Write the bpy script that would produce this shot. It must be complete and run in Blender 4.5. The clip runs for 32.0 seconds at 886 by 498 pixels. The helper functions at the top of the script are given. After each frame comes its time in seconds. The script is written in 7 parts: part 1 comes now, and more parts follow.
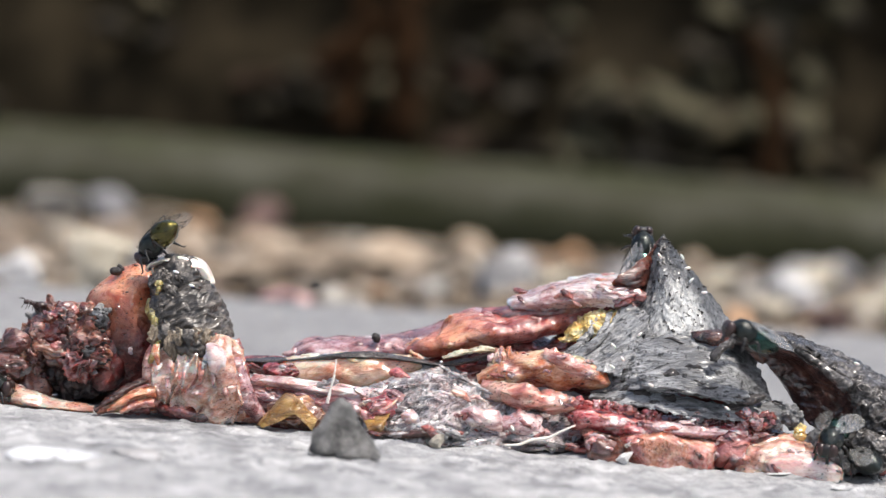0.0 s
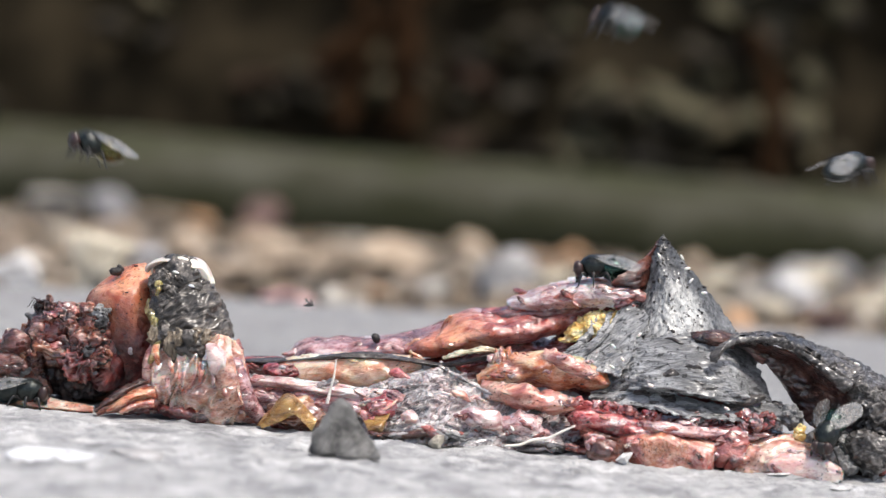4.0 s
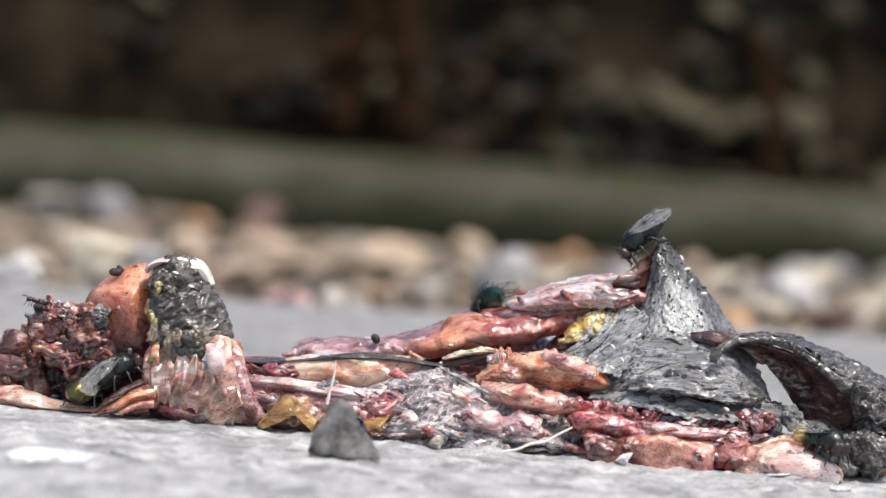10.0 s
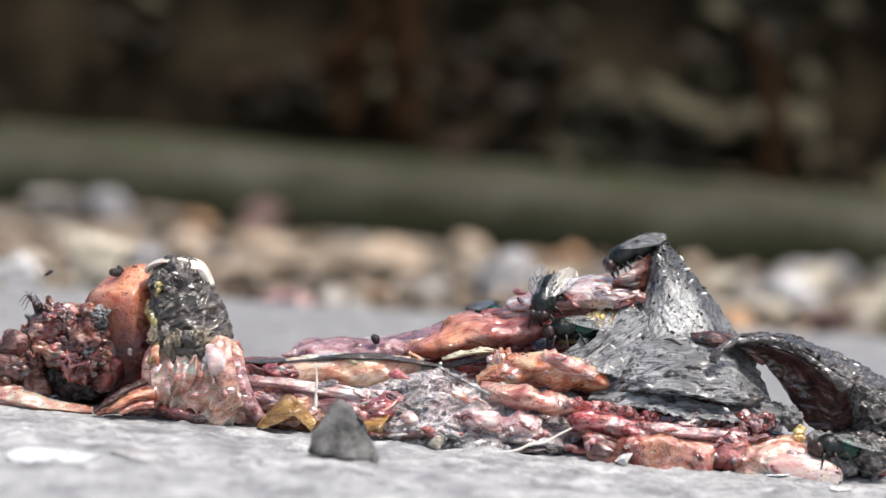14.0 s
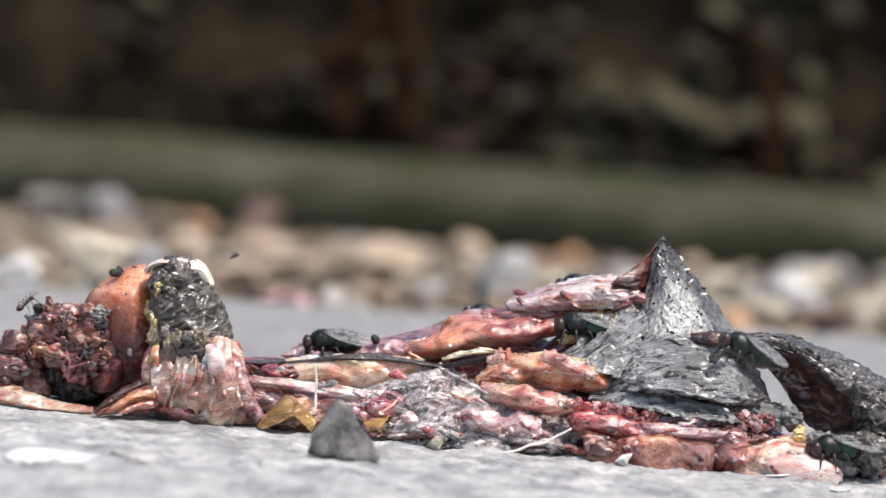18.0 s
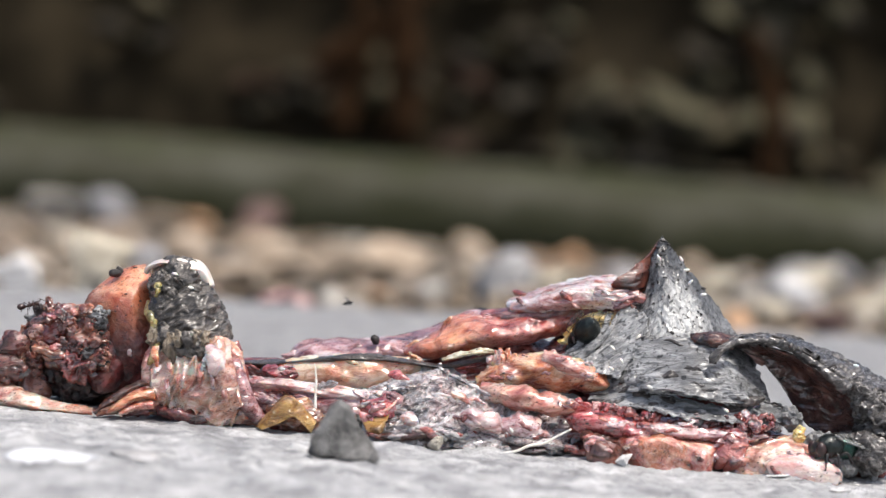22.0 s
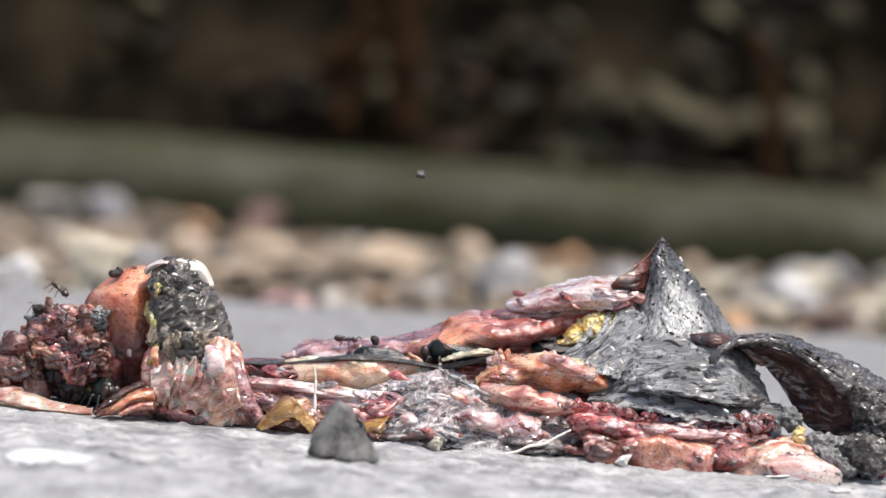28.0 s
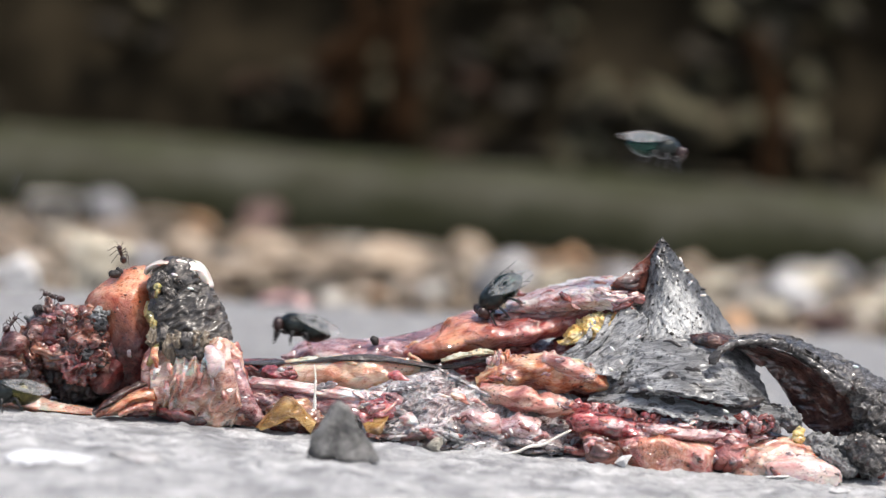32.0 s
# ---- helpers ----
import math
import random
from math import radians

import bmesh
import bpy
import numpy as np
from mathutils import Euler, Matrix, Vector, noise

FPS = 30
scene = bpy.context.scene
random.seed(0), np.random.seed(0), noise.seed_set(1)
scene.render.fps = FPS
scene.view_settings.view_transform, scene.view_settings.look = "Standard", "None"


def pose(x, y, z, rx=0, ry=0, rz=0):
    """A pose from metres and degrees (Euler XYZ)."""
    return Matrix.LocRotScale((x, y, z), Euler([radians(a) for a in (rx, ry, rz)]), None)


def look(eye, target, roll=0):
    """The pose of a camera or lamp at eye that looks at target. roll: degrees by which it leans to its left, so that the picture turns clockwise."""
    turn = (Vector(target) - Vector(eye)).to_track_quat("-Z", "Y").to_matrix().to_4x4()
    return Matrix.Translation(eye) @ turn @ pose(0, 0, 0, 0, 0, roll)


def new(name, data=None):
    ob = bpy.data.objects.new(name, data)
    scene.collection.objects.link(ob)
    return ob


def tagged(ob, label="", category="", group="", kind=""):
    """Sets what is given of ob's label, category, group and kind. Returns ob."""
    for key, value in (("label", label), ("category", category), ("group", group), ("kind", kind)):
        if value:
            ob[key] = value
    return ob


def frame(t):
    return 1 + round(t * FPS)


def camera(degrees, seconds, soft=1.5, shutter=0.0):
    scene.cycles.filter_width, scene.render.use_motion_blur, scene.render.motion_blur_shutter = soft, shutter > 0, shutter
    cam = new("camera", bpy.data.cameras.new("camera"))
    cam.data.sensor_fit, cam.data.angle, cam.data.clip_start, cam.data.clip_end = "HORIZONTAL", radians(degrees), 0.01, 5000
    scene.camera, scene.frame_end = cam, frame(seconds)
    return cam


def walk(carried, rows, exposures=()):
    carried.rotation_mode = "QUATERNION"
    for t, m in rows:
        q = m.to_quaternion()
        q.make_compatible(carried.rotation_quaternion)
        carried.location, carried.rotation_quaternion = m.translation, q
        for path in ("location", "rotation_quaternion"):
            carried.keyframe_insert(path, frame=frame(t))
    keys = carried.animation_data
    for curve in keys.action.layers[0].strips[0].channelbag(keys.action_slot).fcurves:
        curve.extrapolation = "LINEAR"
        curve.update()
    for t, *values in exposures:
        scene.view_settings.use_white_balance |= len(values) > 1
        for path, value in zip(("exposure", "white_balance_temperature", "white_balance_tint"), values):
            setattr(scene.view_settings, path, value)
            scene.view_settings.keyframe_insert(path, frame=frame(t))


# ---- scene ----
cam = camera(16.0, 32.0, soft=1.4, shutter=0.6)
# a close, low camera on a small support; it only settles by a hair's breadth
cam.data.dof.use_dof = True
cam.data.dof.focus_distance = 0.556
cam.data.dof.aperture_fstop = 13.0
cam.data.dof.aperture_blades = 0


def eye_at(t):
    s = t - 24.0
    return look((0, -0.560, 0.065), (0.0000060 * s, 0, 0.0332 + 0.0000165 * s), 4.7)


walk(cam, [(0.0, eye_at(0)), (10.0, eye_at(10)), (20.0, eye_at(20)), (32.0, eye_at(32))])

# ---- light: a bright, thinly clouded sky ----
sky_world = bpy.data.worlds.new("sky")
scene.world = sky_world
sky_world.use_nodes = True
nt = sky_world.node_tree
bg = nt.nodes["Background"]
sky = nt.nodes.new("ShaderNodeTexSky")
sky.sky_type = "NISHITA"
sky.sun_disc = False
sky.sun_elevation = radians(67)
sky.sun_rotation = radians(135)
sky.dust_density = 4.0
sky.ozone_density = 0.6
nt.links.new(sky.outputs[0], bg.inputs[0])
bg.inputs[1].default_value = 0.14
sun = new("sun", bpy.data.lights.new("sun", "SUN"))
sun.data.energy = 3.0
sun.data.angle = radians(2.5)
sun.data.color = (1.0, 0.95, 0.88)
sun.matrix_world = look((0.55, -0.55, 1.9), (0, 0, 0))
scene.view_settings.exposure = 0.4

# ---- materials ----
MM = 0.001


class Mat:
    """A node material with coordinates in millimetres of the thing's own space."""

    def __init__(self, name, rough=0.6, metal=0.0, spec=0.5):
        self.m = bpy.data.materials.new(name)
        self.m.use_nodes = True
        self.t = self.m.node_tree
        self.b = self.t.nodes["Principled BSDF"]
        self.b.inputs["Roughness"].default_value = rough
        self.b.inputs["Metallic"].default_value = metal
        self.b.inputs["Specular IOR Level"].default_value = spec
        tc = self.t.nodes.new("ShaderNodeTexCoord")
        mp = self.t.nodes.new("ShaderNodeMapping")
        mp.inputs["Scale"].default_value = (1000, 1000, 1000)
        self.t.links.new(tc.outputs["Object"], mp.inputs[0])
        self.co = mp.outputs[0]

    def link(self, a, b):
        self.t.links.new(a, b)

    def stretch(self, sx, sy, sz, rot=(0, 0, 0)):
        """Coordinates turned first and then scaled, so that streaks may run aslant."""
        co = self.co
        for slot, value in (("Rotation", [radians(a) for a in rot]), ("Scale", (sx, sy, sz))):
            mp = self.t.nodes.new("ShaderNodeMapping")
            mp.inputs[slot].default_value = value
            self.link(co, mp.inputs[0])
            co = mp.outputs[0]
        return co

    def noise(self, scale, detail=3.0, rough=0.55, co=None, warp=0.0):
        n = self.t.nodes.new("ShaderNodeTexNoise")
        n.inputs["Scale"].default_value = scale
        n.inputs["Detail"].default_value = detail
        n.inputs["Roughness"].default_value = rough
        n.inputs["Distortion"].default_value = warp
        self.link(co or self.co, n.inputs["Vector"])
        return n.outputs["Fac"]

    def cells(self, scale, co=None, out="Distance", feature="F1"):
        n = self.t.nodes.new("ShaderNodeTexVoronoi")
        n.feature = feature
        n.inputs["Scale"].default_value = scale
        self.link(co or self.co, n.inputs["Vector"])
        return n.outputs[out]

    def ramp(self, fac, stops):
        r = self.t.nodes.new("ShaderNodeValToRGB")
        e = r.color_ramp.elements
        while len(e) < len(stops):
            e.new(0.5)
        for el, (p, c) in zip(e, stops):
            el.position = p
            el.color = (*c, 1) if len(c) == 3 else c
        self.link(fac, r.inputs[0])
        return r.outputs[0]

    def grey(self, fac, lo, hi, a=0.0, b=1.0):
        r = self.t.nodes.new("ShaderNodeMapRange")
        r.inputs[1].default_value, r.inputs[2].default_value = lo, hi
        r.inputs[3].default_value, r.inputs[4].default_value = a, b
        self.link(fac, r.inputs[0])
        return r.outputs[0]

    def mix(self, fac, a, b, mode="MIX"):
        n = self.t.nodes.new("ShaderNodeMix")
        n.data_type = "RGBA"
        n.blend_type = mode
        for sock, v in ((n.inputs[0], fac), (n.inputs[6], a), (n.inputs[7], b)):
            if isinstance(v, (int, float)):
                sock.default_value = v
            elif isinstance(v, tuple):
                sock.default_value = (*v, 1)
            else:
                self.link(v, sock)
        return n.outputs[2]

    def math(self, op, a, b):
        n = self.t.nodes.new("ShaderNodeMath")
        n.operation = op
        for sock, v in ((n.inputs[0], a), (n.inputs[1], b)):
            if isinstance(v, (int, float)):
                sock.default_value = v
            else:
                self.link(v, sock)
        return n.outputs[0]

    def creases(self, scale, co=None, warp=1.2, detail=3.0):
        """Fine ridges, high along winding lines."""
        n = self.noise(scale, detail, 0.55, co, warp)
        return self.math("SUBTRACT", 1.0, self.math("MULTIPLY", self.math("ABSOLUTE", self.math("SUBTRACT", n, 0.5), 0.0), 4.0))

    def near(self, centre, radius, ragged=0.5):
        """1 about a place of the thing, in millimetres, falling off raggedly to 0 at the radius."""
        n = self.t.nodes.new("ShaderNodeVectorMath")
        n.operation = "DISTANCE"
        self.link(self.co, n.inputs[0])
        n.inputs[1].default_value = centre
        d = self.math("ADD", n.outputs["Value"], self.math("MULTIPLY", self.math("SUBTRACT", self.noise(0.45, 4, 0.65), 0.5), radius * 2.5 * ragged))
        return self.grey(d, radius * 0.25, radius, 1, 0)

    def rand(self):
        n = self.t.nodes.new("ShaderNodeObjectInfo")
        return n.outputs["Random"]

    def island(self):
        n = self.t.nodes.new("ShaderNodeNewGeometry")
        return n.outputs["Random Per Island"]

    def base(self, c):
        if isinstance(c, tuple):
            self.b.inputs["Base Color"].default_value = (*c, 1)
        else:
            self.link(c, self.b.inputs["Base Color"])
        return self

    def rough(self, r):
        self.link(r, self.b.inputs["Roughness"])
        return self

    def bump(self, h, dist_mm, strength=1.0):
        n = self.t.nodes.new("ShaderNodeBump")
        n.inputs["Strength"].default_value = strength
        n.inputs["Distance"].default_value = dist_mm * MM
        self.link(h, n.inputs["Height"])
        self.link(n.outputs[0], self.b.inputs["Normal"])
        return self

    def skin(self, weight, scale_mm, radius=(1.0, 0.3, 0.15)):
        self.b.inputs["Subsurface Weight"].default_value = weight
        self.b.inputs["Subsurface Radius"].default_value = radius
        self.b.inputs["Subsurface Scale"].default_value = scale_mm * MM
        return self

    def coat(self, w, r=0.1):
        self.b.inputs["Coat Weight"].default_value = w
        self.b.inputs["Coat Roughness"].default_value = r
        return self


def asphalt_material():
    m = Mat("worn_asphalt", 0.8, spec=0.15)
    chips = m.cells(0.22, out="Color")
    n0 = m.noise(0.035, 4, 0.6)
    n1 = m.noise(0.13, 4, 0.65, warp=0.5)
    n2 = m.noise(0.55, 5, 0.7)
    grit = m.ramp(n1, [(0.36, (0.16, 0.163, 0.168)), (0.46, (0.31, 0.314, 0.32)), (0.55, (0.43, 0.432, 0.436)), (0.64, (0.69, 0.69, 0.69))])
    chip = m.ramp(chips, [(0.0, (0.14, 0.14, 0.15)), (0.5, (0.38, 0.38, 0.39)), (1.0, (0.69, 0.69, 0.68))])
    c = m.mix(0.4, grit, chip)
    c = m.mix(m.grey(n2, 0.45, 0.3, 0, 0.6), c, (0.10, 0.102, 0.106))
    c = m.mix(m.grey(n0, 0.45, 0.65, 0, 0.3), c, (0.55, 0.55, 0.55))
    # far asphalt's greying at a grazing view, painted as a darker strip along the gravel
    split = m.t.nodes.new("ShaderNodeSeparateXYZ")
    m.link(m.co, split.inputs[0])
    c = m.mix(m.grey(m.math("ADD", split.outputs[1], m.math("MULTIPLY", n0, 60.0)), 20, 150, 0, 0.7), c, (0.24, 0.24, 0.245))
    m.base(c).bump(m.math("ADD", n2, m.math("MULTIPLY", m.noise(1.8, 3), 0.4)), 1.2)
    m.rough(m.grey(n2, 0.3, 0.7, 0.9, 0.6))
    return m.m


def flesh_material(name, deep, mid, pale, dirt=0.55, patch=0.18, sss=0.6, gloss=1.0, dirt_col=(0.018, 0.012, 0.012),
                   stringy=None, film=0.22, crinkle=0.5, zone=None, tint=None, clear=0.0):
    """Wet raw tissue: soft blotches under a glossy film, fine fibres and sharp flecks of dirt; sheen and crease shade
    painted in.
    """
    m = Mat(name, 0.42)
    co = m.stretch(*stringy) if stringy else m.stretch(0.6, 1, 1.3, (0, 12, 0))
    n1 = m.noise(patch, 3, 0.5, co, warp=1.3)
    n2 = m.noise(patch * 4.0, 4, 0.6, co, warp=1.2)
    folds = m.creases(0.42, co, 1.4, 2)
    fine = m.creases(1.1, co, 0.9, 3)
    c = m.ramp(n1, [(0.34, deep), (0.5, mid), (0.66, pale)])
    if tint:
        c = m.mix(m.grey(m.noise(0.13, 3, 0.55, warp=0.8), 0.44, 0.62, 0, tint[1]), c, tint[0])
    if zone:
        c = m.mix(m.near(zone[0], zone[1], 0.15), c, m.ramp(n1, [(0.34, zone[2]), (0.5, zone[3]), (0.66, zone[4])]))
    # pale film colour, which also paints in a grey-pink sheen
    c = m.mix(m.grey(n2, 0.52, 0.7, 0, film), c, tuple(0.4 * v + 0.6 * w for v, w in zip(pale, (0.80, 0.68, 0.66))))
    c = m.mix(m.grey(n2, 0.44, 0.28, 0, 0.5), c, deep)
    # ridges painted paler and creases darker, as light would leave them
    c = m.mix(m.grey(fine, 0.8, 0.97, 0, 0.15 + 0.3 * crinkle), c, pale)
    c = m.mix(m.grey(folds, 0.4, 0.0, 0, 0.15 + 0.4 * crinkle), c, deep)
    c = m.mix(m.grey(m.creases(0.24, co, 1.8, 3), 0.92, 0.99, 0, 0.3), c, deep)
    # flecks: small and sharp, gathered in drifts
    drift = m.grey(m.noise(0.14, 2, 0.5, warp=0.6), 0.62 - dirt * 0.3, 0.74 - dirt * 0.3)
    fleck = m.grey(m.cells(1.25, m.stretch(0.8, 1, 1.5, (0, 30, 0))), 0.16, 0.24, 1, 0)
    grime = m.math("MULTIPLY", m.grey(m.noise(0.4, 4, 0.7, co, 1.0), 0.62, 0.68), min(1.0, dirt))
    c = m.mix(m.math("MAXIMUM", m.math("MULTIPLY", fleck, drift), grime), c, dirt_col)
    deepen = m.t.nodes.new("ShaderNodeGamma")
    deepen.inputs[1].default_value = 1.1
    m.link(c, deepen.inputs[0])
    m.base(deepen.outputs[0])
    m.rough(m.grey(n2, 0.3, 0.7, 0.22, 0.45))
    m.bump(m.math("ADD", folds, m.math("ADD", m.math("MULTIPLY", fine, 0.4), n2)), 0.03 + 0.25 * crinkle)
    wet = m.t.nodes.new("ShaderNodeBump")
    wet.inputs["Distance"].default_value = 2.0 * MM
    film_height = m.math("ADD", m.noise(0.3, 1, 0.4, co, warp=1.0), m.math("ADD", m.math("MULTIPLY", folds, 0.05), m.math("MULTIPLY", fine, 0.015)))
    m.link(film_height, wet.inputs["Height"])
    m.b.inputs["Transmission Weight"].default_value = clear
    m.b.inputs["IOR"].default_value = 1.38
    m.link(wet.outputs[0], m.b.inputs["Coat Normal"])
    m.b.inputs["Coat IOR"].default_value = 2.0
    m.skin(sss, 1.5, (1.0, 0.45, 0.30)).coat(gloss, 0.11)
    return m.m


def hide_material(name, dark, mid, pale, stretch=(1, 1, 1), rot=(0, 0, 0), gloss=0.35, depth=0.6, worn=None, stain=None):
    m = Mat(name, 0.5)
    co = m.stretch(*stretch, rot)
    n1 = m.noise(0.12, 4, 0.6, warp=0.5)
    n2 = m.noise(0.75, 5, 0.68, co, warp=0.7)
    c = m.ramp(n2, [(0.3, dark), (0.5, mid), (0.7, pale)])
    c = m.mix(m.grey(n1, 0.36, 0.62), m.mix(0.65, c, dark), c)
    # whitish patch mixed in around one place, broken up by n2
    if worn:
        c = m.mix(m.math("MULTIPLY", m.near(*worn), m.grey(n2, 0.3, 0.55, 0.35, 1.0)), c, (0.74, 0.74, 0.72))
    if stain:
        c = m.mix(m.math("MULTIPLY", m.near(*stain), 0.85), c, dark)
    c = m.mix(m.math("MULTIPLY", m.grey(m.noise(0.8, 3, 0.6), 0.575, 0.63), 0.9), c, dark)
    m.base(c)
    m.rough(m.grey(n2, 0.3, 0.75, 0.55, 0.3))
    m.bump(m.math("ADD", n2, m.math("MULTIPLY", m.noise(2.4, 3, 0.6, co), 0.5)), depth)
    m.coat(gloss, 0.22)
    return m.m


def stone_material(name, stops, scale=0.12, rough=0.75, random_tone=True, fleck=1.0, spec=0.35):
    m = Mat(name, rough, spec=spec)
    n1 = m.noise(scale, 4, 0.6)
    n2 = m.noise(scale * 7, 4, 0.65)
    if random_tone:
        c = m.ramp(m.rand(), stops)
        c = m.mix(0.5, c, m.mix(n1, (0.1, 0.09, 0.08), c))
    else:
        c = m.ramp(n1, stops)
    c = m.mix(m.grey(n2, 0.5, 0.8, 0, 0.35 * fleck), c, (0.5, 0.48, 0.44))
    c = m.mix(m.grey(n2, 0.45, 0.25, 0, 0.5), c, (0.05, 0.045, 0.04))
    m.base(c).bump(n2, 0.7)
    return m.m


def plain_material(name, lo, hi, scale=0.6, rough=0.5, metal=0.0, gloss=0.0, bump=0.2, sss=0.0, spec=0.5):
    m = Mat(name, rough, metal, spec)
    n = m.noise(scale, 4, 0.6)
    m.base(m.ramp(n, [(0.3, lo), (0.7, hi)])).bump(n, bump)
    if gloss:
        m.coat(gloss, 0.08)
    if sss:
        m.skin(sss, 1.2)
    return m.m


def wing_material():
    m = Mat("clear_wing", 0.18)
    n = m.noise(0.5, 2)
    veins = m.cells(0.45, m.stretch(0.55, 1.6, 1), "Distance", "DISTANCE_TO_EDGE")
    line = m.grey(veins, 0.02, 0.07, 1, 0)
    m.base(m.mix(line, (0.44, 0.44, 0.43), (0.07, 0.065, 0.06)))
    m.link(m.math("ADD", m.grey(n, 0.3, 0.7, 0.26, 0.45), m.math("MULTIPLY", line, 0.5)), m.b.inputs["Alpha"])
    m.coat(1.0, 0.12)
    m.b.inputs["Coat IOR"].default_value = 1.7
    return m.m


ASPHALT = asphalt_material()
PINK = flesh_material("pink_membrane", (0.13, 0.025, 0.034), (0.44, 0.21, 0.215), (0.76, 0.60, 0.60), 0.65, 0.2, crinkle=0.35, film=0.45, clear=0.04)
FLAP = flesh_material("silvery_pink_membrane", (0.30, 0.11, 0.11), (0.61, 0.44, 0.43), (0.84, 0.77, 0.76), 0.4, 0.2, 0.7, crinkle=0.4, film=0.5, stringy=(0.4, 1, 1.6), tint=((0.34, 0.08, 0.065), 0.35))
RED = flesh_material("red_meat", (0.09, 0.006, 0.012), (0.40, 0.045, 0.052), (0.68, 0.30, 0.29), 0.6, 0.22, 0.8, crinkle=0.3, film=0.45, clear=0.04)
DEEP = flesh_material("dark_red_meat", (0.03, 0.004, 0.006), (0.20, 0.03, 0.028), (0.46, 0.14, 0.11), 0.6, 0.22, 0.4)
SALMON = flesh_material("salmon_muscle", (0.30, 0.04, 0.03), (0.62, 0.21, 0.12), (0.80, 0.46, 0.29), 0.4, 0.12, 0.9, 1.0, stringy=(1, 1, 1), film=0.12, crinkle=0.12, clear=0.04)
# plum is flesh colour, painted deeper still for the shade low down
MUSCLE = flesh_material("salmon_and_plum_muscle", (0.035, 0.006, 0.008), (0.12, 0.020, 0.021), (0.30, 0.09, 0.08), 0.6, 0.12, 0.9, 0.4, stringy=(1, 1, 1), film=0.12, crinkle=0.15,
                        zone=((-55.6, 0.0, 22.4), 11.5, (0.50, 0.14, 0.07), (0.74, 0.33, 0.185), (0.84, 0.52, 0.35)))
PADS = flesh_material("red_and_peach_meat", (0.09, 0.009, 0.011), (0.36, 0.075, 0.060), (0.62, 0.30, 0.25), 0.5, 0.15, 0.9, 1.0, film=0.25, crinkle=0.15,
                      zone=((2.6, 3.0, 15.8), 10.0, (0.50, 0.14, 0.07), (0.68, 0.28, 0.14), (0.80, 0.46, 0.29)))
BLUSH = flesh_material("blush_pink_flesh", (0.48, 0.19, 0.18), (0.76, 0.52, 0.48), (0.90, 0.76, 0.72), 0.3, 0.15, 0.9, 1.0, film=0.3, crinkle=0.15)
FLANK = flesh_material("peach_pink_flesh", (0.24, 0.045, 0.04), (0.60, 0.32, 0.25), (0.85, 0.67, 0.57), 0.4, 0.2, 0.9, 1.0, film=0.4, crinkle=0.18, tint=((0.68, 0.34, 0.22), 0.4), clear=0.04)
ORANGE = flesh_material("orange_fat", (0.20, 0.03, 0.018), (0.64, 0.23, 0.09), (0.90, 0.64, 0.45), 0.4, 0.2, 0.9, 1.0, crinkle=0.3, film=0.4, tint=((0.48, 0.14, 0.11), 0.45), clear=0.04)
PEACH = flesh_material("peach_fat", (0.52, 0.18, 0.10), (0.84, 0.47, 0.30), (0.92, 0.70, 0.57), 0.25, 0.14, 0.8, 1.0, crinkle=0.2, film=0.3, clear=0.04)
LOBE = flesh_material("peach_and_orange_meat", (0.17, 0.024, 0.026), (0.50, 0.16, 0.14), (0.78, 0.50, 0.42), 0.45, 0.22, 0.9, 1.0, stringy=(1, 1, 1), film=0.45, crinkle=0.3, tint=((0.56, 0.27, 0.09), 0.5))
PALE = flesh_material("pale_tendon", (0.28, 0.055, 0.05), (0.56, 0.28, 0.235), (0.80, 0.58, 0.50), 0.45, 0.22, 0.8, 1.0, film=0.1, crinkle=0.2)
MILKY = flesh_material("milky_tendon", (0.34, 0.15, 0.15), (0.62, 0.45, 0.44), (0.82, 0.74, 0.72), 0.4, 0.2, 0.8, 1.0, film=0.35, crinkle=0.25)
MEATY = flesh_material("wet_pink_flesh", (0.22, 0.055, 0.045), (0.60, 0.33, 0.26), (0.88, 0.74, 0.66), 0.45, 0.2, 1.0, 1.0, film=0.45, crinkle=0.18, tint=((0.66, 0.32, 0.17), 0.4), clear=0.04)
CLOT = flesh_material("clotted_tissue", (0.022, 0.007, 0.009), (0.14, 0.047, 0.046), (0.34, 0.19, 0.17), 0.9, 0.2, 0.9, 0.45, tint=((0.40, 0.16, 0.07), 0.4), film=0.2, crinkle=0.25)
# near-black tissue colour that paints the shade under the torn end
SHADE_BLACK = flesh_material("shade_black_tissue", (0.006, 0.005, 0.005), (0.025, 0.014, 0.014), (0.08, 0.05, 0.045), 0.7, 0.3, 0.2, 0.2)
SLIME = flesh_material("grey_slimy_membrane", (0.04, 0.034, 0.037), (0.25, 0.235, 0.24), (0.60, 0.58, 0.585), 0.7, 0.2, 0.3, 0.8, stringy=(0.7, 1, 1.4, (0, 25, 0)), film=0.6, crinkle=0.7, tint=((0.40, 0.17, 0.16), 0.28))
YELLOW = flesh_material("yellow_fat", (0.50, 0.27, 0.05), (0.84, 0.60, 0.20), (0.90, 0.80, 0.50), 0.35, 0.3, 0.15, 0.8, crinkle=0.4)
OCHRE = flesh_material("dried_ochre_skin", (0.12, 0.06, 0.012), (0.36, 0.19, 0.045), (0.6, 0.4, 0.14), 0.3, 0.2, 0.2, 0.5)
OLIVE = flesh_material("yellow_green_dried_fat", (0.12, 0.09, 0.015), (0.36, 0.29, 0.07), (0.62, 0.55, 0.26), 0.4, 0.3, 0.3, 0.9)
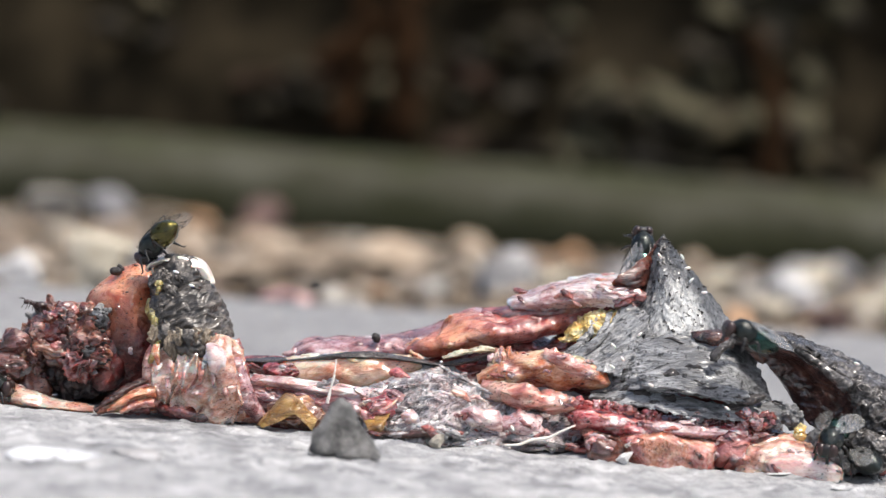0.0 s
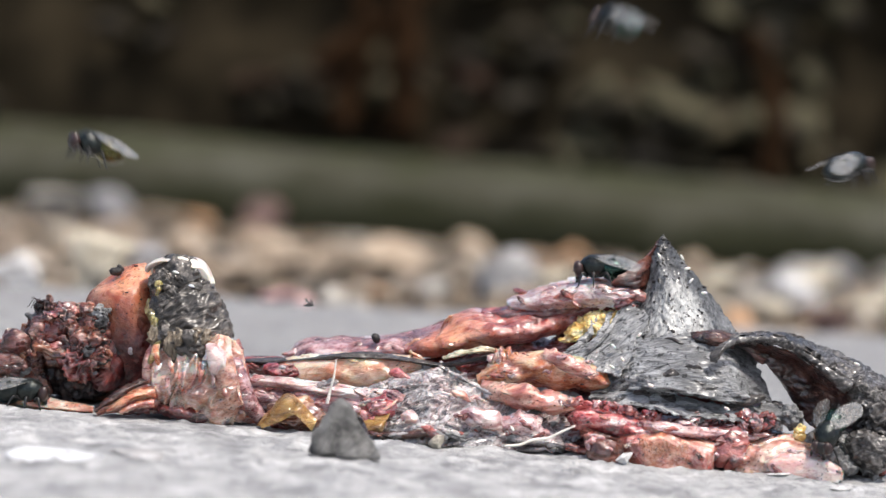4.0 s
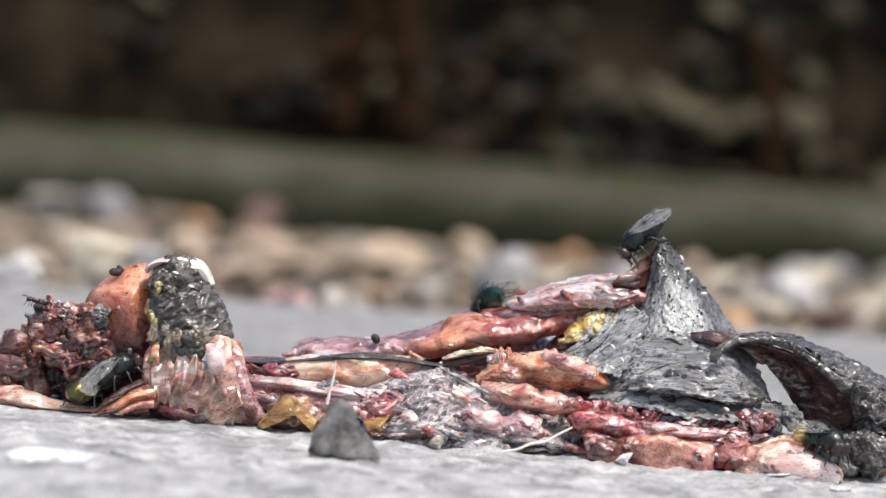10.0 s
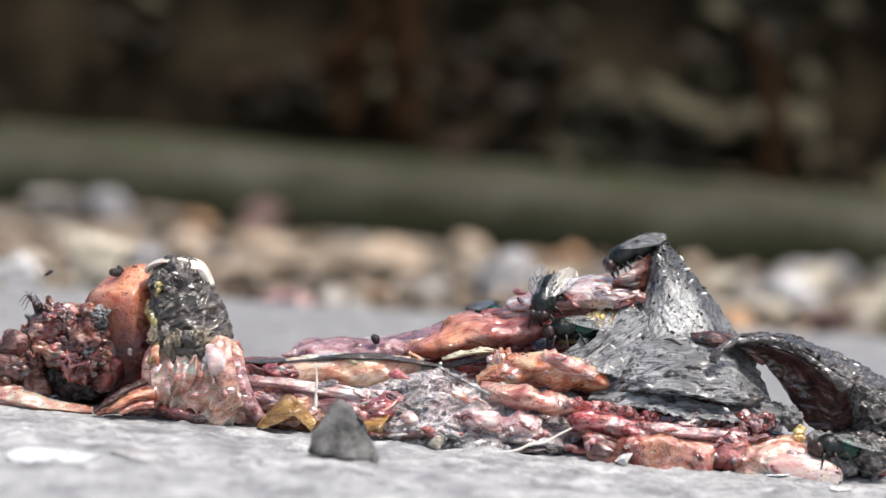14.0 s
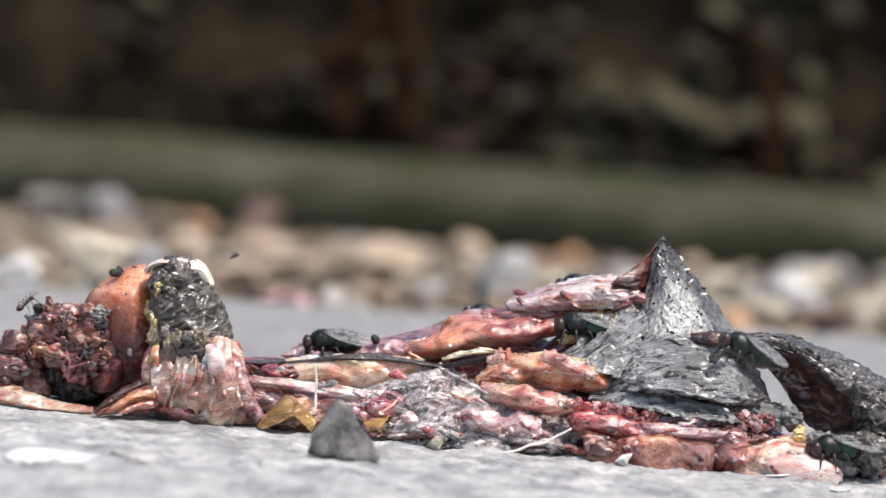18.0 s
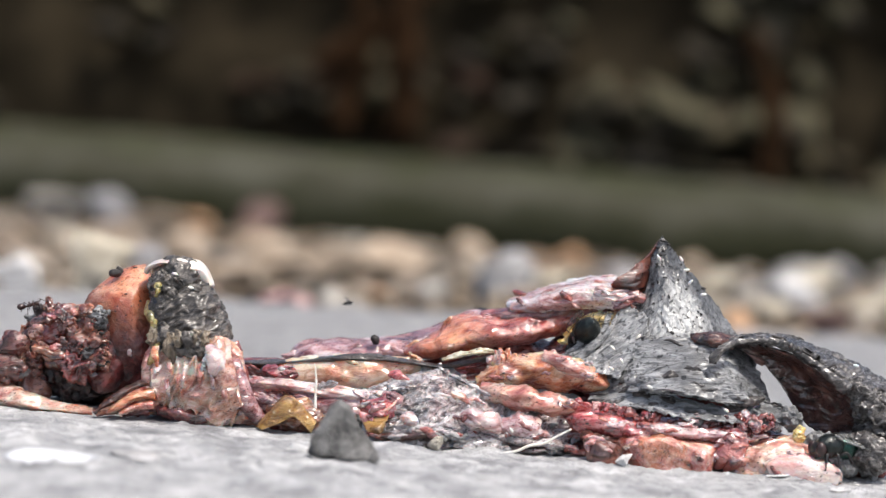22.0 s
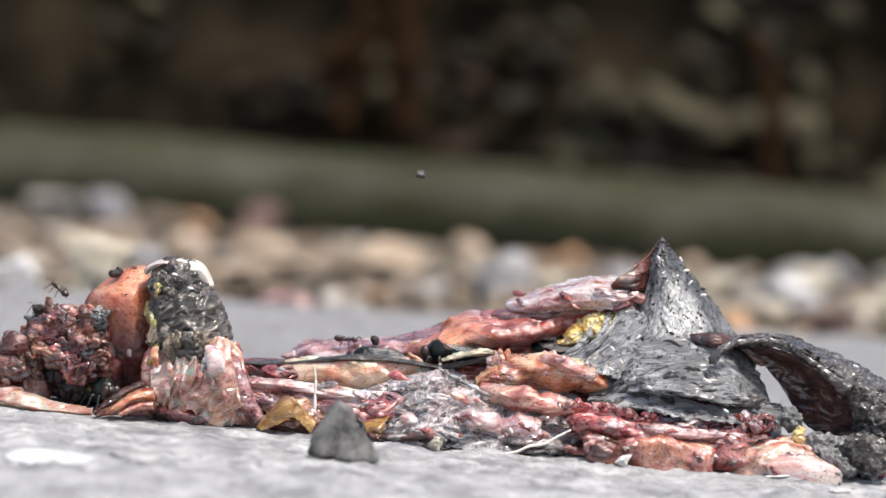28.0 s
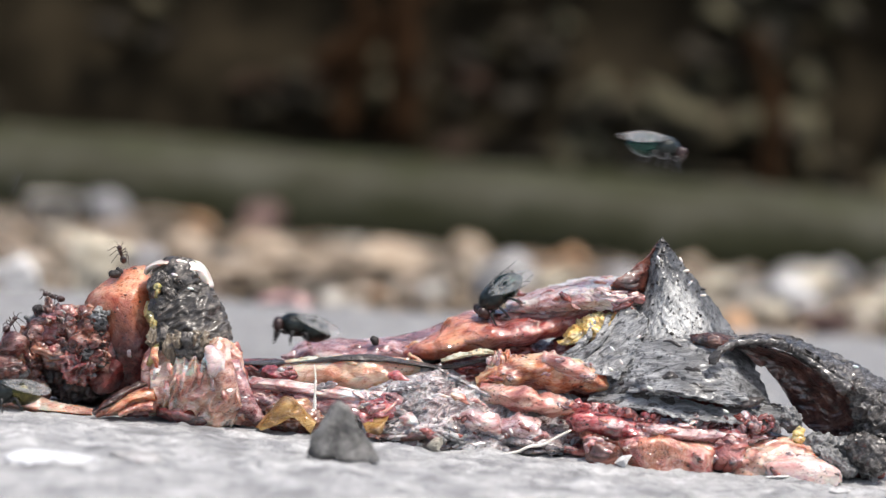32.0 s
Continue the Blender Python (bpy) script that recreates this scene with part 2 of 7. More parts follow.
UMBER = flesh_material("umber_dried_skin", (0.09, 0.025, 0.014), (0.26, 0.10, 0.05), (0.48, 0.25, 0.13), 0.4, 0.2, 0.6, 0.9)
HIDE = hide_material("grey_black_hide", (0.022, 0.023, 0.025), (0.38, 0.386, 0.396), (0.64, 0.645, 0.655), (0.3, 1, 1.7), (0, 8, 0), 0.4, 0.8)
PEAKHIDE = hide_material("grey_wrinkled_hide", (0.014, 0.014, 0.015), (0.19, 0.192, 0.195), (0.44, 0.44, 0.435), (1.3, 1.3, 0.45), (0, -16, 0), 0.5, 0.8,
                         ((43.0, -2.0, 25.2), 7.5), ((39.4, 6.0, 39.5), 9.0, 0.25))
FANHIDE = hide_material("grey_slant_wrinkled_hide", (0.02, 0.02, 0.021), (0.41, 0.414, 0.42), (0.68, 0.68, 0.68), (1.5, 1.3, 0.35), (0, -48, 0), 0.5, 0.9)
CREAMSKIN = flesh_material("cream_skin_edge", (0.26, 0.19, 0.10), (0.58, 0.48, 0.31), (0.78, 0.72, 0.58), 0.6, 0.3, 0.4, 0.8)
LEATHER = hide_material("black_leathery_hide", (0.008, 0.006, 0.006), (0.055, 0.045, 0.042), (0.19, 0.165, 0.15), (0.7, 1, 1.4), (0, 30, 0), 0.6, 0.7)
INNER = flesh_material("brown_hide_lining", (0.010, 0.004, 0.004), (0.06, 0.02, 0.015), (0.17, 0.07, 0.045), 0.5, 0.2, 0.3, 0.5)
RUSTY = flesh_material("red_brown_hide_lining", (0.030, 0.008, 0.006), (0.12, 0.036, 0.024), (0.27, 0.105, 0.07), 0.4, 0.2, 0.6, 0.7, crinkle=0.2, film=0.08)
SCALE = hide_material("crumpled_black_skin", (0.009, 0.007, 0.006), (0.085, 0.072, 0.060), (0.38, 0.335, 0.29), (0.5, 0.8, 1.5), (0, 35, 0), 0.7, 0.4)
FRINGE = hide_material("brown_grey_hide_edge", (0.03, 0.02, 0.012), (0.21, 0.155, 0.095), (0.50, 0.43, 0.32), (1.3, 1.3, 0.5), (0, 10, 0), 0.7, 0.6)
BONE = plain_material("white_bone", (0.6, 0.5, 0.4), (0.85, 0.82, 0.76), 0.5, 0.3, 0, 0.6, 0.1, 0.2)
EGG = plain_material("white_egg", (0.75, 0.72, 0.66), (0.88, 0.87, 0.84), 1.0, 0.35, 0, 0.4, 0.05, 0.2)
DIRT = plain_material("black_dirt", (0.006, 0.005, 0.005), (0.035, 0.03, 0.028), 1.2, 0.7, 0, 0.1, 0.3)
CRUST = plain_material("grey_black_crust", (0.04, 0.04, 0.041), (0.30, 0.30, 0.30), 0.6, 0.5, 0, 0.4, 0.6)
STRAW = plain_material("dry_straw", (0.74, 0.69, 0.60), (0.90, 0.88, 0.83), 0.5, 0.5, 0, 0, 0.1)
DARKSTONE = stone_material("dark_grey_stone", [(0.36, (0.045, 0.045, 0.046)), (0.5, (0.13, 0.128, 0.125)), (0.64, (0.26, 0.255, 0.25))], 0.25, 0.7, False)
PALESTONE = stone_material("pale_stone", [(0.3, (0.42, 0.37, 0.3)), (0.7, (0.66, 0.62, 0.52))], 0.3, 0.6, False)
GRAVEL = stone_material("mixed_gravel", [(0.0, (0.13, 0.095, 0.07)), (0.18, (0.34, 0.27, 0.20)), (0.36, (0.50, 0.44, 0.35)), (0.52, (0.28, 0.235, 0.19)),
                                         (0.7, (0.38, 0.26, 0.175)), (0.85, (0.54, 0.50, 0.44)), (1.0, (0.20, 0.155, 0.12))], 0.08)
CREAM = stone_material("cream_stone", [(0.36, (0.46, 0.40, 0.30)), (0.62, (0.70, 0.64, 0.51))], 0.1, 0.7, False)
WHITE_S = stone_material("white_stone", [(0.36, (0.58, 0.57, 0.56)), (0.62, (0.82, 0.81, 0.80))], 0.1, 0.6, False)
LIGHT_S = stone_material("light_grey_stone", [(0.36, (0.26, 0.25, 0.245)), (0.62, (0.52, 0.51, 0.51))], 0.1, 0.6, False)
WHITE_PATCH = stone_material("white_patch_stone", [(0.3, (0.70, 0.71, 0.73)), (0.7, (0.82, 0.83, 0.85))], 0.08, 0.5, False, 0.2)
DUSTY_S = stone_material("dusty_cream_grey_stone", [(0.3, (0.36, 0.33, 0.29)), (0.7, (0.54, 0.51, 0.46))], 0.08, 0.7, False)
GREY_S = stone_material("grey_stone", [(0.3, (0.24, 0.235, 0.245)), (0.7, (0.44, 0.43, 0.44))], 0.08, 0.7, False)
PINK_S = stone_material("pink_stone", [(0.3, (0.74, 0.40, 0.40)), (0.7, (0.84, 0.56, 0.55))], 0.1, 0.6, False)
RUST_S = stone_material("rusty_stone", [(0.3, (0.38, 0.21, 0.11)), (0.7, (0.54, 0.34, 0.20))], 0.1, 0.7, False)
MAROON_S = stone_material("maroon_stone", [(0.3, (0.07, 0.035, 0.03)), (0.7, (0.13, 0.075, 0.065))], 0.1, 0.7, False)
TAN_S = stone_material("tan_stone", [(0.3, (0.34, 0.255, 0.18)), (0.7, (0.50, 0.40, 0.30))], 0.1, 0.7, False)
ROSE = flesh_material("rose_meat", (0.22, 0.03, 0.03), (0.58, 0.22, 0.18), (0.82, 0.55, 0.46), 0.45, 0.17, 0.9, 1.0, film=0.3, crinkle=0.18, tint=((0.74, 0.40, 0.27), 0.3), clear=0.04)
TAILHIDE = hide_material("brown_black_leathery_hide", (0.010, 0.008, 0.007), (0.105, 0.093, 0.086), (0.42, 0.40, 0.38), (0.5, 1, 1.3), (0, 28, 0), 0.9, 0.9)
LINING = flesh_material("dark_brown_tail_lining", (0.012, 0.005, 0.005), (0.10, 0.042, 0.034), (0.24, 0.125, 0.098), 0.5, 0.25, 0.3, 0.8, stringy=(0.8, 1, 1.2), film=0.1)


def kerb_material():
    m = Mat("mossy_kerb_stone", 0.9, spec=0.05)
    n1, n2 = m.noise(0.02, 4, 0.6), m.noise(0.15, 4, 0.65)
    c = m.ramp(n1, [(0.34, (0.030, 0.030, 0.020)), (0.5, (0.048, 0.047, 0.033)), (0.66, (0.076, 0.075, 0.058))])
    c = m.mix(m.grey(n2, 0.4, 0.7, 0, 0.3), c, (0.085, 0.085, 0.07))
    # mossy growth up the foot and on the top edge; foot shade painted in
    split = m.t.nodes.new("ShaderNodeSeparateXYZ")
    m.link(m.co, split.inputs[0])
    moss_shade = m.math("ADD", split.outputs[2], m.math("MULTIPLY", m.math("SUBTRACT", m.noise(0.03, 4, 0.65), 0.5), 40.0))
    c = m.mix(m.grey(moss_shade, 19, 7, 0, 0.8), c, (0.018, 0.020, 0.009))
    c = m.mix(m.grey(moss_shade, 23, 28, 0, 0.5), c, (0.026, 0.032, 0.010))
    m.base(c).bump(n2, 1.0)
    return m.m


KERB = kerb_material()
# earth and bank stones coloured very dark in place of the bank's shade
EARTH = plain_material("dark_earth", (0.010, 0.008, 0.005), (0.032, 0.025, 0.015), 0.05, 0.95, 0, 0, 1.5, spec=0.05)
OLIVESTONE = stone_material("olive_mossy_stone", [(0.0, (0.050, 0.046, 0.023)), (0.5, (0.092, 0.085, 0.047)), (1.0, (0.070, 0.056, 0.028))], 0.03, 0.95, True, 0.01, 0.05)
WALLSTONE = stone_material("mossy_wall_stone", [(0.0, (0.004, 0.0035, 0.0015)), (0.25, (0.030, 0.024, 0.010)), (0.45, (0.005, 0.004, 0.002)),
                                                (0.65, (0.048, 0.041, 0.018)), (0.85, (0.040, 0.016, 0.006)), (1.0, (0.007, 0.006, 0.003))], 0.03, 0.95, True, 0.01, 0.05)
GREENFLY = plain_material("metallic_green_shell", (0.006, 0.014, 0.012), (0.024, 0.095, 0.072), 0.45, 0.24, 0.85, 0.4, 0.12)
DARKFLY = plain_material("dark_green_shell", (0.004, 0.005, 0.005), (0.026, 0.036, 0.032), 0.9, 0.3, 0.5, 0.25, 0.25)
GOLDFLY = plain_material("metallic_gold_shell", (0.010, 0.009, 0.003), (0.16, 0.14, 0.022), 0.45, 0.22, 0.8, 0.6, 0.06)
EYE = plain_material("brown_eye", (0.014, 0.007, 0.006), (0.045, 0.018, 0.015), 2.0, 0.35, 0, 0.3, 0.05)
LEG = plain_material("black_chitin", (0.006, 0.006, 0.006), (0.02, 0.018, 0.017), 2.0, 0.45, 0, 0.2, 0.05)
ANTSHELL = plain_material("dark_brown_chitin", (0.012, 0.005, 0.004), (0.05, 0.016, 0.012), 1.5, 0.3, 0, 0.5, 0.05)
WING = wing_material()

# ---- mesh helpers; all lengths in millimetres ----


def part(name, bm, material, parent, label=""):
    me = bpy.data.meshes.new(name)
    bm.to_mesh(me)
    bm.free()
    me.transform(Matrix.Scale(MM, 4))
    me.shade_smooth()
    me.materials.append(material)
    ob = new(name, me)
    if parent:
        ob.parent = parent
    if label:
        tagged(ob, label)
    return ob


def thing(name, label, category, at=(0, 0, 0), group="", kind=""):
    ob = new(name)
    ob.empty_display_size = 0.002
    ob.location = Vector(at) * MM
    return tagged(ob, label, category, group, kind)


def catmull(pts, n):
    """n places along a smooth curve through pts."""
    p = np.array([[float(v) for v in q] for q in pts])
    p = np.vstack([2 * p[0] - p[1], p, 2 * p[-1] - p[-2]])
    out = []
    k = len(p) - 3
    for s in np.linspace(0, k, n):
        i = min(int(s), k - 1)
        u = s - i
        a, b, c, d = p[i:i + 4]
        out.append(0.5 * (2 * b + (c - a) * u + (2 * a - 5 * b + 4 * c - d) * u * u + (3 * b - a - 3 * c + d) * u ** 3))
    return np.array(out)


def rough_at(p, freq, seed):
    q = Vector(p) * freq + Vector((seed * 7.3, seed * 3.1, seed * 5.7))
    return noise.noise(q) + 0.5 * noise.noise(q * 2.3) + 0.28 * noise.noise(q * 5.1)


def roughen(bm, amp, freq, seed=0, ridge=0.0, along=(0.4, 1, 1), slant=0):
    """Uneven the surface outwards with folds and sharp ridges; along: the grain's own scale on each axis; slant: its turn about y, degrees."""
    bm.normal_update()
    shift = Vector((seed * 7.3, seed * 3.1, seed * 5.7))
    moves = []
    ca, sa = math.cos(radians(slant)), math.sin(radians(slant))
    for v in bm.verts:
        q = Vector(((v.co.x * ca + v.co.z * sa) * along[0], v.co.y * along[1], (v.co.z * ca - v.co.x * sa) * along[2])) * freq + shift
        w = noise.noise_vector(q * 0.9) * 0.55
        n = 0.9 * noise.noise(q + w) + 0.13 * noise.noise(q * 2.7 + w)
        r1 = (1 - abs(noise.noise(q * 1.7 + w * 2))) ** 3
        r2 = (1 - abs(noise.noise(q * 4.3 + w * 3))) ** 3
        n += (0.05 + ridge) * ((r1 - 0.4) * 1.2 + (r2 - 0.4) * 0.15)
        moves.append(v.normal * (n * amp))
    for v, m in zip(bm.verts, moves):
        v.co += m


def lump(c, r, rot=(0, 0, 0), sub=4, amp=0.6, freq=0.35, seed=0, ridge=0.0, bm=None, along=None):
    """A rounded, uneven mass of half-sizes r about c."""
    own = bmesh.new()
    bmesh.ops.create_icosphere(own, subdivisions=sub, radius=1.0)
    m = Matrix.Translation(c) @ Euler([radians(a) for a in rot]).to_matrix().to_4x4() @ Matrix.Diagonal((*r, 1))
    bmesh.ops.transform(own, matrix=m, verts=own.verts)
    if amp:
        if along is None and sub >= 4:
            roughen(own, amp * 1.15, freq * 0.8, seed, ridge + 0.2, (0.5, 1, 1))
        else:
            roughen(own, amp, freq, seed, ridge, along or (1, 1, 1))
    if bm is None:
        return own
    join(bm, own)
    return bm


def join(bm, other):
    table = [bm.verts.new(v.co) for v in other.verts]
    other.verts.index_update()
    for f in other.faces:
        bm.faces.new([table[v.index] for v in f.verts])
    other.free()


def tube(pts, n=40, ring=18, amp=0.4, freq=0.4, seed=0, ridge=0.4, bm=None, along=(0.35, 1, 1), square=1.35):
    """A swept body through pts of (x, y, z, half width, half height)."""
    torn = amp >= 0.2 and ring > 9
    if torn:
        n, ring, amp = int(n * 1.6), int(ring * 1.8), amp * 1.1
        freq *= 0.7
    c = catmull(pts, n)
    own = bmesh.new()
    loops = []
    for i in range(n):
        t = Vector(c[min(i + 1, n - 1)][:3]) - Vector(c[max(i - 1, 0)][:3])
        t.normalize()
        ref = Vector((0, 1, 0)) if abs(t.y) < 0.9 else Vector((1, 0, 0))
        up = (ref - t * ref.dot(t)).normalized().cross(t)
        if up.z < 0:
            up = -up
        side = t.cross(up)
        rw, rh = max(c[i][3], 0.02), max(c[i][4], 0.02)
        o = Vector(c[i][:3])
        loop = []
        twist = 0.5 * math.sin(i * 0.11 + seed) if torn else 0.0
        for j in range(ring):
            a = 2 * math.pi * j / ring
            ca, sa = math.cos(a), math.sin(a)
            k = 1.0
            if torn:
                cb, sb = math.cos(a + twist), math.sin(a + twist)
                k = 1.08 / (abs(cb) ** square + abs(sb) ** square) ** (1 / square) * (1 + 0.3 * noise.noise(Vector((c[i][0] * 0.22, ca * 1.1 + c[i][2] * 0.1, sa * 1.1 + seed * 3.7))))
            loop.append(own.verts.new(o + side * (ca * rw * k) + up * (sa * rh * k)))
        loops.append(loop)
    for a, b in zip(loops, loops[1:]):
        for j in range(ring):
            own.faces.new((a[j], a[(j + 1) % ring], b[(j + 1) % ring], b[j]))
    own.faces.new(loops[0])
    own.faces.new(loops[-1])
    bmesh.ops.recalc_face_normals(own, faces=own.faces)
    if amp:
        roughen(own, amp, freq, seed, ridge, along)
    if bm is None:
        return own
    join(bm, own)
    return bm


def thicken(own, vs, thick):
    """Close a grid of vertices into a solid skin."""
    nu, nv = len(vs), len(vs[0])
    own.normal_update()
    back = [[own.verts.new(v.co - v.normal * (thick * min(1.0, 0.12 + 0.22 * min(i, j, nu - 1 - i, nv - 1 - j)))) for j, v in enumerate(row)] for i, row in enumerate(vs)]
    for i in range(nu - 1):
        for j in range(nv - 1):
            own.faces.new((back[i][j], back[i + 1][j], back[i + 1][j + 1], back[i][j + 1]))
    for i in range(nu - 1):
        own.faces.new((vs[i][0], vs[i + 1][0], back[i + 1][0], back[i][0]))
        own.faces.new((vs[i + 1][-1], vs[i][-1], back[i][-1], back[i + 1][-1]))
    for j in range(nv - 1):
        own.faces.new((vs[0][j + 1], vs[0][j], back[0][j], back[0][j + 1]))
        own.faces.new((vs[-1][j], vs[-1][j + 1], back[-1][j + 1], back[-1][j]))
    bmesh.ops.recalc_face_normals(own, faces=own.faces)
    return own


def slab(pts, n=40, ring=18, amp=0.4, freq=0.4, seed=0, ridge=0.18, along=(0.45, 1, 1), ragged=0.4):
    """A torn piece of tissue along pts of (x, y, z, bulge, half height), with ragged edges and folds along it."""
    n, m = int(n * 1.9), max(26, min(44, ring * 2))
    c = catmull(pts, n)
    own = bmesh.new()
    vs = []
    for i in range(n):
        t = Vector(c[min(i + 1, n - 1)][:3]) - Vector(c[max(i - 1, 0)][:3])
        t.normalize()
        up = Vector((0, 1, 0)).cross(t)
        up.normalize()
        if abs(up.z) > 0.3 and up.z < 0:
            up = -up
        x = c[i][0] + c[i][2]
        lift = [1 + ragged * (noise.noise(Vector((x * 0.35, k * 5.0, seed))) + 0.45 * noise.noise(Vector((x * 0.9, k * 9.0, seed)))) for k in (-1, 1)]
        fray = [ragged * 0.8 * noise.noise(Vector((x * 1.3, k * 4.0, seed + 8.0))) for k in (-1, 1)]
        row = []
        for j in range(m):
            v = -1 + 2 * j / (m - 1)
            bulge = c[i][3] * (1 - abs(v) ** 2.4) * (1 + 0.4 * noise.noise(Vector((x * 0.3, v * 1.3, seed + 3.0))))
            row.append(own.verts.new(Vector(c[i][:3]) + up * (v * max(c[i][4], 0.1) * (1 + (lift[v > 0] - 1) * abs(v)) + math.copysign(abs(v) ** 5, v) * fray[v > 0] * min(1.2, c[i][4])) - Vector((0, bulge, 0))))
        vs.append(row)
    for a, b in zip(vs, vs[1:]):
        for j in range(m - 1):
            own.faces.new((a[j], a[j + 1], b[j + 1], b[j]))
    own.normal_update()
    if sum(f.normal.y for f in own.faces) > 0:
        bmesh.ops.reverse_faces(own, faces=own.faces)
    roughen(own, amp, freq * 1.15, seed, ridge, along)
    return thicken(own, vs, 0.45)


def torn(c, r, rot=(0, 0, 0), sub=4, amp=0.6, freq=0.35, seed=0, ridge=0.12, along=None, ragged=0.55):
    """A torn lump of half-sizes r about c, made as a ragged slab along its longer side."""
    a = radians(rot[1])
    ax, up = Vector((math.cos(a), 0, -math.sin(a))), Vector((math.sin(a), 0, math.cos(a)))
    long, high = r[0], r[2]
    if r[2] > r[0]:
        ax, long, high = up, r[2], r[0]
    pts = []
    for u in (-1.0, -0.85, -0.4, 0.1, 0.55, 0.88, 1.0):
        k = max(0.12, (1 - abs(u) ** 2.6)) ** 0.7 * (1 + 0.45 * noise.noise(Vector((u * 1.7, seed * 1.3, 0.5))))
        off = up if ax != up else Vector((1, 0, 0))
        pts.append((*(Vector(c) + ax * (u * long) + off * (high * 0.45 * noise.noise(Vector((u * 1.9, seed * 2.1, 7.5))))), r[1] * k, high * k))
    return slab(pts, max(16, int(long * 5)), 20, amp * 0.8, freq, seed, ridge, along or (0.5, 1, 1), ragged)


def sheet(rows, nu=50, nv=40, thick=0.5, amp=0.4, freq=0.4, seed=0, ridge=0.0, jag=0.0, along=(0.4, 1, 1), tuck=0.0, slant=0):
    """A curved skin through rows of places, with a thickness; tuck: how far its ends are rounded off backwards."""
    fine = np.array([catmull(r, nu) for r in rows])
    grid = np.array([catmull(fine[:, i], nv) for i in range(nu)])
    if tuck:
        for i in range(nu):
            e = max(0.0, 1 - min(i, nu - 1 - i) / (0.14 * nu))
            k = math.sqrt(max(0.0, 1 - e * e))
            mid = grid[i].mean(0)
            grid[i, :, 2] = mid[2] + (grid[i, :, 2] - mid[2]) * (0.25 + 0.75 * k)
            grid[i, :, 1] += tuck * (1 - k)
    own = bmesh.new()
    vs = [[own.verts.new(grid[i, j]) for j in range(nv)] for i in range(nu)]
    for i in range(nu - 1):
        for j in range(nv - 1):
            own.faces.new((vs[i][j], vs[i][j + 1], vs[i + 1][j + 1], vs[i + 1][j]))
    own.normal_update()
    if jag:
        edges = [(i, 0, i, 1) for i in range(nu)] + [(i, nv - 1, i, nv - 2) for i in range(nu)] + [(0, j, 1, j) for j in range(nv)] + [(nu - 1, j, nu - 2, j) for j in range(nv)]
        for i, j, k, l in edges:
            d = vs[i][j].co - vs[k][l].co
            if d.length > 1e-6:
                vs[i][j].co += d.normalized() * (jag * rough_at(vs[i][j].co, 0.7, seed + 3))
    roughen(own, amp, freq, seed, ridge, along, slant)
    return thicken(own, vs, thick)


def crumbs_on(ob, count, r0, r1, seed, above=-0.3):
    """A mesh of small clods sitting on the outside of a finished part."""
    rnd = random.Random(seed)
    me = ob.data
    bm = bmesh.new()
    tries = 0
    made = 0
    while made < count and tries < count * 20:
        tries += 1
        v = me.vertices[rnd.randrange(len(me.vertices))]
        if v.normal.z < above or v.normal.y > 0.4:
            continue
        if noise.noise(v.co * 160 + Vector((seed, 0, 0))) < -0.05:
            continue
        r = rnd.uniform(r0, r1) * rnd.uniform(0.5, 1)
        turn = v.normal.to_track_quat("Z", "Y").to_euler()
        lump(v.co * 1000 + v.normal * r * 0.1, (r * rnd.uniform(0.7, 2.2), r * rnd.uniform(0.4, 0.9), r * rnd.uniform(0.25, 0.5)),
             (math.degrees(turn.x), math.degrees(turn.y), math.degrees(turn.z) + rnd.uniform(0, 180)), 2, r * 0.5, 1.0 / r, rnd.random() * 9, 0.3, bm)
        made += 1
    return bm


def dirt_on(ob, count, r0, r1, seed, above=-0.3):
    d = part("dirt", crumbs_on(ob, count, r0, r1, seed, above), DIRT, carcass, "black dirt clods")
    tagged(d, kind="stuff")


def scraps_on(ob, count, size, seed, mats, label=""):
    """Thin torn ribbons and fibres that lie on a finished part, each a part of its own."""
    rnd = random.Random(seed)
    me = ob.data
    made = tries = 0
    n = len(me.vertices)
    co = np.empty(n * 3)
    me.vertices.foreach_get("co", co)
    co = co.reshape(-1, 3) * 1000
    while made < count and tries < count * 30:
        tries += 1
        v = me.vertices[rnd.randrange(n)]
        if v.normal.y > 0.0 or v.normal.z < -0.5:
            continue
        made += 1
        a = rnd.uniform(0.5, 1) * size
        d = Vector((math.cos(rnd.uniform(-0.6, 0.6)), 0, rnd.uniform(-0.5, 0.5)))
        w, h = rnd.uniform(0.18, 0.5), rnd.uniform(0.1, 0.25)
        pts = []
        for k in range(5):
            q = Vector(v.co) * 1000 + d * ((k - 2) * a * 0.4) + Vector((0, 0, rnd.uniform(-0.3, 0.3)))
            i = int(np.argmin(((co - np.array(q)) ** 2).sum(1)))
            q = Vector(co[i]) + me.vertices[i].normal * (0.02 + 0.1 * rnd.random())
            e = 0.25 if k in (0, 4) else 1.0
            pts.append((*q, h * e, w * e))
        part("tissue_strand", tube(pts, 16, 8, 0.12, 1.1, made + seed, 0.2), rnd.choice(mats), carcass, label)


# ---- the ground ----


def asphalt_edge(x):
    """How far the asphalt runs towards the kerb at x; it is cut a little aslant."""
    return 289 + 0.3 * max(-190.0, min(190.0, x))


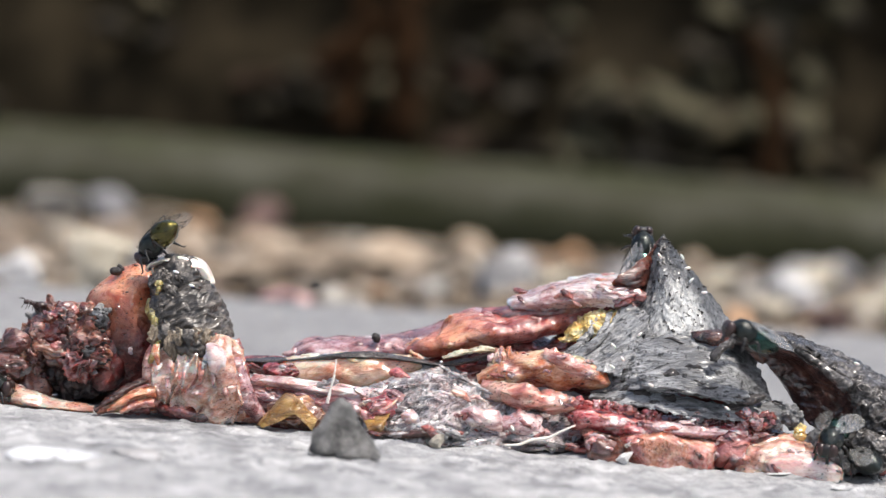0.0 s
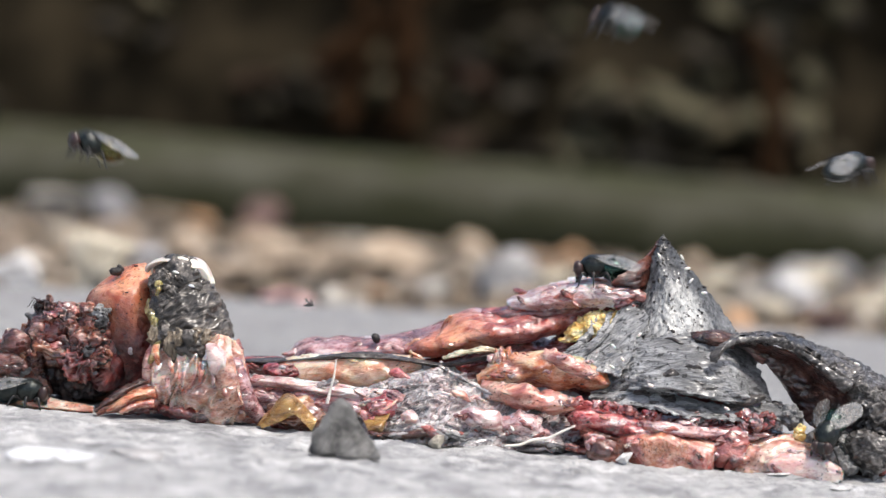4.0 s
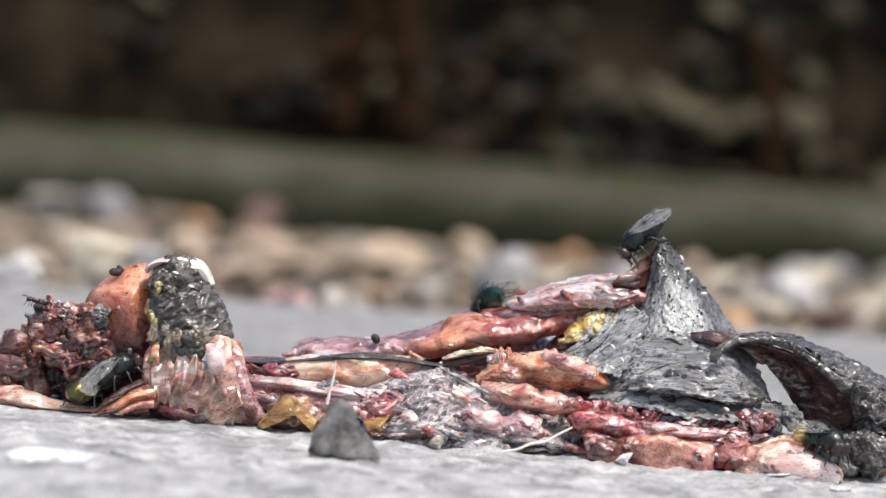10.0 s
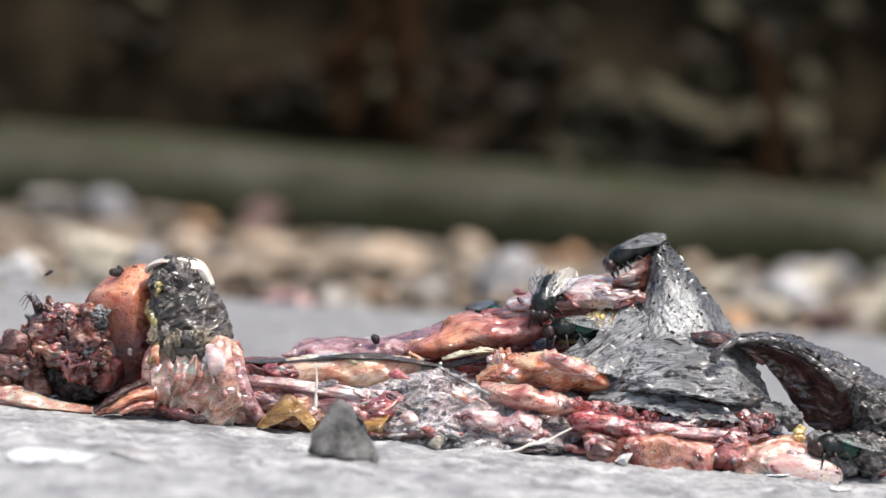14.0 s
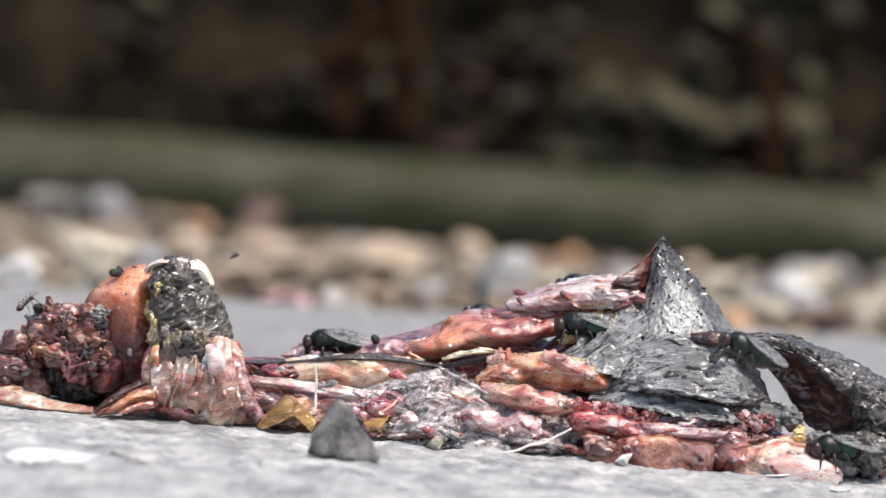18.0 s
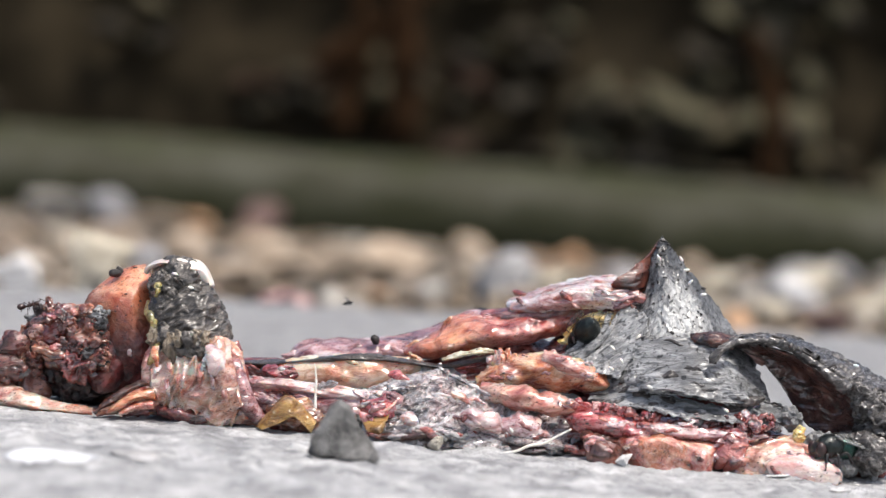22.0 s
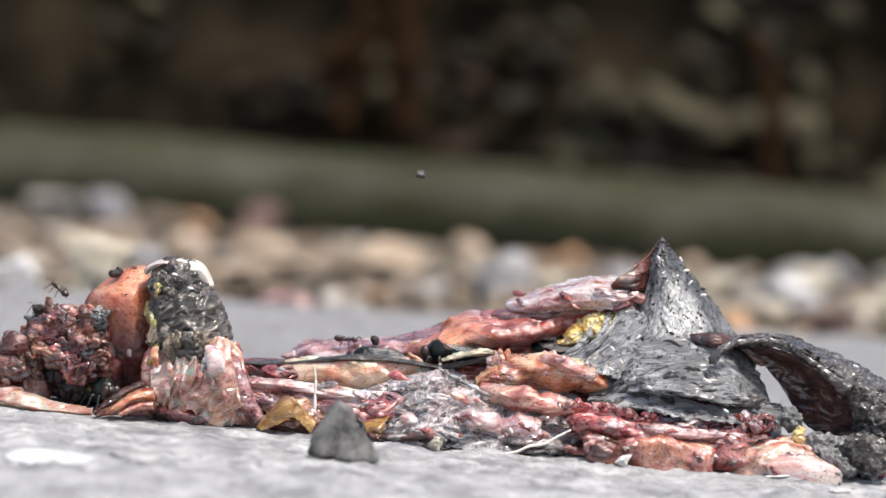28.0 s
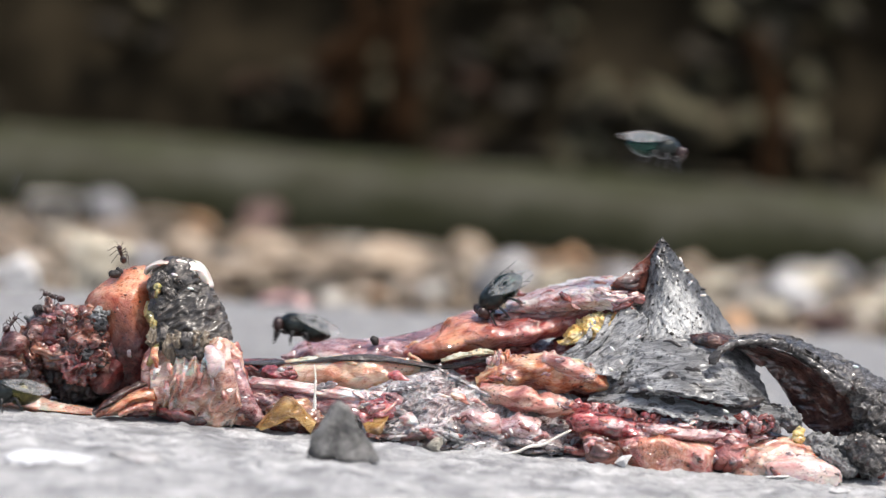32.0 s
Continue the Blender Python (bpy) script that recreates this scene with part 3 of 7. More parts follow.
def build_ground():
    bm = bmesh.new()
    s = 60000.0
    for a, b in ((-s, s),):
        bm.faces.new([bm.verts.new(p) for p in ((a, -s, -6), (b, -s, -6), (b, s, -6), (a, s, -6))])
    g = part("ground", bm, EARTH, None)
    tagged(g, "bare dark earth around the pavement", "ground", kind="structure")
    # worn asphalt with its stone chips standing proud; finest where the carcass lies
    bm = bmesh.new()
    xs = np.concatenate([np.linspace(-3000, -150, 24, endpoint=False), np.linspace(-150, 150, 380), np.linspace(150, 3000, 25)[1:]])
    ys = np.concatenate([np.linspace(-3000, -130, 20, endpoint=False), np.linspace(-130, 20, 200), np.linspace(21.5, 296, 150)])
    grid = []
    for x in xs:
        col = []
        for y in ys:
            z = 0.0
            if abs(x) < 160 and y > -140:
                p = Vector((x, y, 0))
                z = 0.5 * noise.noise(p * 0.55) + 0.5 * noise.noise(p * 0.22) + 0.9 * noise.noise(p * 0.09)
                z += 0.9 * max(0.0, 0.5 - noise.voronoi(p * 0.24)[0][0])
            far = max(0.0, y / 296.0)
            y2 = y + far * (asphalt_edge(x) - 296) + (5 * noise.noise(Vector((x * 0.06, 0, 0))) if y > 290 else 0)
            col.append(bm.verts.new((x, y2, z - 0.5)))
        grid.append(col)
    for a, b in zip(grid, grid[1:]):
        for j in range(len(ys) - 1):
            bm.faces.new((a[j], b[j], b[j + 1], a[j + 1]))
    rim = [c[-1] for c in grid]
    low = [bm.verts.new((v.co.x, v.co.y + 1, -6.5)) for v in rim]
    for i in range(len(rim) - 1):
        bm.faces.new((rim[i], rim[i + 1], low[i + 1], low[i]))
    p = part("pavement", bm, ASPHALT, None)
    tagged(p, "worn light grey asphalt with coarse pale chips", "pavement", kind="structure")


def stone_mesh(seed, r=(1, 1, 1), amp=0.22, sub=3):
    """An angular pebble that stands on z = 0, half-size about one."""
    rnd = random.Random(seed)
    bm = bmesh.new()
    bmesh.ops.create_icosphere(bm, subdivisions=sub, radius=1.0)
    cuts = [Vector((rnd.gauss(0, 1), rnd.gauss(0, 1), rnd.gauss(0, 1))).normalized() for _ in range(9)]
    lims = [rnd.uniform(0.3, 0.62) for _ in cuts]
    for v in bm.verts:
        for c, l in zip(cuts, lims):
            d = v.co.dot(c)
            if d > l:
                v.co -= c * (d - l) * 0.98
    roughen(bm, amp * 0.3, 1.8, seed)
    bmesh.ops.transform(bm, matrix=Matrix.Diagonal((*r, 1)), verts=bm.verts)
    low = min(v.co.z for v in bm.verts)
    for v in bm.verts:
        v.co.z -= low
    return bm


def build_gravel():
    # stones that stand out, each with its own look
    chosen = [
        ((-148, 628), 12, 12, DUSTY_S, "pale pinkish grey rounded stone in the gravel", 3),
        ((-130, 640), 9, 13, GREY_S, "grey stone against the kerb", 5),
        ((-92.5, 294), 8.8, 18, CREAM, "large cream angular stone in the gravel", 8),
        ((-117.5, 290), 8.6, 10.5, WHITE_S, "white rounded stone in the gravel", 9),
        ((-111, 622), 14, 9, TAN_S, "tan brown stone against the kerb", 11),
        ((-96, 638), 8, 7, RUST_S, "reddish brown stone in the gravel", 13),
        ((-72, 640), 9, 14, MAROON_S, "dark maroon stone leaning on the kerb", 15),
        ((-89, 538), 9, 8, TAN_S, "tan brown stone in the gravel", 17),
        ((-61, 561), 11, 6, TAN_S, "tan stone in the gravel", 19),
        ((-50, 465), 20, 4.5, TAN_S, "long flat brown stone in the gravel", 21),
        ((-41.0, 306), 8.2, 5.6, PINK_S, "flat pale pink stone at the edge of the asphalt", 23),
        ((-14, 476), 13, 13.0, TAN_S, "large tan rounded stone in the gravel", 25),
        ((-38, 542), 6, 6, TAN_S, "brown stone in the gravel", 27),
        ((-17.8, 362), 5.5, 5, RUST_S, "rusty tan stone at the edge of the asphalt", 29),
        ((-29, 338), 4.5, 4.5, DUSTY_S, "small pale stone at the edge of the asphalt", 31),
        ((-2.8, 380), 6, 6.5, DUSTY_S, "dusty cream stone in the gravel", 33),
        ((16.5, 420), 10, 15.5, LIGHT_S, "light grey angular stone in the gravel", 35),
        ((10, 622), 7, 8, TAN_S, "tan stone against the kerb", 37),
        ((47.8, 605), 9, 8, RUST_S, "orange tan stone in the gravel", 39),
        ((34, 470), 8, 7.5, CREAM, "cream stone in the gravel", 41),
        ((89.6, 375), 5, 7, RUST_S, "rusty orange stone at the edge of the asphalt", 43),
        ((131, 590), 12, 10, LIGHT_S, "pale grey stone in the gravel", 45),
        ((117, 490), 10, 10, WHITE_S, "pale white stone in the gravel", 47),
        ((102, 400), 6.5, 8, CREAM, "cream stone at the edge of the asphalt", 49),
        ((148, 615), 9, 11, GREY_S, "pale grey stone in the gravel", 51),
        ((118, 375), 8, 8, MAROON_S, "dark brown stone at the edge of the asphalt", 53),
        ((138, 440), 7, 7.5, CREAM, "cream stone in the gravel", 55),
        ((95, 635), 6, 7, TAN_S, "tan stone against the kerb", 57),
        ((-92, 405), 6, 8, GREY_S, "grey stone in the gravel", 59),
        ((172, 640), 8, 8, DUSTY_S, "dusty stone against the kerb", 61),
        ((66, 425), 11, 5, DUSTY_S, "flat dusty cream stone in the gravel", 63),
        ((-66, 420), 12, 4.5, TAN_S, "flat brown stone in the gravel", 65),
        ((158, 520), 10, 9, CREAM, "cream stone in the gravel", 71),
        ((-66, 322), 7, 4, MAROON_S, "dark brown stone at the edge of the asphalt", 73),
        ((92.4, 503.7), 7, 9, CREAM, "cream stone in the gravel", 75),
        ((106.1, 500.8), 7, 8, DUSTY_S, "dusty cream stone in the gravel", 77),
        ((136.8, 576.9), 9, 10, CREAM, "cream stone in the gravel", 79),
        ((62, 520), 9, 8, GREY_S, "grey stone in the gravel", 67),
    ]
    spots = []
    for (x, y), w, h, mat, label, seed in chosen:
        bm = stone_mesh(seed, (1, 1, 1), 0.4, sub=4)
        wide = max(v.co.x for v in bm.verts) - min(v.co.x for v in bm.verts)
        tall = max(v.co.z for v in bm.verts)
        bmesh.ops.transform(bm, matrix=Matrix.Diagonal((2 * w / wide, 1.5 * w / wide, (h + 1.5) / tall, 1)), verts=bm.verts)
        ob = part("gravel_stone", bm, mat, None)
        tagged(ob, label, "stone", "gravel stones")
        ob.location = (x * MM, y * MM, -0.006)
        spots.append((x, y, w * 0.9))
    rnd = random.Random(4)
    meshes = []
    for k in range(9):
        o = part("gravel_stone", stone_mesh(60 + k, (1.4, rnd.uniform(0.7, 1.0), rnd.uniform(0.3, 0.7)), 0.5, sub=3), GRAVEL, None)
        meshes.append(o.data)
        bpy.data.objects.remove(o)
    n = 0
    while n < 330:
        x, y = rnd.uniform(-190, 190), rnd.uniform(235, 648)
        if y < asphalt_edge(x) + 7:
            continue
        r = rnd.choice((2.5, 3.2, 4.0, 5.0, 6.5)) * rnd.uniform(0.85, 1.15)
        if any((x - a) ** 2 + (y - b) ** 2 < (0.68 * (r + c)) ** 2 for a, b, c in spots):
            n += 0.1
            continue
        spots.append((x, y, r * 0.9))
        ob = new("gravel_stone", rnd.choice(meshes))
        ob.matrix_world = pose(x * MM, y * MM, -0.005, rnd.uniform(-14, 14), rnd.uniform(-14, 14), rnd.uniform(0, 360)) @ Matrix.Scale(r, 4)
        tagged(ob, "small weathered brown or grey gravel stone", "stone", "gravel stones")
        n += 1
    # the grit between them
    bm = bmesh.new()
    for _ in range(1500):
        x, y, r = rnd.uniform(-210, 210), rnd.uniform(230, 660), rnd.uniform(1.2, 3.4)
        if y < asphalt_edge(x):
            continue
        lump((x, y, -5.5 + r * 0.5), (r, r * 0.9, r * 0.7), (rnd.uniform(0, 40), rnd.uniform(0, 40), rnd.uniform(0, 180)), 1, r * 0.25, 0.4, 0, 0, bm)
    for _ in range(1500):
        side = rnd.choice((-1, 1))
        x, y, r = side * (210 + 2700 * rnd.random() ** 2), rnd.uniform(300, 655), rnd.uniform(4, 9)
        lump((x, y, -5.5 + r * 0.3), (r * 1.2, r, r * 0.6), (rnd.uniform(0, 30), rnd.uniform(0, 30), rnd.uniform(0, 180)), 1, r * 0.25, 0.2, 0, 0, bm)
    m = Mat("fine_grit", 0.8)
    m.base(m.ramp(m.island(), [(0.0, (0.06, 0.045, 0.03)), (0.35, (0.24, 0.17, 0.11)), (0.7, (0.36, 0.30, 0.23)), (1.0, (0.15, 0.11, 0.08))]))
    tagged(part("grit", bm, m.m, None), "fine mixed brown and grey grit between stones", "grit", kind="stuff")


def build_kerb_and_wall():
    # a rounded, mossy kerb
    bm = bmesh.new()
    prof = [(-9, -8), (-10, 3), (-8, 12), (-2, 20), (10, 25), (36, 27), (60, 26), (64, -8)]
    prof = catmull(prof, 40)
    xs = np.concatenate([np.linspace(-3000, -900, 30, endpoint=False), np.linspace(-900, 900, 300), np.linspace(900, 3000, 31)[1:]])
    rows = []
    for x in xs:
        y0 = 668 - 0.03 * x
        row = []
        for a, b in prof:
            p = Vector((x, a * 2, b * 2))
            row.append(bm.verts.new((x, y0 + a + 2.0 * noise.noise(p * 0.02), b + 1.6 * noise.noise(p * 0.03) + 0.8 * noise.noise(p * 0.12))))
        rows.append(row)
    for a, b in zip(rows, rows[1:]):
        for j in range(len(prof) - 1):
            bm.faces.new((a[j], b[j], b[j + 1], a[j + 1]))
    bmesh.ops.recalc_face_normals(bm, faces=bm.faces)
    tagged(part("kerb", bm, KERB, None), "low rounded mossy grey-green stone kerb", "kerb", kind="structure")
    # earth bank with mossy stones and dead leaves, coloured dark for its shade
    bm = bmesh.new()
    xs, zs = np.concatenate([np.linspace(-3000, -1200, 24, endpoint=False), np.linspace(-1200, 1200, 200), np.linspace(1200, 3000, 25)[1:]]), np.linspace(-10, 230, 40)
    grid = [[bm.verts.new((x, 770 - 0.03 * x + z * 0.2 + 9 * noise.noise(Vector((x, 0, z)) * 0.03), z)) for z in zs] for x in xs]
    for a, b in zip(grid, grid[1:]):
        for j in range(len(zs) - 1):
            bm.faces.new((a[j], b[j], b[j + 1], a[j + 1]))
    back = [bm.verts.new((x, 1250, 230)) for x in xs]
    low = [bm.verts.new((x, 1250, -10)) for x in xs]
    for i in range(len(xs) - 1):
        bm.faces.new((grid[i][-1], grid[i + 1][-1], back[i + 1], back[i]))
        bm.faces.new((back[i], back[i + 1], low[i + 1], low[i]))
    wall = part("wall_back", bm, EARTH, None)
    tagged(wall, "rubble bank with mossy stones, coloured dark for its shade", "wall", kind="structure")
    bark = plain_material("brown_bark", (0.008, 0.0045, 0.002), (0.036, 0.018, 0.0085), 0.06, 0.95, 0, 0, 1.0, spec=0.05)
    for foot, head, r in (((-21.9, 735.0, 34.2), (-32.5, 745.0, 119.6), 6.0), ((-46.7, 738.0, 36.8), (-44.3, 748.0, 118.8), 4.5), ((131.2, 735.0, 28.2), (119.7, 745.0, 90.1), 5.0), ((-58.1, 740.0, 61.5), (-1.6, 748.0, 112.9), 4.5)):
        mid = tuple((a + b) / 2 + d for a, b, d in zip(foot, head, (5, -3, 0)))
        root = part("root", tube([(*foot, r * 1.2, r * 1.2), (*mid, r, r), (*head, r * 0.9, r * 0.9)], 40, 14, 0.9, 0.08, r), bark, None)
        tagged(root, "brown woody root hanging down the dark bank", "root", "roots on the bank")
    rnd = random.Random(12)
    meshes = []
    for k in range(8):
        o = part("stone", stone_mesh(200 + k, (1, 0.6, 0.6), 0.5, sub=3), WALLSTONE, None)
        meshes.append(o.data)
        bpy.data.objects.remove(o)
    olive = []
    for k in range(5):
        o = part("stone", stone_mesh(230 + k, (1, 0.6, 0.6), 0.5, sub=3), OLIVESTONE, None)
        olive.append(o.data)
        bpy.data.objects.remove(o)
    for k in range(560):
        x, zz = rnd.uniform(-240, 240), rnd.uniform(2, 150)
        # the right gets extra paler olive stones, painting weaker shade there
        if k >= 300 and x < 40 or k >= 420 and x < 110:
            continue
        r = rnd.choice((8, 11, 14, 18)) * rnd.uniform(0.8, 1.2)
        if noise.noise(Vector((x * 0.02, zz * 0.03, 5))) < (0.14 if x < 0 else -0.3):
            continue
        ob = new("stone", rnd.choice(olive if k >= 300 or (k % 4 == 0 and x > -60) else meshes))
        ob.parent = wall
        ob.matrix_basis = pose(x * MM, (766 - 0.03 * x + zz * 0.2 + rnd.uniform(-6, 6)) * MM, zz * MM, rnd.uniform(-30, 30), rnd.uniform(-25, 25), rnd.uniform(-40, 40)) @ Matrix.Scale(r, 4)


build_ground()
build_gravel()
build_kerb_and_wall()

# ---- the carcass ----
carcass = thing("carcass", "flattened torn animal carcass, raw red flesh and black hide", "carcass")


def build_left_end():
    """The torn end with the ridged stump."""
    clot = part("torn_tissue", lump((-67.6, 8.0, 8.3), (6.6, 7, 7.2), (0, 15, 0), 6, 1.1, 0.4, 2, 0.9, along=(1, 1, 1)), CLOT, carcass, "dark clotted torn tissue")
    rnd = random.Random(5)
    centres = ((Vector((-67.7, 8.0, 8.8)), 6.9, 7.4), (Vector((-74.3, 2.0, 6.2)), 4.2, 4.2), (Vector((-79.1, 4.0, 4.1)), 4.8, 4.8), (Vector((-64.0, 1.0, 12.0)), 4.4, 5.0))
    for k in range(96):
        o, wide, tall = centres[(0, 0, 1, 2, 3)[k % 5]]
        a, b = rnd.uniform(0, 6.28), rnd.uniform(-0.5, 1.4)
        c = o + Vector((math.cos(a) * math.cos(b) * wide, -abs(math.sin(a)) * math.cos(b) * 6.5, math.sin(b) * tall))
        r = rnd.uniform(0.5, 2.0)
        part("tissue_shred", torn(c, (r * rnd.uniform(0.9, 1.6), r * 0.4, r * rnd.uniform(0.3, 0.7)), (0, rnd.uniform(-85, 85), 0), 4, 0.5, 0.7, rnd.uniform(0, 60), 0.6, (1, 1, 1), 0.9),
             rnd.choice((CLOT, CLOT, CLOT, DEEP, RUSTY, CRUST, UMBER, SHADE_BLACK)), carcass)
    dirt_on(clot, 90, 0.2, 0.55, 3)
    part("cavity", lump((-67.4, -2.6, 12.6), (2.3, 1.2, 2.5), (0, 20, 0), 4, 0.4, 0.5, 1), DEEP, carcass, "dark red hollow")
    for k in range(11):
        a = k / 11 * 6.283 + rnd.uniform(-0.2, 0.2)
        r = rnd.uniform(1.1, 1.8)
        part("cavity_rim", torn((-67.4 + 3.3 * math.cos(a), -3.9, 12.6 + 3.3 * math.sin(a)), (r * 1.3, 1.5, r * 0.8), (0, 90 - math.degrees(a) + rnd.uniform(-25, 25), 0), 4, 0.6, 0.45, 70 + k, 0.4, (1, 1, 1), 0.5),
             (CLOT, RUSTY, CLOT, DEEP, CLOT, PALE)[k % 6], carcass, "fleshy torn rim of the hollow")
    part("tissue_lump", torn((-67.6, -5.0, 9.4), (3.4, 1.5, 1.5), (0, 8, 0), 5, 0.6, 0.4, 17, 0.3), UMBER, carcass, "tan-orange fleshy ledge under the hollow")
    part("tissue_lump", torn((-74.6, -3.4, 9.6), (3.0, 1.5, 1.8), (0, -12, 0), 5, 0.8, 0.4, 19, 0.4), CLOT, carcass, "purple-brown torn flesh")
    part("tissue_lump", torn((-75.6, -3.6, 5.6), (3.0, 1.6, 2.6), (0, 5, 0), 5, 0.8, 0.4, 20, 0.4), CLOT, carcass, "purple-brown torn flesh")
    side = part("tissue_lump", lump((-74.3, 2.0, 6.2), (4.2, 5, 4.2), (0, 0, 0), 6, 1.1, 0.45, 8, 0.9, along=(1, 1, 1)), CLOT, carcass)
    dirt_on(side, 50, 0.25, 0.7, 41)
    part("tissue_lump", lump((-79.1, 4.0, 4.1), (5, 5, 5), (0, 0, 0), 6, 1.1, 0.45, 6, 0.9, along=(1, 1, 1)), CLOT, carcass)
    part("tissue_lump", lump((-71.5, 0.0, 2.1), (3.4, 3, 3.2), (0, 0, 0), 5, 1.2, 0.3, 4, 0.1, along=(1, 1, 1)), CLOT, carcass, "brownish red tissue")
    part("tissue_lump", lump((-65.9, -3.0, 8.1), (3.0, 2.0, 1.5), (0, -20, 0), 5, 0.8, 0.4, 14, 0.1, along=(1, 1, 1)), RUSTY, carcass, "brownish orange tissue")
    part("tissue_lump", lump((-62.6, -4.0, 7.8), (3.0, 2.6, 3.4), (0, 0, 0), 5, 1.7, 0.35, 24, 0.9, along=(1, 1, 1)), DEEP, carcass, "brown dirt-caked tissue")
    crusty = part("tissue_lump", lump((-61.0, -3.4, 12.6), (3.0, 3.0, 4.6), (0, 14, 0), 5, 1.5, 0.4, 27, 0.5, along=(1, 1, 1)), CLOT, carcass, "grey-brown dirt-caked tissue")
    dirt_on(crusty, 60, 0.3, 0.8, 21)
    for k, (p, r) in enumerate((((-59.6, -4.6, 16.2), (1.8, 1.4, 1.5)), ((-61.8, -4.0, 17.0), (1.6, 1.4, 1.6)), ((-58.8, -5.0, 9.4), (2.0, 1.4, 2.2)), ((-61.4, -5.4, 10.4), (1.5, 1.0, 1.4)))):
        flake = part("tissue_lump", torn(p, r, (0, 40 * k - 60, 0), 5, 0.8, 0.5, 90 + k, 0.6), (CRUST, CLOT, CLOT, CRUST)[k], carcass, "dirt-caked torn tissue")
        dirt_on(flake, 16, 0.25, 0.6, 31 + k)
    # dark lumps whose colour stands in for the shade of this recess
    part("tissue_lump", lump((-60.0, 9.0, 4.4), (10, 4, 5.6), (0, 5, 0), 5, 0.8, 0.4, 10), INNER, carcass, "tissue coloured dark for the shade at the torn end")
    part("tissue_lump", lump((-63.8, 1.6, 4.4), (5.6, 4, 3.6), (0, 5, 0), 5, 1.3, 0.4, 9, 0.7, along=(1, 1, 1)), SHADE_BLACK, carcass, "tissue coloured dark for the shade at the torn end")
    part("muscle", sheet([
        [(-64.3, 5.0, 16.8), (-61.9, 3.0, 20.4), (-58.2, 4.0, 23.7), (-54.7, 4.0, 25.5), (-51.6, 5.0, 26.2)],
        [(-62.7, 1.0, 14.9), (-59.7, -3.0, 18.5), (-56.0, -4.0, 20.9), (-53.2, -3.0, 22.0), (-50.2, 0.0, 22.5)],
        [(-59.8, 0.0, 11.2), (-57.0, -4.0, 13.8), (-54.5, -5.0, 15.5), (-52.2, -4.0, 16.7), (-49.5, -2.0, 17.2)],
        [(-58.0, 1.0, 6.1), (-55.7, -3.0, 8.2), (-53.2, -4.0, 9.5), (-50.9, -4.0, 10.7), (-49.0, -2.0, 11.2)],
        [(-56.4, 3.0, 2.0), (-54.5, 1.0, 3.2), (-52.6, 0.0, 3.8), (-50.7, 0.0, 4.8), (-48.2, 0.0, 5.5)]], 60, 70, 2.0, 0.45, 0.2, 3, 0.05, 0.3, (1, 1, 1), tuck=2.0), MUSCLE, carcass, "smooth salmon-coloured muscle")
    part("muscle", lump((-53.7, 7.0, 16.6), (3.2, 4, 7.0), (0, 10, 0), 5, 0.4, 0.2, 33, along=(1, 1, 1)), MUSCLE, carcass, "smooth salmon-coloured muscle")
    part("torn_tissue", lump((-64.9, 5.0, 13.0), (4.0, 5, 4.8), (0, 20, 0), 6, 1.5, 0.3, 12, 0.2, along=(1, 1, 1)), CLOT, carcass, "dark clotted torn tissue")
    part("muscle", lump((-53.7, 4.0, 8.4), (6.0, 5, 6.4), (0, 0, 0), 6, 0.7, 0.2, 25, along=(1, 1, 1)), MUSCLE, carcass, "glossy plum-red muscle")
    part("muscle", lump((-57.6, -1.6, 8.0), (3.0, 2.6, 5.4), (0, 12, 0), 5, 0.9, 0.3, 45, 0.3, along=(1, 1, 1)), MUSCLE, carcass, "plum-red torn muscle")
    part("muscle", torn((-59.2, -2.0, 13.4), (2.2, 1.6, 3.2), (0, 15, 0), 5, 0.8, 0.4, 46, 0.3), MUSCLE, carcass, "plum-red torn muscle")
    for ob in [o for o in carcass.children if o.name.startswith("muscle")]:
        dirt_on(ob, 14, 0.12, 0.36, 71, 0.1)
    for k, (p, r) in enumerate((((-58.0, 1.0, 24.0), 1.0), ((-57.3, 2.0, 24.6), 0.6), ((-10.9, 8.0, 15.3), 0.8))):
        part("clod", lump(p, (r * 1.2, r, r * 0.8), (0, 30 * k, 0), 3, 0.3, 0.9, k, 0.3, along=(1, 1, 1)), DIRT, carcass, "black clod of dirt")
    part("fat", torn((-53.8, -4.0, 10.9), (0.8, 0.6, 1.1), (0, -20, 0), 4, 0.2, 0.6, 2), MILKY, carcass, "white fat bit")
    mus = part("muscle", lump((-62.2, 1.0, 13.5), (2.2, 3, 4.6), (0, 8, 0), 5, 1.1, 0.5, 7, 0.3), CLOT, carcass)
    dirt_on(mus, 40, 0.25, 0.6, 8)
    # the ridged stump
    stump_line = catmull([(-46.6, -2.0, 25.2, 3.0), (-46.4, -3.0, 24.6, 4.8), (-45.8, -2.0, 22.1, 5.7), (-44.4, -3.0, 18.5, 6.3), (-43.0, -4.0, 14.7, 6.9), (-42.4, -4.0, 12.1, 6.8)], 60)
    bm = tube([(x, y, z, r, r * 0.95) for x, y, z, r in stump_line[::6]], 150, 100, 0)
    roughen(bm, 0.85, 0.22, 4, 0.7, (0.6, 0.9, 1.4), 38)
    roughen(bm, 0.32, 0.55, 5, 0.8, (0.6, 0.9, 1.3), 30)
    part("stump", bm, SCALE, carcass, "black ridged scaly stump")
    # crumpled folds and lifted flakes that run slantwise over it
    rnd = random.Random(9)
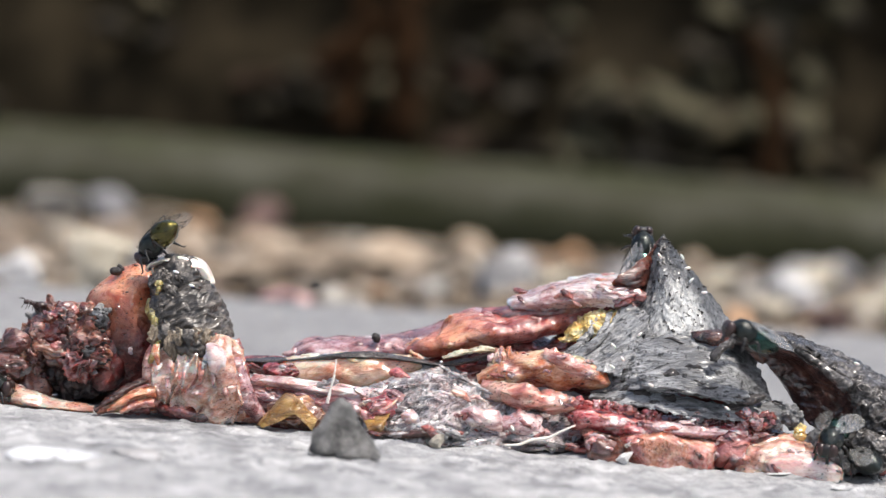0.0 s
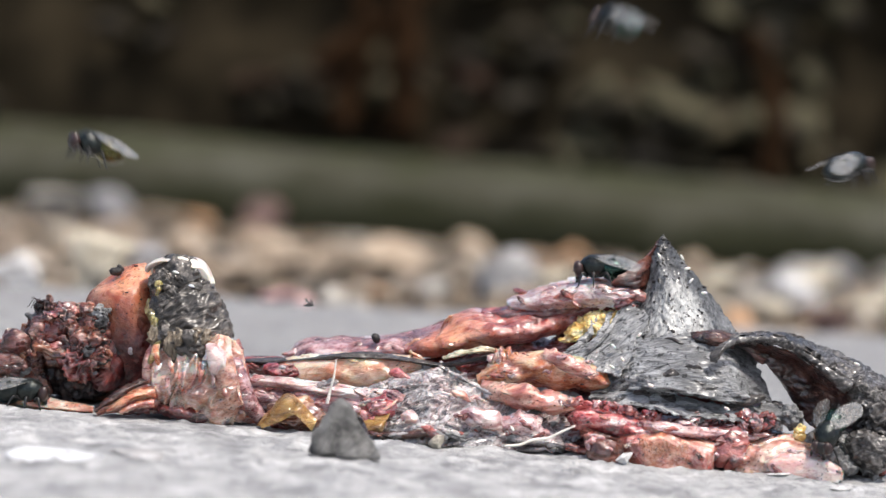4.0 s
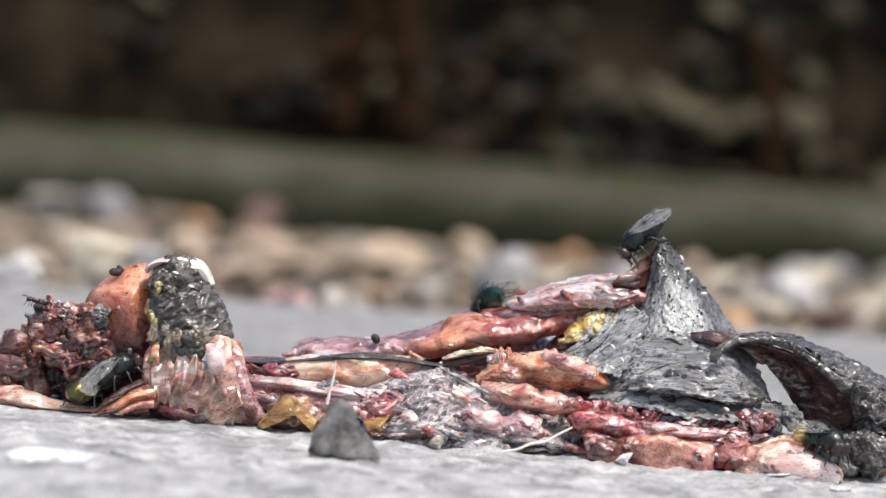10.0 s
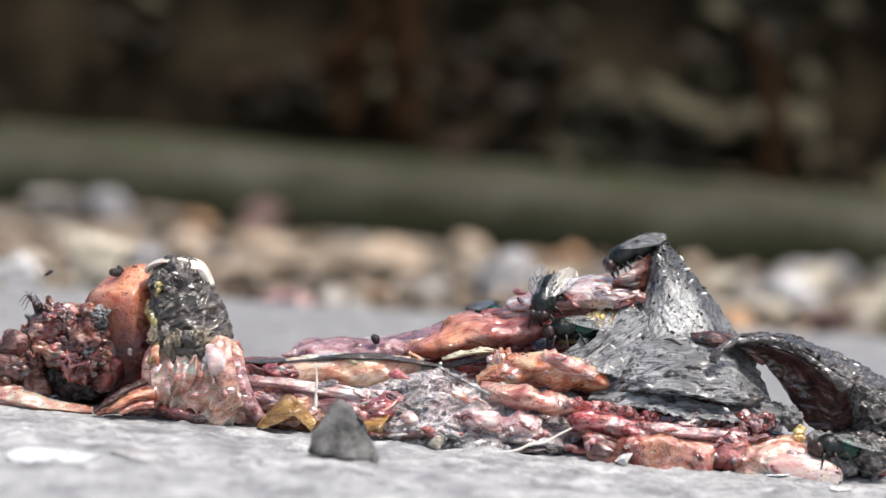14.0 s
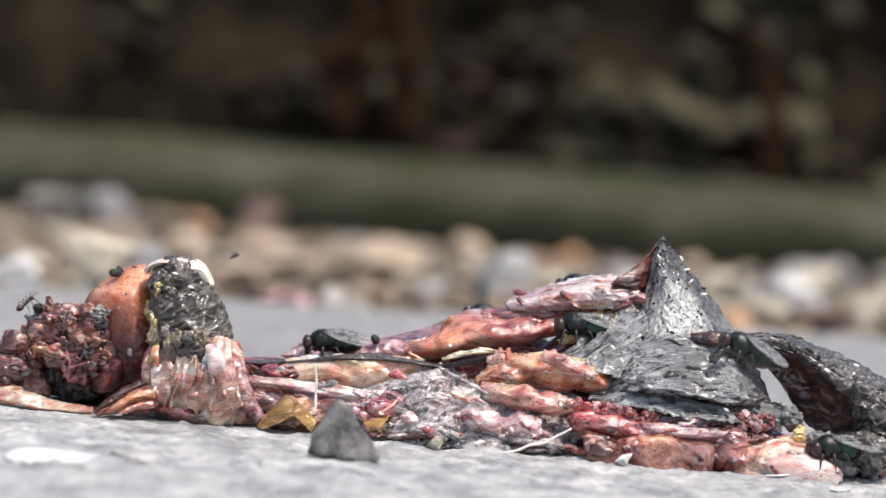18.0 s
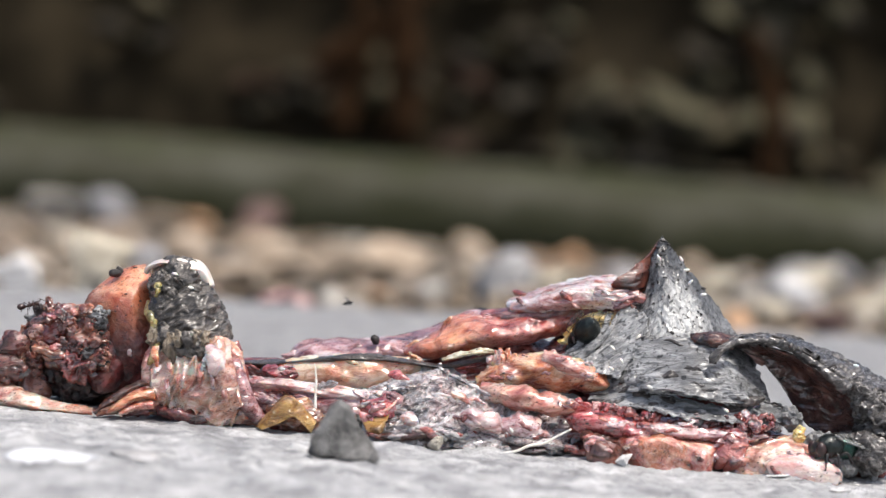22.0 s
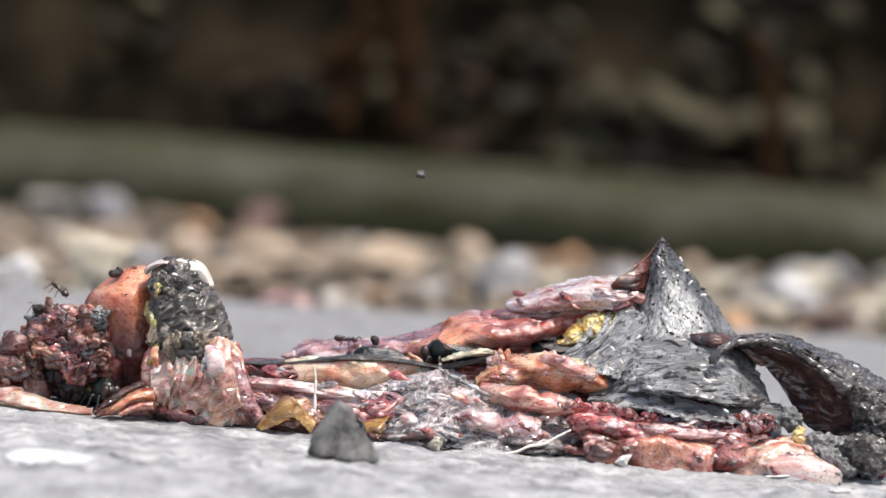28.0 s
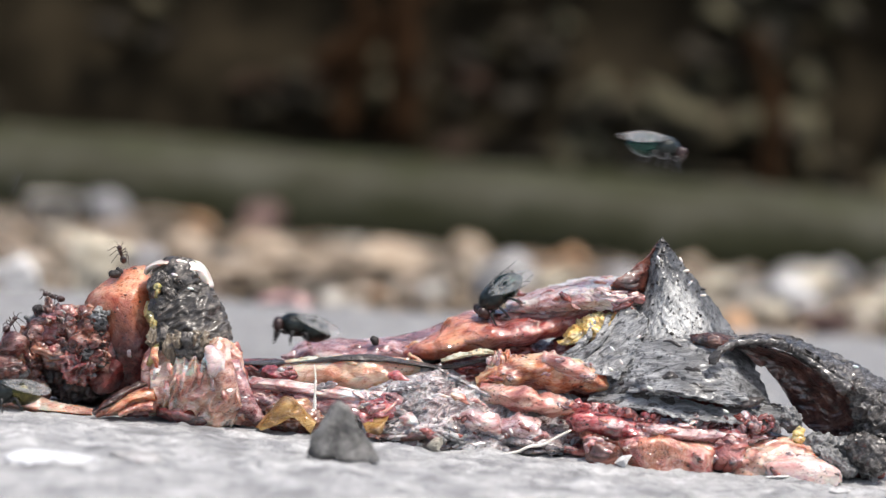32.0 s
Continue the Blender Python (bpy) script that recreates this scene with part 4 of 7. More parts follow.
    for k in range(34):
        u = (k + rnd.random()) / 34
        x, y, z, r = stump_line[min(59, int(3 + u * 56))]
        a0 = rnd.uniform(-1.3, 0.9)
        a1 = a0 + rnd.uniform(0.4, 1.0)
        h = rnd.uniform(0.5, 1.5)
        tilt = rnd.uniform(0.1, 0.7)
        pts = []
        for i in range(5):
            a = a0 + (a1 - a0) * i / 4
            e = (0.35, 0.9, 1.0, 0.8, 0.25)[i]
            pts.append((x + math.sin(a) * (r + 0.15), y - math.cos(a) * (r + 0.15), z - (a - a0) * r * tilt + rnd.uniform(-0.35, 0.35), 0.6 * e, h * e))
        part("scale", slab(pts, 22, 13, 0.45, 0.45, k, 0.5, (1, 1, 1), 0.5), SCALE, carcass, "ragged black flake of skin")
    part("bone_cap", tube([(-52.2, -3.0, 24.7, 0.6, 0.6), (-51.3, -3.0, 26.0, 2.0, 0.6), (-48.6, -3.4, 27.1, 3.2, 0.6), (-45.3, -3.4, 27.2, 3.4, 1.0),
                           (-42.4, -3.2, 25.7, 2.8, 1.3), (-40.2, -4.0, 23.4, 1.0, 0.5)], 60, 18, 0.3, 0.4, 2, 0.3), BONE, carcass, "wet white bone edge")
    for k, pts in enumerate(([(-49.6, -7.0, 23.6, 0.2, 0.2), (-49.3, -8.0, 22.5, 0.6, 0.6), (-49.6, -8.0, 21.1, 0.2, 0.2)],
                             [(-51.2, -5.0, 20.3, 0.3, 0.3), (-50.6, -6.0, 18.7, 0.8, 0.9), (-49.7, -7.0, 16.8, 0.8, 0.8), (-49.3, -8.0, 14.7, 0.3, 0.3)],
                             [(-47.9, -9.0, 13.5, 0.3, 0.3), (-48.7, -10.0, 12.2, 0.8, 0.7), (-49.3, -10.0, 10.5, 0.6, 0.6), (-50.0, -9.0, 8.8, 0.2, 0.2)])):
        part("yellow_strand", slab(pts, 20, 14, 0.25, 0.6, 3 + k), OLIVE, carcass, "yellowish green strand of fat")
    rnd = random.Random(10)
    for k in range(9):
        top = Vector((-48.8, -8.0, 15.6)).lerp(Vector((-37.2, -8.0, 15.2)), k / 8) + Vector((0, -3.2 * math.sin(math.pi * k / 8), rnd.uniform(-0.6, 0.9)))
        tip = top + Vector((rnd.uniform(-2.0, 0.8), -0.6, -rnd.uniform(2.6, 5.5)))
        mid = top.lerp(tip, 0.5) + Vector((rnd.uniform(-0.3, 0.3), -0.6, 0))
        w = rnd.uniform(0.5, 1.2)
        mat = (FRINGE, SCALE, FRINGE)[k % 3]
        part("hide_fringe", slab([(*top, 0.25, w), (*mid, 0.4, w * 1.1), (*tip, 0.15, 0.25)], 24, 14, 0.4, 0.5, 60 + k, 0.5, (1, 1, 0.5), 0.7), mat, carcass, "ragged torn lower edge of the stump")
    # folds of pale flesh under the stump
    part("flesh_fold", lump((-42.1, 0.0, 5.9), (8.6, 5.5, 6.8), (0, 0, 0), 5, 0.6, 0.22, 6), DEEP, carcass, "dark red flesh")
    part("flesh_fold", sheet([
        [(-48.8, -5.0, 13.8), (-45.0, -9.4, 14.2), (-41.5, -10.6, 14.4), (-38.0, -9.6, 14.8), (-35.6, -5.0, 14.0)],
        [(-50.6, -5.0, 9.2), (-47.0, -10.0, 9.2), (-42.0, -12.0, 9.4), (-37.0, -11.2, 9.8), (-33.6, -6.0, 9.0)],
        [(-50.8, -5.0, 4.5), (-47.0, -10.0, 4.5), (-42.0, -12.0, 4.6), (-36.5, -11.0, 4.6), (-31.4, -6.0, 4.4)],
        [(-49.6, -4.0, 0.0), (-46.0, -8.0, -0.2), (-41.5, -9.4, -0.4), (-36.0, -9.0, -0.4), (-29.0, -5.0, -0.2)]], 130, 90, 1.0, 1.5, 0.3, 31, 0.6, 0.5, (1, 1, 0.4), slant=-14), MEATY, carcass, "wet pink flesh drawn into folds")
    folds = (([(-48.8, -7.5, 12.9, 0.6, 0.8), (-49.9, -8.4, 9.2, 1.0, 1.2), (-49.6, -8.0, 5.2, 1.1, 1.3), (-48.6, -6.0, 1.6, 0.8, 1.0)], ROSE),
             ([(-37.6, -9.0, 14.6, 1.2, 1.5), (-37.4, -10.4, 11.6, 2.0, 2.2), (-36.4, -10.6, 7.4, 2.2, 2.4), (-34.8, -9.0, 3.0, 1.6, 1.8)], MEATY),
             ([(-35.0, -7.0, 11.0, 0.9, 1.0), (-34.0, -8.4, 7.8, 1.3, 1.4), (-32.4, -8.2, 4.2, 1.6, 1.5), (-29.6, -6.4, 0.7, 1.2, 1.0)], PINK),
             ([(-47.6, -8.6, 1.5, 1.2, 0.9), (-43.0, -9.8, 0.9, 1.6, 1.2), (-38.4, -9.4, 0.7, 1.2, 0.9)], DEEP),
             ([(-39.6, -11.6, 13.4, 0.5, 0.6), (-38.4, -12.6, 12.2, 1.0, 1.4), (-37.8, -12.8, 10.2, 1.0, 1.3), (-37.4, -12.0, 8.4, 0.5, 0.6)], MILKY))
    for k, (pts, mat) in enumerate(folds):
        part("flesh_fold", tube(pts, 46, 22, 0.4, 0.45, 30 + k, 0.4, along=(1, 1, 0.45), square=1.7), mat, carcass, "wet pale pink fold of flesh")
    # films and strings drawn down over the folds
    rnd = random.Random(44)
    for k in range(12):
        x = rnd.uniform(-49.5, -33.5)
        z0 = rnd.uniform(6.5, 13.0)
        y0 = -9.6 - 2.9 * math.cos((x + 41.5) / 9.5)
        run = rnd.uniform(2.0, 5.0)
        lean = rnd.uniform(-0.25, 0.35)
        w = rnd.uniform(0.2, 0.6)
        part("tissue_film", slab([(x, y0 + 0.5, z0, 0.3, w * 1.1), (x + lean * run * 0.5, y0 - 0.5, z0 - run * 0.5, 0.35, w), (x + lean * run, y0 + 0.2, z0 - run, 0.15, w * 0.4)], 22, 13, 0.3, 0.6, 80 + k, 0.4, (1, 1, 0.5), 0.6),
             rnd.choice((MILKY, MEATY, PALE, FLANK, ROSE, ORANGE)), carcass, "thin wet film of tissue")
    part("flesh_fold", slab([(-35.8, -3.0, 13.9, 0.9, 0.9), (-34.6, -4.0, 9.6, 1.6, 1.5), (-33.4, -4.0, 4.6, 2.0, 1.8), (-31.9, -4.0, 0.7, 1.6, 1.2)], 40, 22, 0.5, 0.5, 4), DEEP, carcass, "dark red torn edge")
    part("flesh_fold", torn((-34.1, -4.0, 3.0), (4.6, 3.5, 3.4), (0, 15, 0), 5, 0.5, 0.3, 2), PINK, carcass)
    # curled digits at the foot
    part("digit", slab([(-47.4, -7.0, 3.3, 3.0, 2.9), (-51.0, -8.6, 3.3, 2.8, 2.5), (-54.6, -10.2, 1.9, 2.0, 1.7), (-58.2, -11.4, 0.1, 0.8, 0.5)], 60, 24, 0.5, 0.3, 15, 0.15, ragged=0.2), LOBE, carcass, "curled brownish orange foot")
    part("digit", slab([(-49.3, -8.0, 6.0, 1.2, 0.9), (-52.2, -10.0, 5.0, 1.2, 0.8), (-55.3, -12.0, 2.9, 0.9, 0.7), (-58.4, -13.0, 0.4, 0.4, 0.35)], 40, 16, 0.22, 0.5, 5), INNER, carcass, "curled dark brown digit")
    part("digit", slab([(-48.2, -10.4, 4.4, 1.2, 1.0), (-51.4, -11.6, 3.8, 1.2, 0.9), (-54.3, -12.8, 1.9, 0.8, 0.6), (-56.2, -13.2, 0.5, 0.3, 0.3)], 36, 14, 0.22, 0.5, 6), ORANGE, carcass, "curled pale orange digit")
    part("digit", slab([(-48.2, -11.2, 2.4, 1.1, 0.8), (-51.1, -12.0, 2.0, 1.0, 0.7), (-54.0, -12.8, 0.5, 0.4, 0.4)], 30, 14, 0.2, 0.5, 7), LOBE, carcass, "curled pinkish digit")
    part("digit", slab([(-49.2, -8.0, 1.1, 1.3, 1.2), (-51.7, -9.0, 0.8, 1.0, 0.9), (-53.8, -10.0, 0.3, 0.6, 0.5)], 30, 14, 0.2, 0.5, 9), DEEP, carcass, "curled dark red digit")
    part("skin_strip", slab([(-81.3, -2.0, 1.2, 2.5, 2.6), (-74.1, -4.0, 0.9, 2.8, 2.2), (-66.8, -6.0, 0.1, 2.4, 1.2), (-58.9, -9.0, 0.2, 1.5, 0.6)], 50, 16, 0.35, 0.3, 6, 0.15, ragged=0.2), FLANK, carcass, "thin pale pink skin strip")


def build_middle():
    """The opened body: membranes, fat and meat."""
    part("membrane", sheet([
        [(-28.0, 16.0, 9.5), (-23.4, 17.0, 13.5), (-13.5, 17.0, 14.5), (-5.3, 16.0, 16.3), (0.9, 16.0, 19.0), (6.3, 16.0, 21.5), (13.0, 16.0, 21.2)],
        [(-27.6, 14.0, 9.6), (-22.4, 12.0, 13.0), (-12.8, 11.0, 14.3), (-5.0, 11.0, 15.8), (1.3, 11.0, 18.1), (6.7, 11.0, 20.6), (13.1, 12.0, 20.9)],
        [(-26.9, 13.0, 9.5), (-21.3, 9.0, 11.7), (-12.1, 8.0, 13.2), (-4.5, 8.0, 14.2), (1.9, 9.0, 16.5), (7.4, 9.0, 18.8), (13.5, 10.0, 19.8)],
        [(-26.2, 13.0, 9.4), (-20.7, 9.0, 10.5), (-11.8, 8.0, 11.5), (-4.1, 9.0, 12.1), (2.4, 10.0, 13.4), (8.0, 10.0, 15.9), (13.7, 11.0, 17.7)]],
        150, 40, 0.6, 0.5, 0.3, 3, 0.15, 0.4, (0.6, 1, 1)), PINK, carcass, "wet pink membrane ridge")
    # the hidden mass under the torn surface
    part("body", tube([(-34.0, 9.0, 3.2, 4, 3.0), (-24.8, 10.0, 3.4, 7, 4.0), (-11.5, 10.0, 5.0, 8, 5.0), (1.7, 10.0, 7.1, 8, 6.5), (13.9, 10.0, 9.1, 8, 8.5), (26.2, 10.0, 9.1, 8, 8.5),
                       (39.6, 9.0, 8.3, 8, 7.5), (53.0, 8.0, 6.9, 7, 5.5), (62.2, 5.0, 4.4, 5, 3.0)], 100, 30, 0.6, 0.3, 9), DEEP, carcass, "dark red inner flesh")
    part("body", tube([(22.3, -5.0, 1.3, 3, 2.2), (34.1, -7.0, 2.5, 4, 3.8), (46.1, -7.0, 3.3, 4, 3.8), (57.0, -7.0, 3.4, 4, 3.4), (68.1, -7.0, 2.8, 3, 2.4), (80.3, -6.0, 1.6, 3, 2.4)], 90, 24, 0.6, 0.3, 10), DEEP, carcass, "dark red inner flesh")
    part("body", lump((-28.7, 9.0, 8.3), (8, 3, 2.0), (0, 4, 0), 5, 0.5, 0.3, 15), DEEP, carcass, "dark red inner flesh")
    part("body", lump((28.6, 12.0, 18.4), (7, 3, 5.0), (0, -10, 0), 5, 0.5, 0.3, 16), DEEP, carcass, "dark red inner flesh")
    part("body", tube([(8.0, 10.0, 20.6, 2.0, 1.4), (16.0, 9.0, 21.4, 2.4, 2.4), (24.0, 8.6, 22.2, 2.6, 3.6), (31.0, 8.6, 23.4, 2.4, 3.2), (35.0, 9.0, 24.0, 1.4, 1.6)], 50, 20, 0.5, 0.3, 17), DEEP, carcass, "dark red inner flesh")
    part("fat_pad", sheet([
        [(-5.9, 10.0, 14.2), (-0.7, 10.0, 17.2), (2.7, 9.0, 20.2), (7.7, 9.0, 21.5), (12.8, 9.0, 21.9), (18.9, 9.0, 22.4), (26.0, 10.0, 23.8)],
        [(-5.6, 7.0, 13.8), (-0.1, 5.0, 16.5), (3.8, 4.0, 18.9), (8.8, 3.0, 20.1), (13.3, 4.0, 20.5), (19.4, 5.0, 21.8), (26.2, 7.0, 23.0)],
        [(-5.1, 6.0, 13.1), (1.1, 3.0, 15.1), (5.0, 2.0, 16.9), (9.4, 1.0, 18.0), (14.0, 2.0, 18.7), (19.8, 4.0, 20.0), (26.6, 7.0, 21.8)],
        [(-4.4, 7.0, 12.5), (2.2, 5.0, 13.4), (6.2, 4.0, 14.8), (10.2, 4.0, 15.8), (14.7, 5.0, 16.7), (20.2, 6.0, 18.3), (26.7, 8.0, 20.3)]],
        150, 50, 1.0, 0.8, 0.26, 6, 0.1, 0.5, (1.1, 1, 1), tuck=2.0), PADS, carcass, "glossy red meat with a smooth orange fat pad")
    part("meat", lump((9.7, 9.0, 19.4), (3.6, 3.0, 2.0), (0, 14, 0), 5, 0.5, 0.3, 5, along=(1, 1, 1)), RED, carcass, "red meat pad")
    part("membrane", sheet([
        [(12.2, 13.0, 24.0), (18.6, 13.0, 26.9), (25.1, 13.0, 29.3), (29.6, 13.0, 29.9), (31.8, 12.0, 30.2)],
        [(12.4, 9.0, 23.5), (19.0, 6.0, 26.1), (25.4, 5.0, 28.2), (30.6, 3.4, 28.5), (35.2, 4.0, 28.6)],
        [(12.9, 8.0, 22.6), (19.6, 4.0, 24.5), (26.5, 3.0, 26.2), (31.6, 1.6, 26.9), (36.4, 3.0, 27.2)],
        [(13.6, 9.0, 22.0), (20.3, 5.0, 23.3), (27.3, 4.0, 24.3), (32.6, 2.4, 24.9), (36.0, 4.0, 25.6)]],
        150, 50, 0.4, 0.3, 0.5, 8, 0.5, 0.8, (0.6, 1, 1.4)), FLAP, carcass, "silvery pink wet membrane flap")
    part("fat", sheet([
        [(23.3, 5.0, 19.8), (26.5, 5.0, 23.0), (30.2, 4.0, 24.2), (33.7, 4.0, 24.0)],
        [(22.3, 3.0, 18.7), (26.0, 2.4, 20.9), (29.7, 1.6, 21.9), (33.1, 1.0, 22.2)],
        [(21.8, 3.0, 17.4), (25.3, 2.0, 18.4), (29.1, 1.0, 19.4), (32.2, 0.0, 20.0)]], 60, 40, 0.8, 0.8, 0.5, 3, 0.6, 0.7, (1, 1, 1), tuck=1.0), YELLOW, carcass, "bright yellow crumbly fat")
    # the hide fans out over the fat, torn into a few strands at its edge
    part("hide_fan", sheet([
        [(33.6, 3.0, 26.0), (35.6, 1.0, 25.0), (37.6, -1.4, 24.0)], [(30.2, 0.6, 21.4), (32.6, -1.6, 20.6), (36.0, -4.0, 20.0)],
        [(26.0, -1.0, 17.6), (29.2, -3.4, 16.8), (34.0, -6.4, 16.4)], [(22.6, -2.4, 15.4), (26.6, -5.2, 14.4), (32.6, -8.0, 13.8)]], 80, 80, 0.6, 0.6, 0.42, 19, 0.6, 0.9, (1.4, 1, 0.35), slant=-48), FANHIDE, carcass, "grey fan of torn hide")
    rnd = random.Random(61)
    for k in range(5):
        lo = Vector((22.2, -1.6, 15.7)).lerp(Vector((25.5, -3.0, 15.7)), k / 4 + rnd.uniform(-0.1, 0.1))
        hi = Vector((27.6, 3.4, 22.7)).lerp(Vector((32.6, 2.4, 24.7)), k / 4 + rnd.uniform(-0.1, 0.1))
        mid = lo.lerp(hi, 0.5) + Vector((rnd.uniform(0.4, 2.0), -1.2, rnd.uniform(-1.2, 0.2)))
        w = rnd.uniform(0.2, 0.5)
        part("hide_strand", slab([(*lo, 0.2, w), (*mid, 0.3, w * 1.3), (*hi, 0.1, 0.15)], 26, 12, 0.3, 0.6, k, 0.4), rnd.choice((FANHIDE, HIDE, FANHIDE)), carcass, "torn strand of hide and fat")
    ol = part("meat", slab([(8.0, -3.0, 10.2, 1.6, 1.2), (11.4, -4.0, 11.5, 3, 2.6), (15.8, -4.0, 13.2, 3, 3.0), (20.3, -5.0, 13.4, 3, 3.4), (25.8, -5.0, 12.8, 3, 3.0),
                            (29.9, -5.0, 12.0, 2, 1.8), (31.2, -5.0, 11.9, 0.8, 0.8)], 90, 30, 0.36, 0.3, 9, 0.15, ragged=0.25), ORANGE, carcass, "glossy orange-pink meat strip")
    rnd = random.Random(65)
    for k in range(11):
        foot = Vector((10.4 + 0.62 * k + rnd.uniform(-0.3, 0.3), -3.4 - 0.12 * k, 12.6 + 0.06 * k))
        run = rnd.uniform(2.2, 5.2) * (1.0 - 0.05 * k)
        tip = foot + Vector((rnd.uniform(-1.2, 0.9), rnd.uniform(-0.8, 0.4), run))
        mid = foot.lerp(tip, 0.5) + Vector((rnd.uniform(-0.4, 0.4), -0.6, 0))
        w = rnd.uniform(0.5, 1.0)
        top = part("meat_shred", slab([(*foot, 0.7, w * 1.3), (*mid, 0.7, w), (*tip, 0.2, 0.2)], 26, 14, 0.4, 0.5, 20 + k, 0.5, (1, 1, 0.6), 0.8), (ORANGE, PINK, ROSE, ORANGE)[k % 4], carcass, "ragged translucent pink shred")
    part("meat", slab([(19.0, -6.0, 16.0, 1.6, 1.4), (21.5, -7.0, 15.7, 1.7, 1.5), (25.1, -8.0, 14.4, 1.6, 1.4), (28.2, -8.0, 13.3, 1.2, 1.0)], 40, 18, 0.35, 0.5, 4), PALE, carcass)
    # ragged fringes on the meat
    rnd = random.Random(63)
    for (a, b, count, mats) in (((9.4, -4.0, 14.2), (27.2, -6.0, 14.6), 14, (PINK, PINK, DEEP, ORANGE)), ((23.4, -12.0, 8.9), (36.3, -13.0, 8.3), 12, (DEEP, RED, PINK)), ((36.3, -14.0, 7.4), (58.1, -13.0, 7.3), 14, (DEEP, DEEP, PINK, RED))):
        for k in range(count):
            c = Vector(a).lerp(Vector(b), (k + rnd.random()) / count) + Vector((0, rnd.uniform(-0.5, 0.5), rnd.uniform(-0.7, 0.5)))
            r = rnd.uniform(0.5, 1.3)
            part("tissue_fringe", torn(c, (r, rnd.uniform(0.3, 0.6), r * rnd.uniform(0.45, 0.9)), (0, rnd.uniform(-60, 60), 0), 4, 0.3, 0.7, rnd.uniform(0, 60), 0.2), rnd.choice(mats), carcass, "ragged torn fringe")
    dirt_on(ol, 22, 0.12, 0.32, 4, -0.9)
    dirt_on(top, 18, 0.2, 0.5, 5, -0.9)
    part("clot", torn((19.7, -3.0, 8.9), (6.5, 3, 1.8), (0, 5, 0), 5, 0.7, 0.4, 3), CRUST, carcass, "black clotted crust")
    # the peach-coloured inside with the black rim above it
    part("fat_sheet", slab([(-29.9, 4.0, 8.0, 2, 1.0), (-24.7, 0.0, 8.9, 1.6, 2.7), (-17.7, 0.0, 9.5, 1.8, 3.0), (-10.6, 0.0, 10.1, 1.8, 2.8), (-2.2, 1.0, 11.8, 1.2, 1.8)], 80, 24, 0.3, 0.2, 2, 0.05, ragged=0.2), PEACH, carcass, "peach-coloured fat sheet")
    part("meat", torn((-26.7, -1.0, 8.9), (3.6, 2, 1.7), (0, 5, 0), 5, 0.4, 0.4, 12), RED, carcass, "salmon-red meat bit")
    part("meat", torn((-30.8, 4.0, 8.6), (3.6, 2.5, 1.9), (0, 0, 0), 5, 0.4, 0.4, 14), DEEP, carcass)
    part("black_rim", tube([(-34.4, 5.0, 9.5, 0.8, 0.4), (-29.0, 2.0, 10.2, 1.4, 0.4), (-23.9, 0.0, 11.1, 1.4, 0.35), (-16.9, 0.0, 12.3, 1.8, 0.5), (-10.9, 0.0, 12.8, 1.8, 0.6), (-4.8, 0.0, 12.6, 1.8, 0.5),
                            (1.3, 0.0, 12.3, 1.6, 0.45), (6.3, 0.0, 13.4, 1.6, 0.5), (11.2, 1.0, 14.9, 1.4, 0.4)], 110, 14, 0.3, 0.7, 5), LEATHER, carcass, "black dried hide rim")
    part("skin_fold", slab([(1.4, -1.0, 13.5, 0.6, 0.3), (4.6, -1.0, 14.7, 1.4, 0.6), (8.1, -1.0, 15.6, 1.4, 0.6), (11.3, -1.0, 15.7, 0.9, 0.4)], 40, 14, 0.25, 0.7, 4), CREAMSKIN, carcass, "pale yellow skin fold")
    part("tendon", slab([(-33.2, -3.0, 6.7, 1.2, 1.0), (-27.4, -4.0, 7.1, 2, 1.1), (-20.3, -5.0, 6.8, 2, 1.3), (-13.2, -6.0, 6.5, 2, 1.2), (-7.2, -6.0, 7.0, 1.5, 0.8)], 80, 18, 0.3, 0.3, 8, 0.1, ragged=0.12), MILKY, carcass, "pinkish white tendon")
    part("tendon", slab([(-32.2, -4.0, 4.7, 1.4, 1.6), (-28.6, -4.0, 4.0, 2, 1.8), (-24.1, -4.0, 4.2, 2, 1.4), (-18.1, -6.0, 4.2, 2, 1.8), (-12.0, -7.0, 4.1, 2, 2.0)], 60, 18, 0.4, 0.4, 9), PINK, carcass, "grey-pink slimy tendon")
    # the slimy mound in front
    mound = part("slimy_membrane", sheet([
        [(-16.4, 2.0, 5.4), (-7.6, 2.0, 9.4), (0.8, 1.0, 12.2), (9.7, 1.0, 8.7), (24.1, 0.0, 6.4)],
        [(-15.1, -4.0, 4.9), (-6.3, -6.0, 8.1), (1.6, -7.0, 9.8), (10.7, -6.0, 8.0), (24.5, -4.0, 5.9)],
        [(-12.9, -7.0, 3.1), (-5.0, -10.0, 5.4), (2.9, -11.0, 6.3), (11.9, -10.0, 5.5), (24.9, -8.0, 4.6)],
        [(-10.6, -11.0, -0.6), (-3.7, -14.6, -0.6), (4.2, -15.4, -0.6), (13.1, -14.4, -0.4), (25.6, -11.0, -0.2)]], 150, 90, 0.8, 1.1, 0.36, 7, 0.8, 0.5, (0.5, 1, 1.1), slant=28), SLIME, carcass, "grey slimy wrinkled membrane")
    dirt_on(mound, 24, 0.15, 0.4, 12, -0.9)
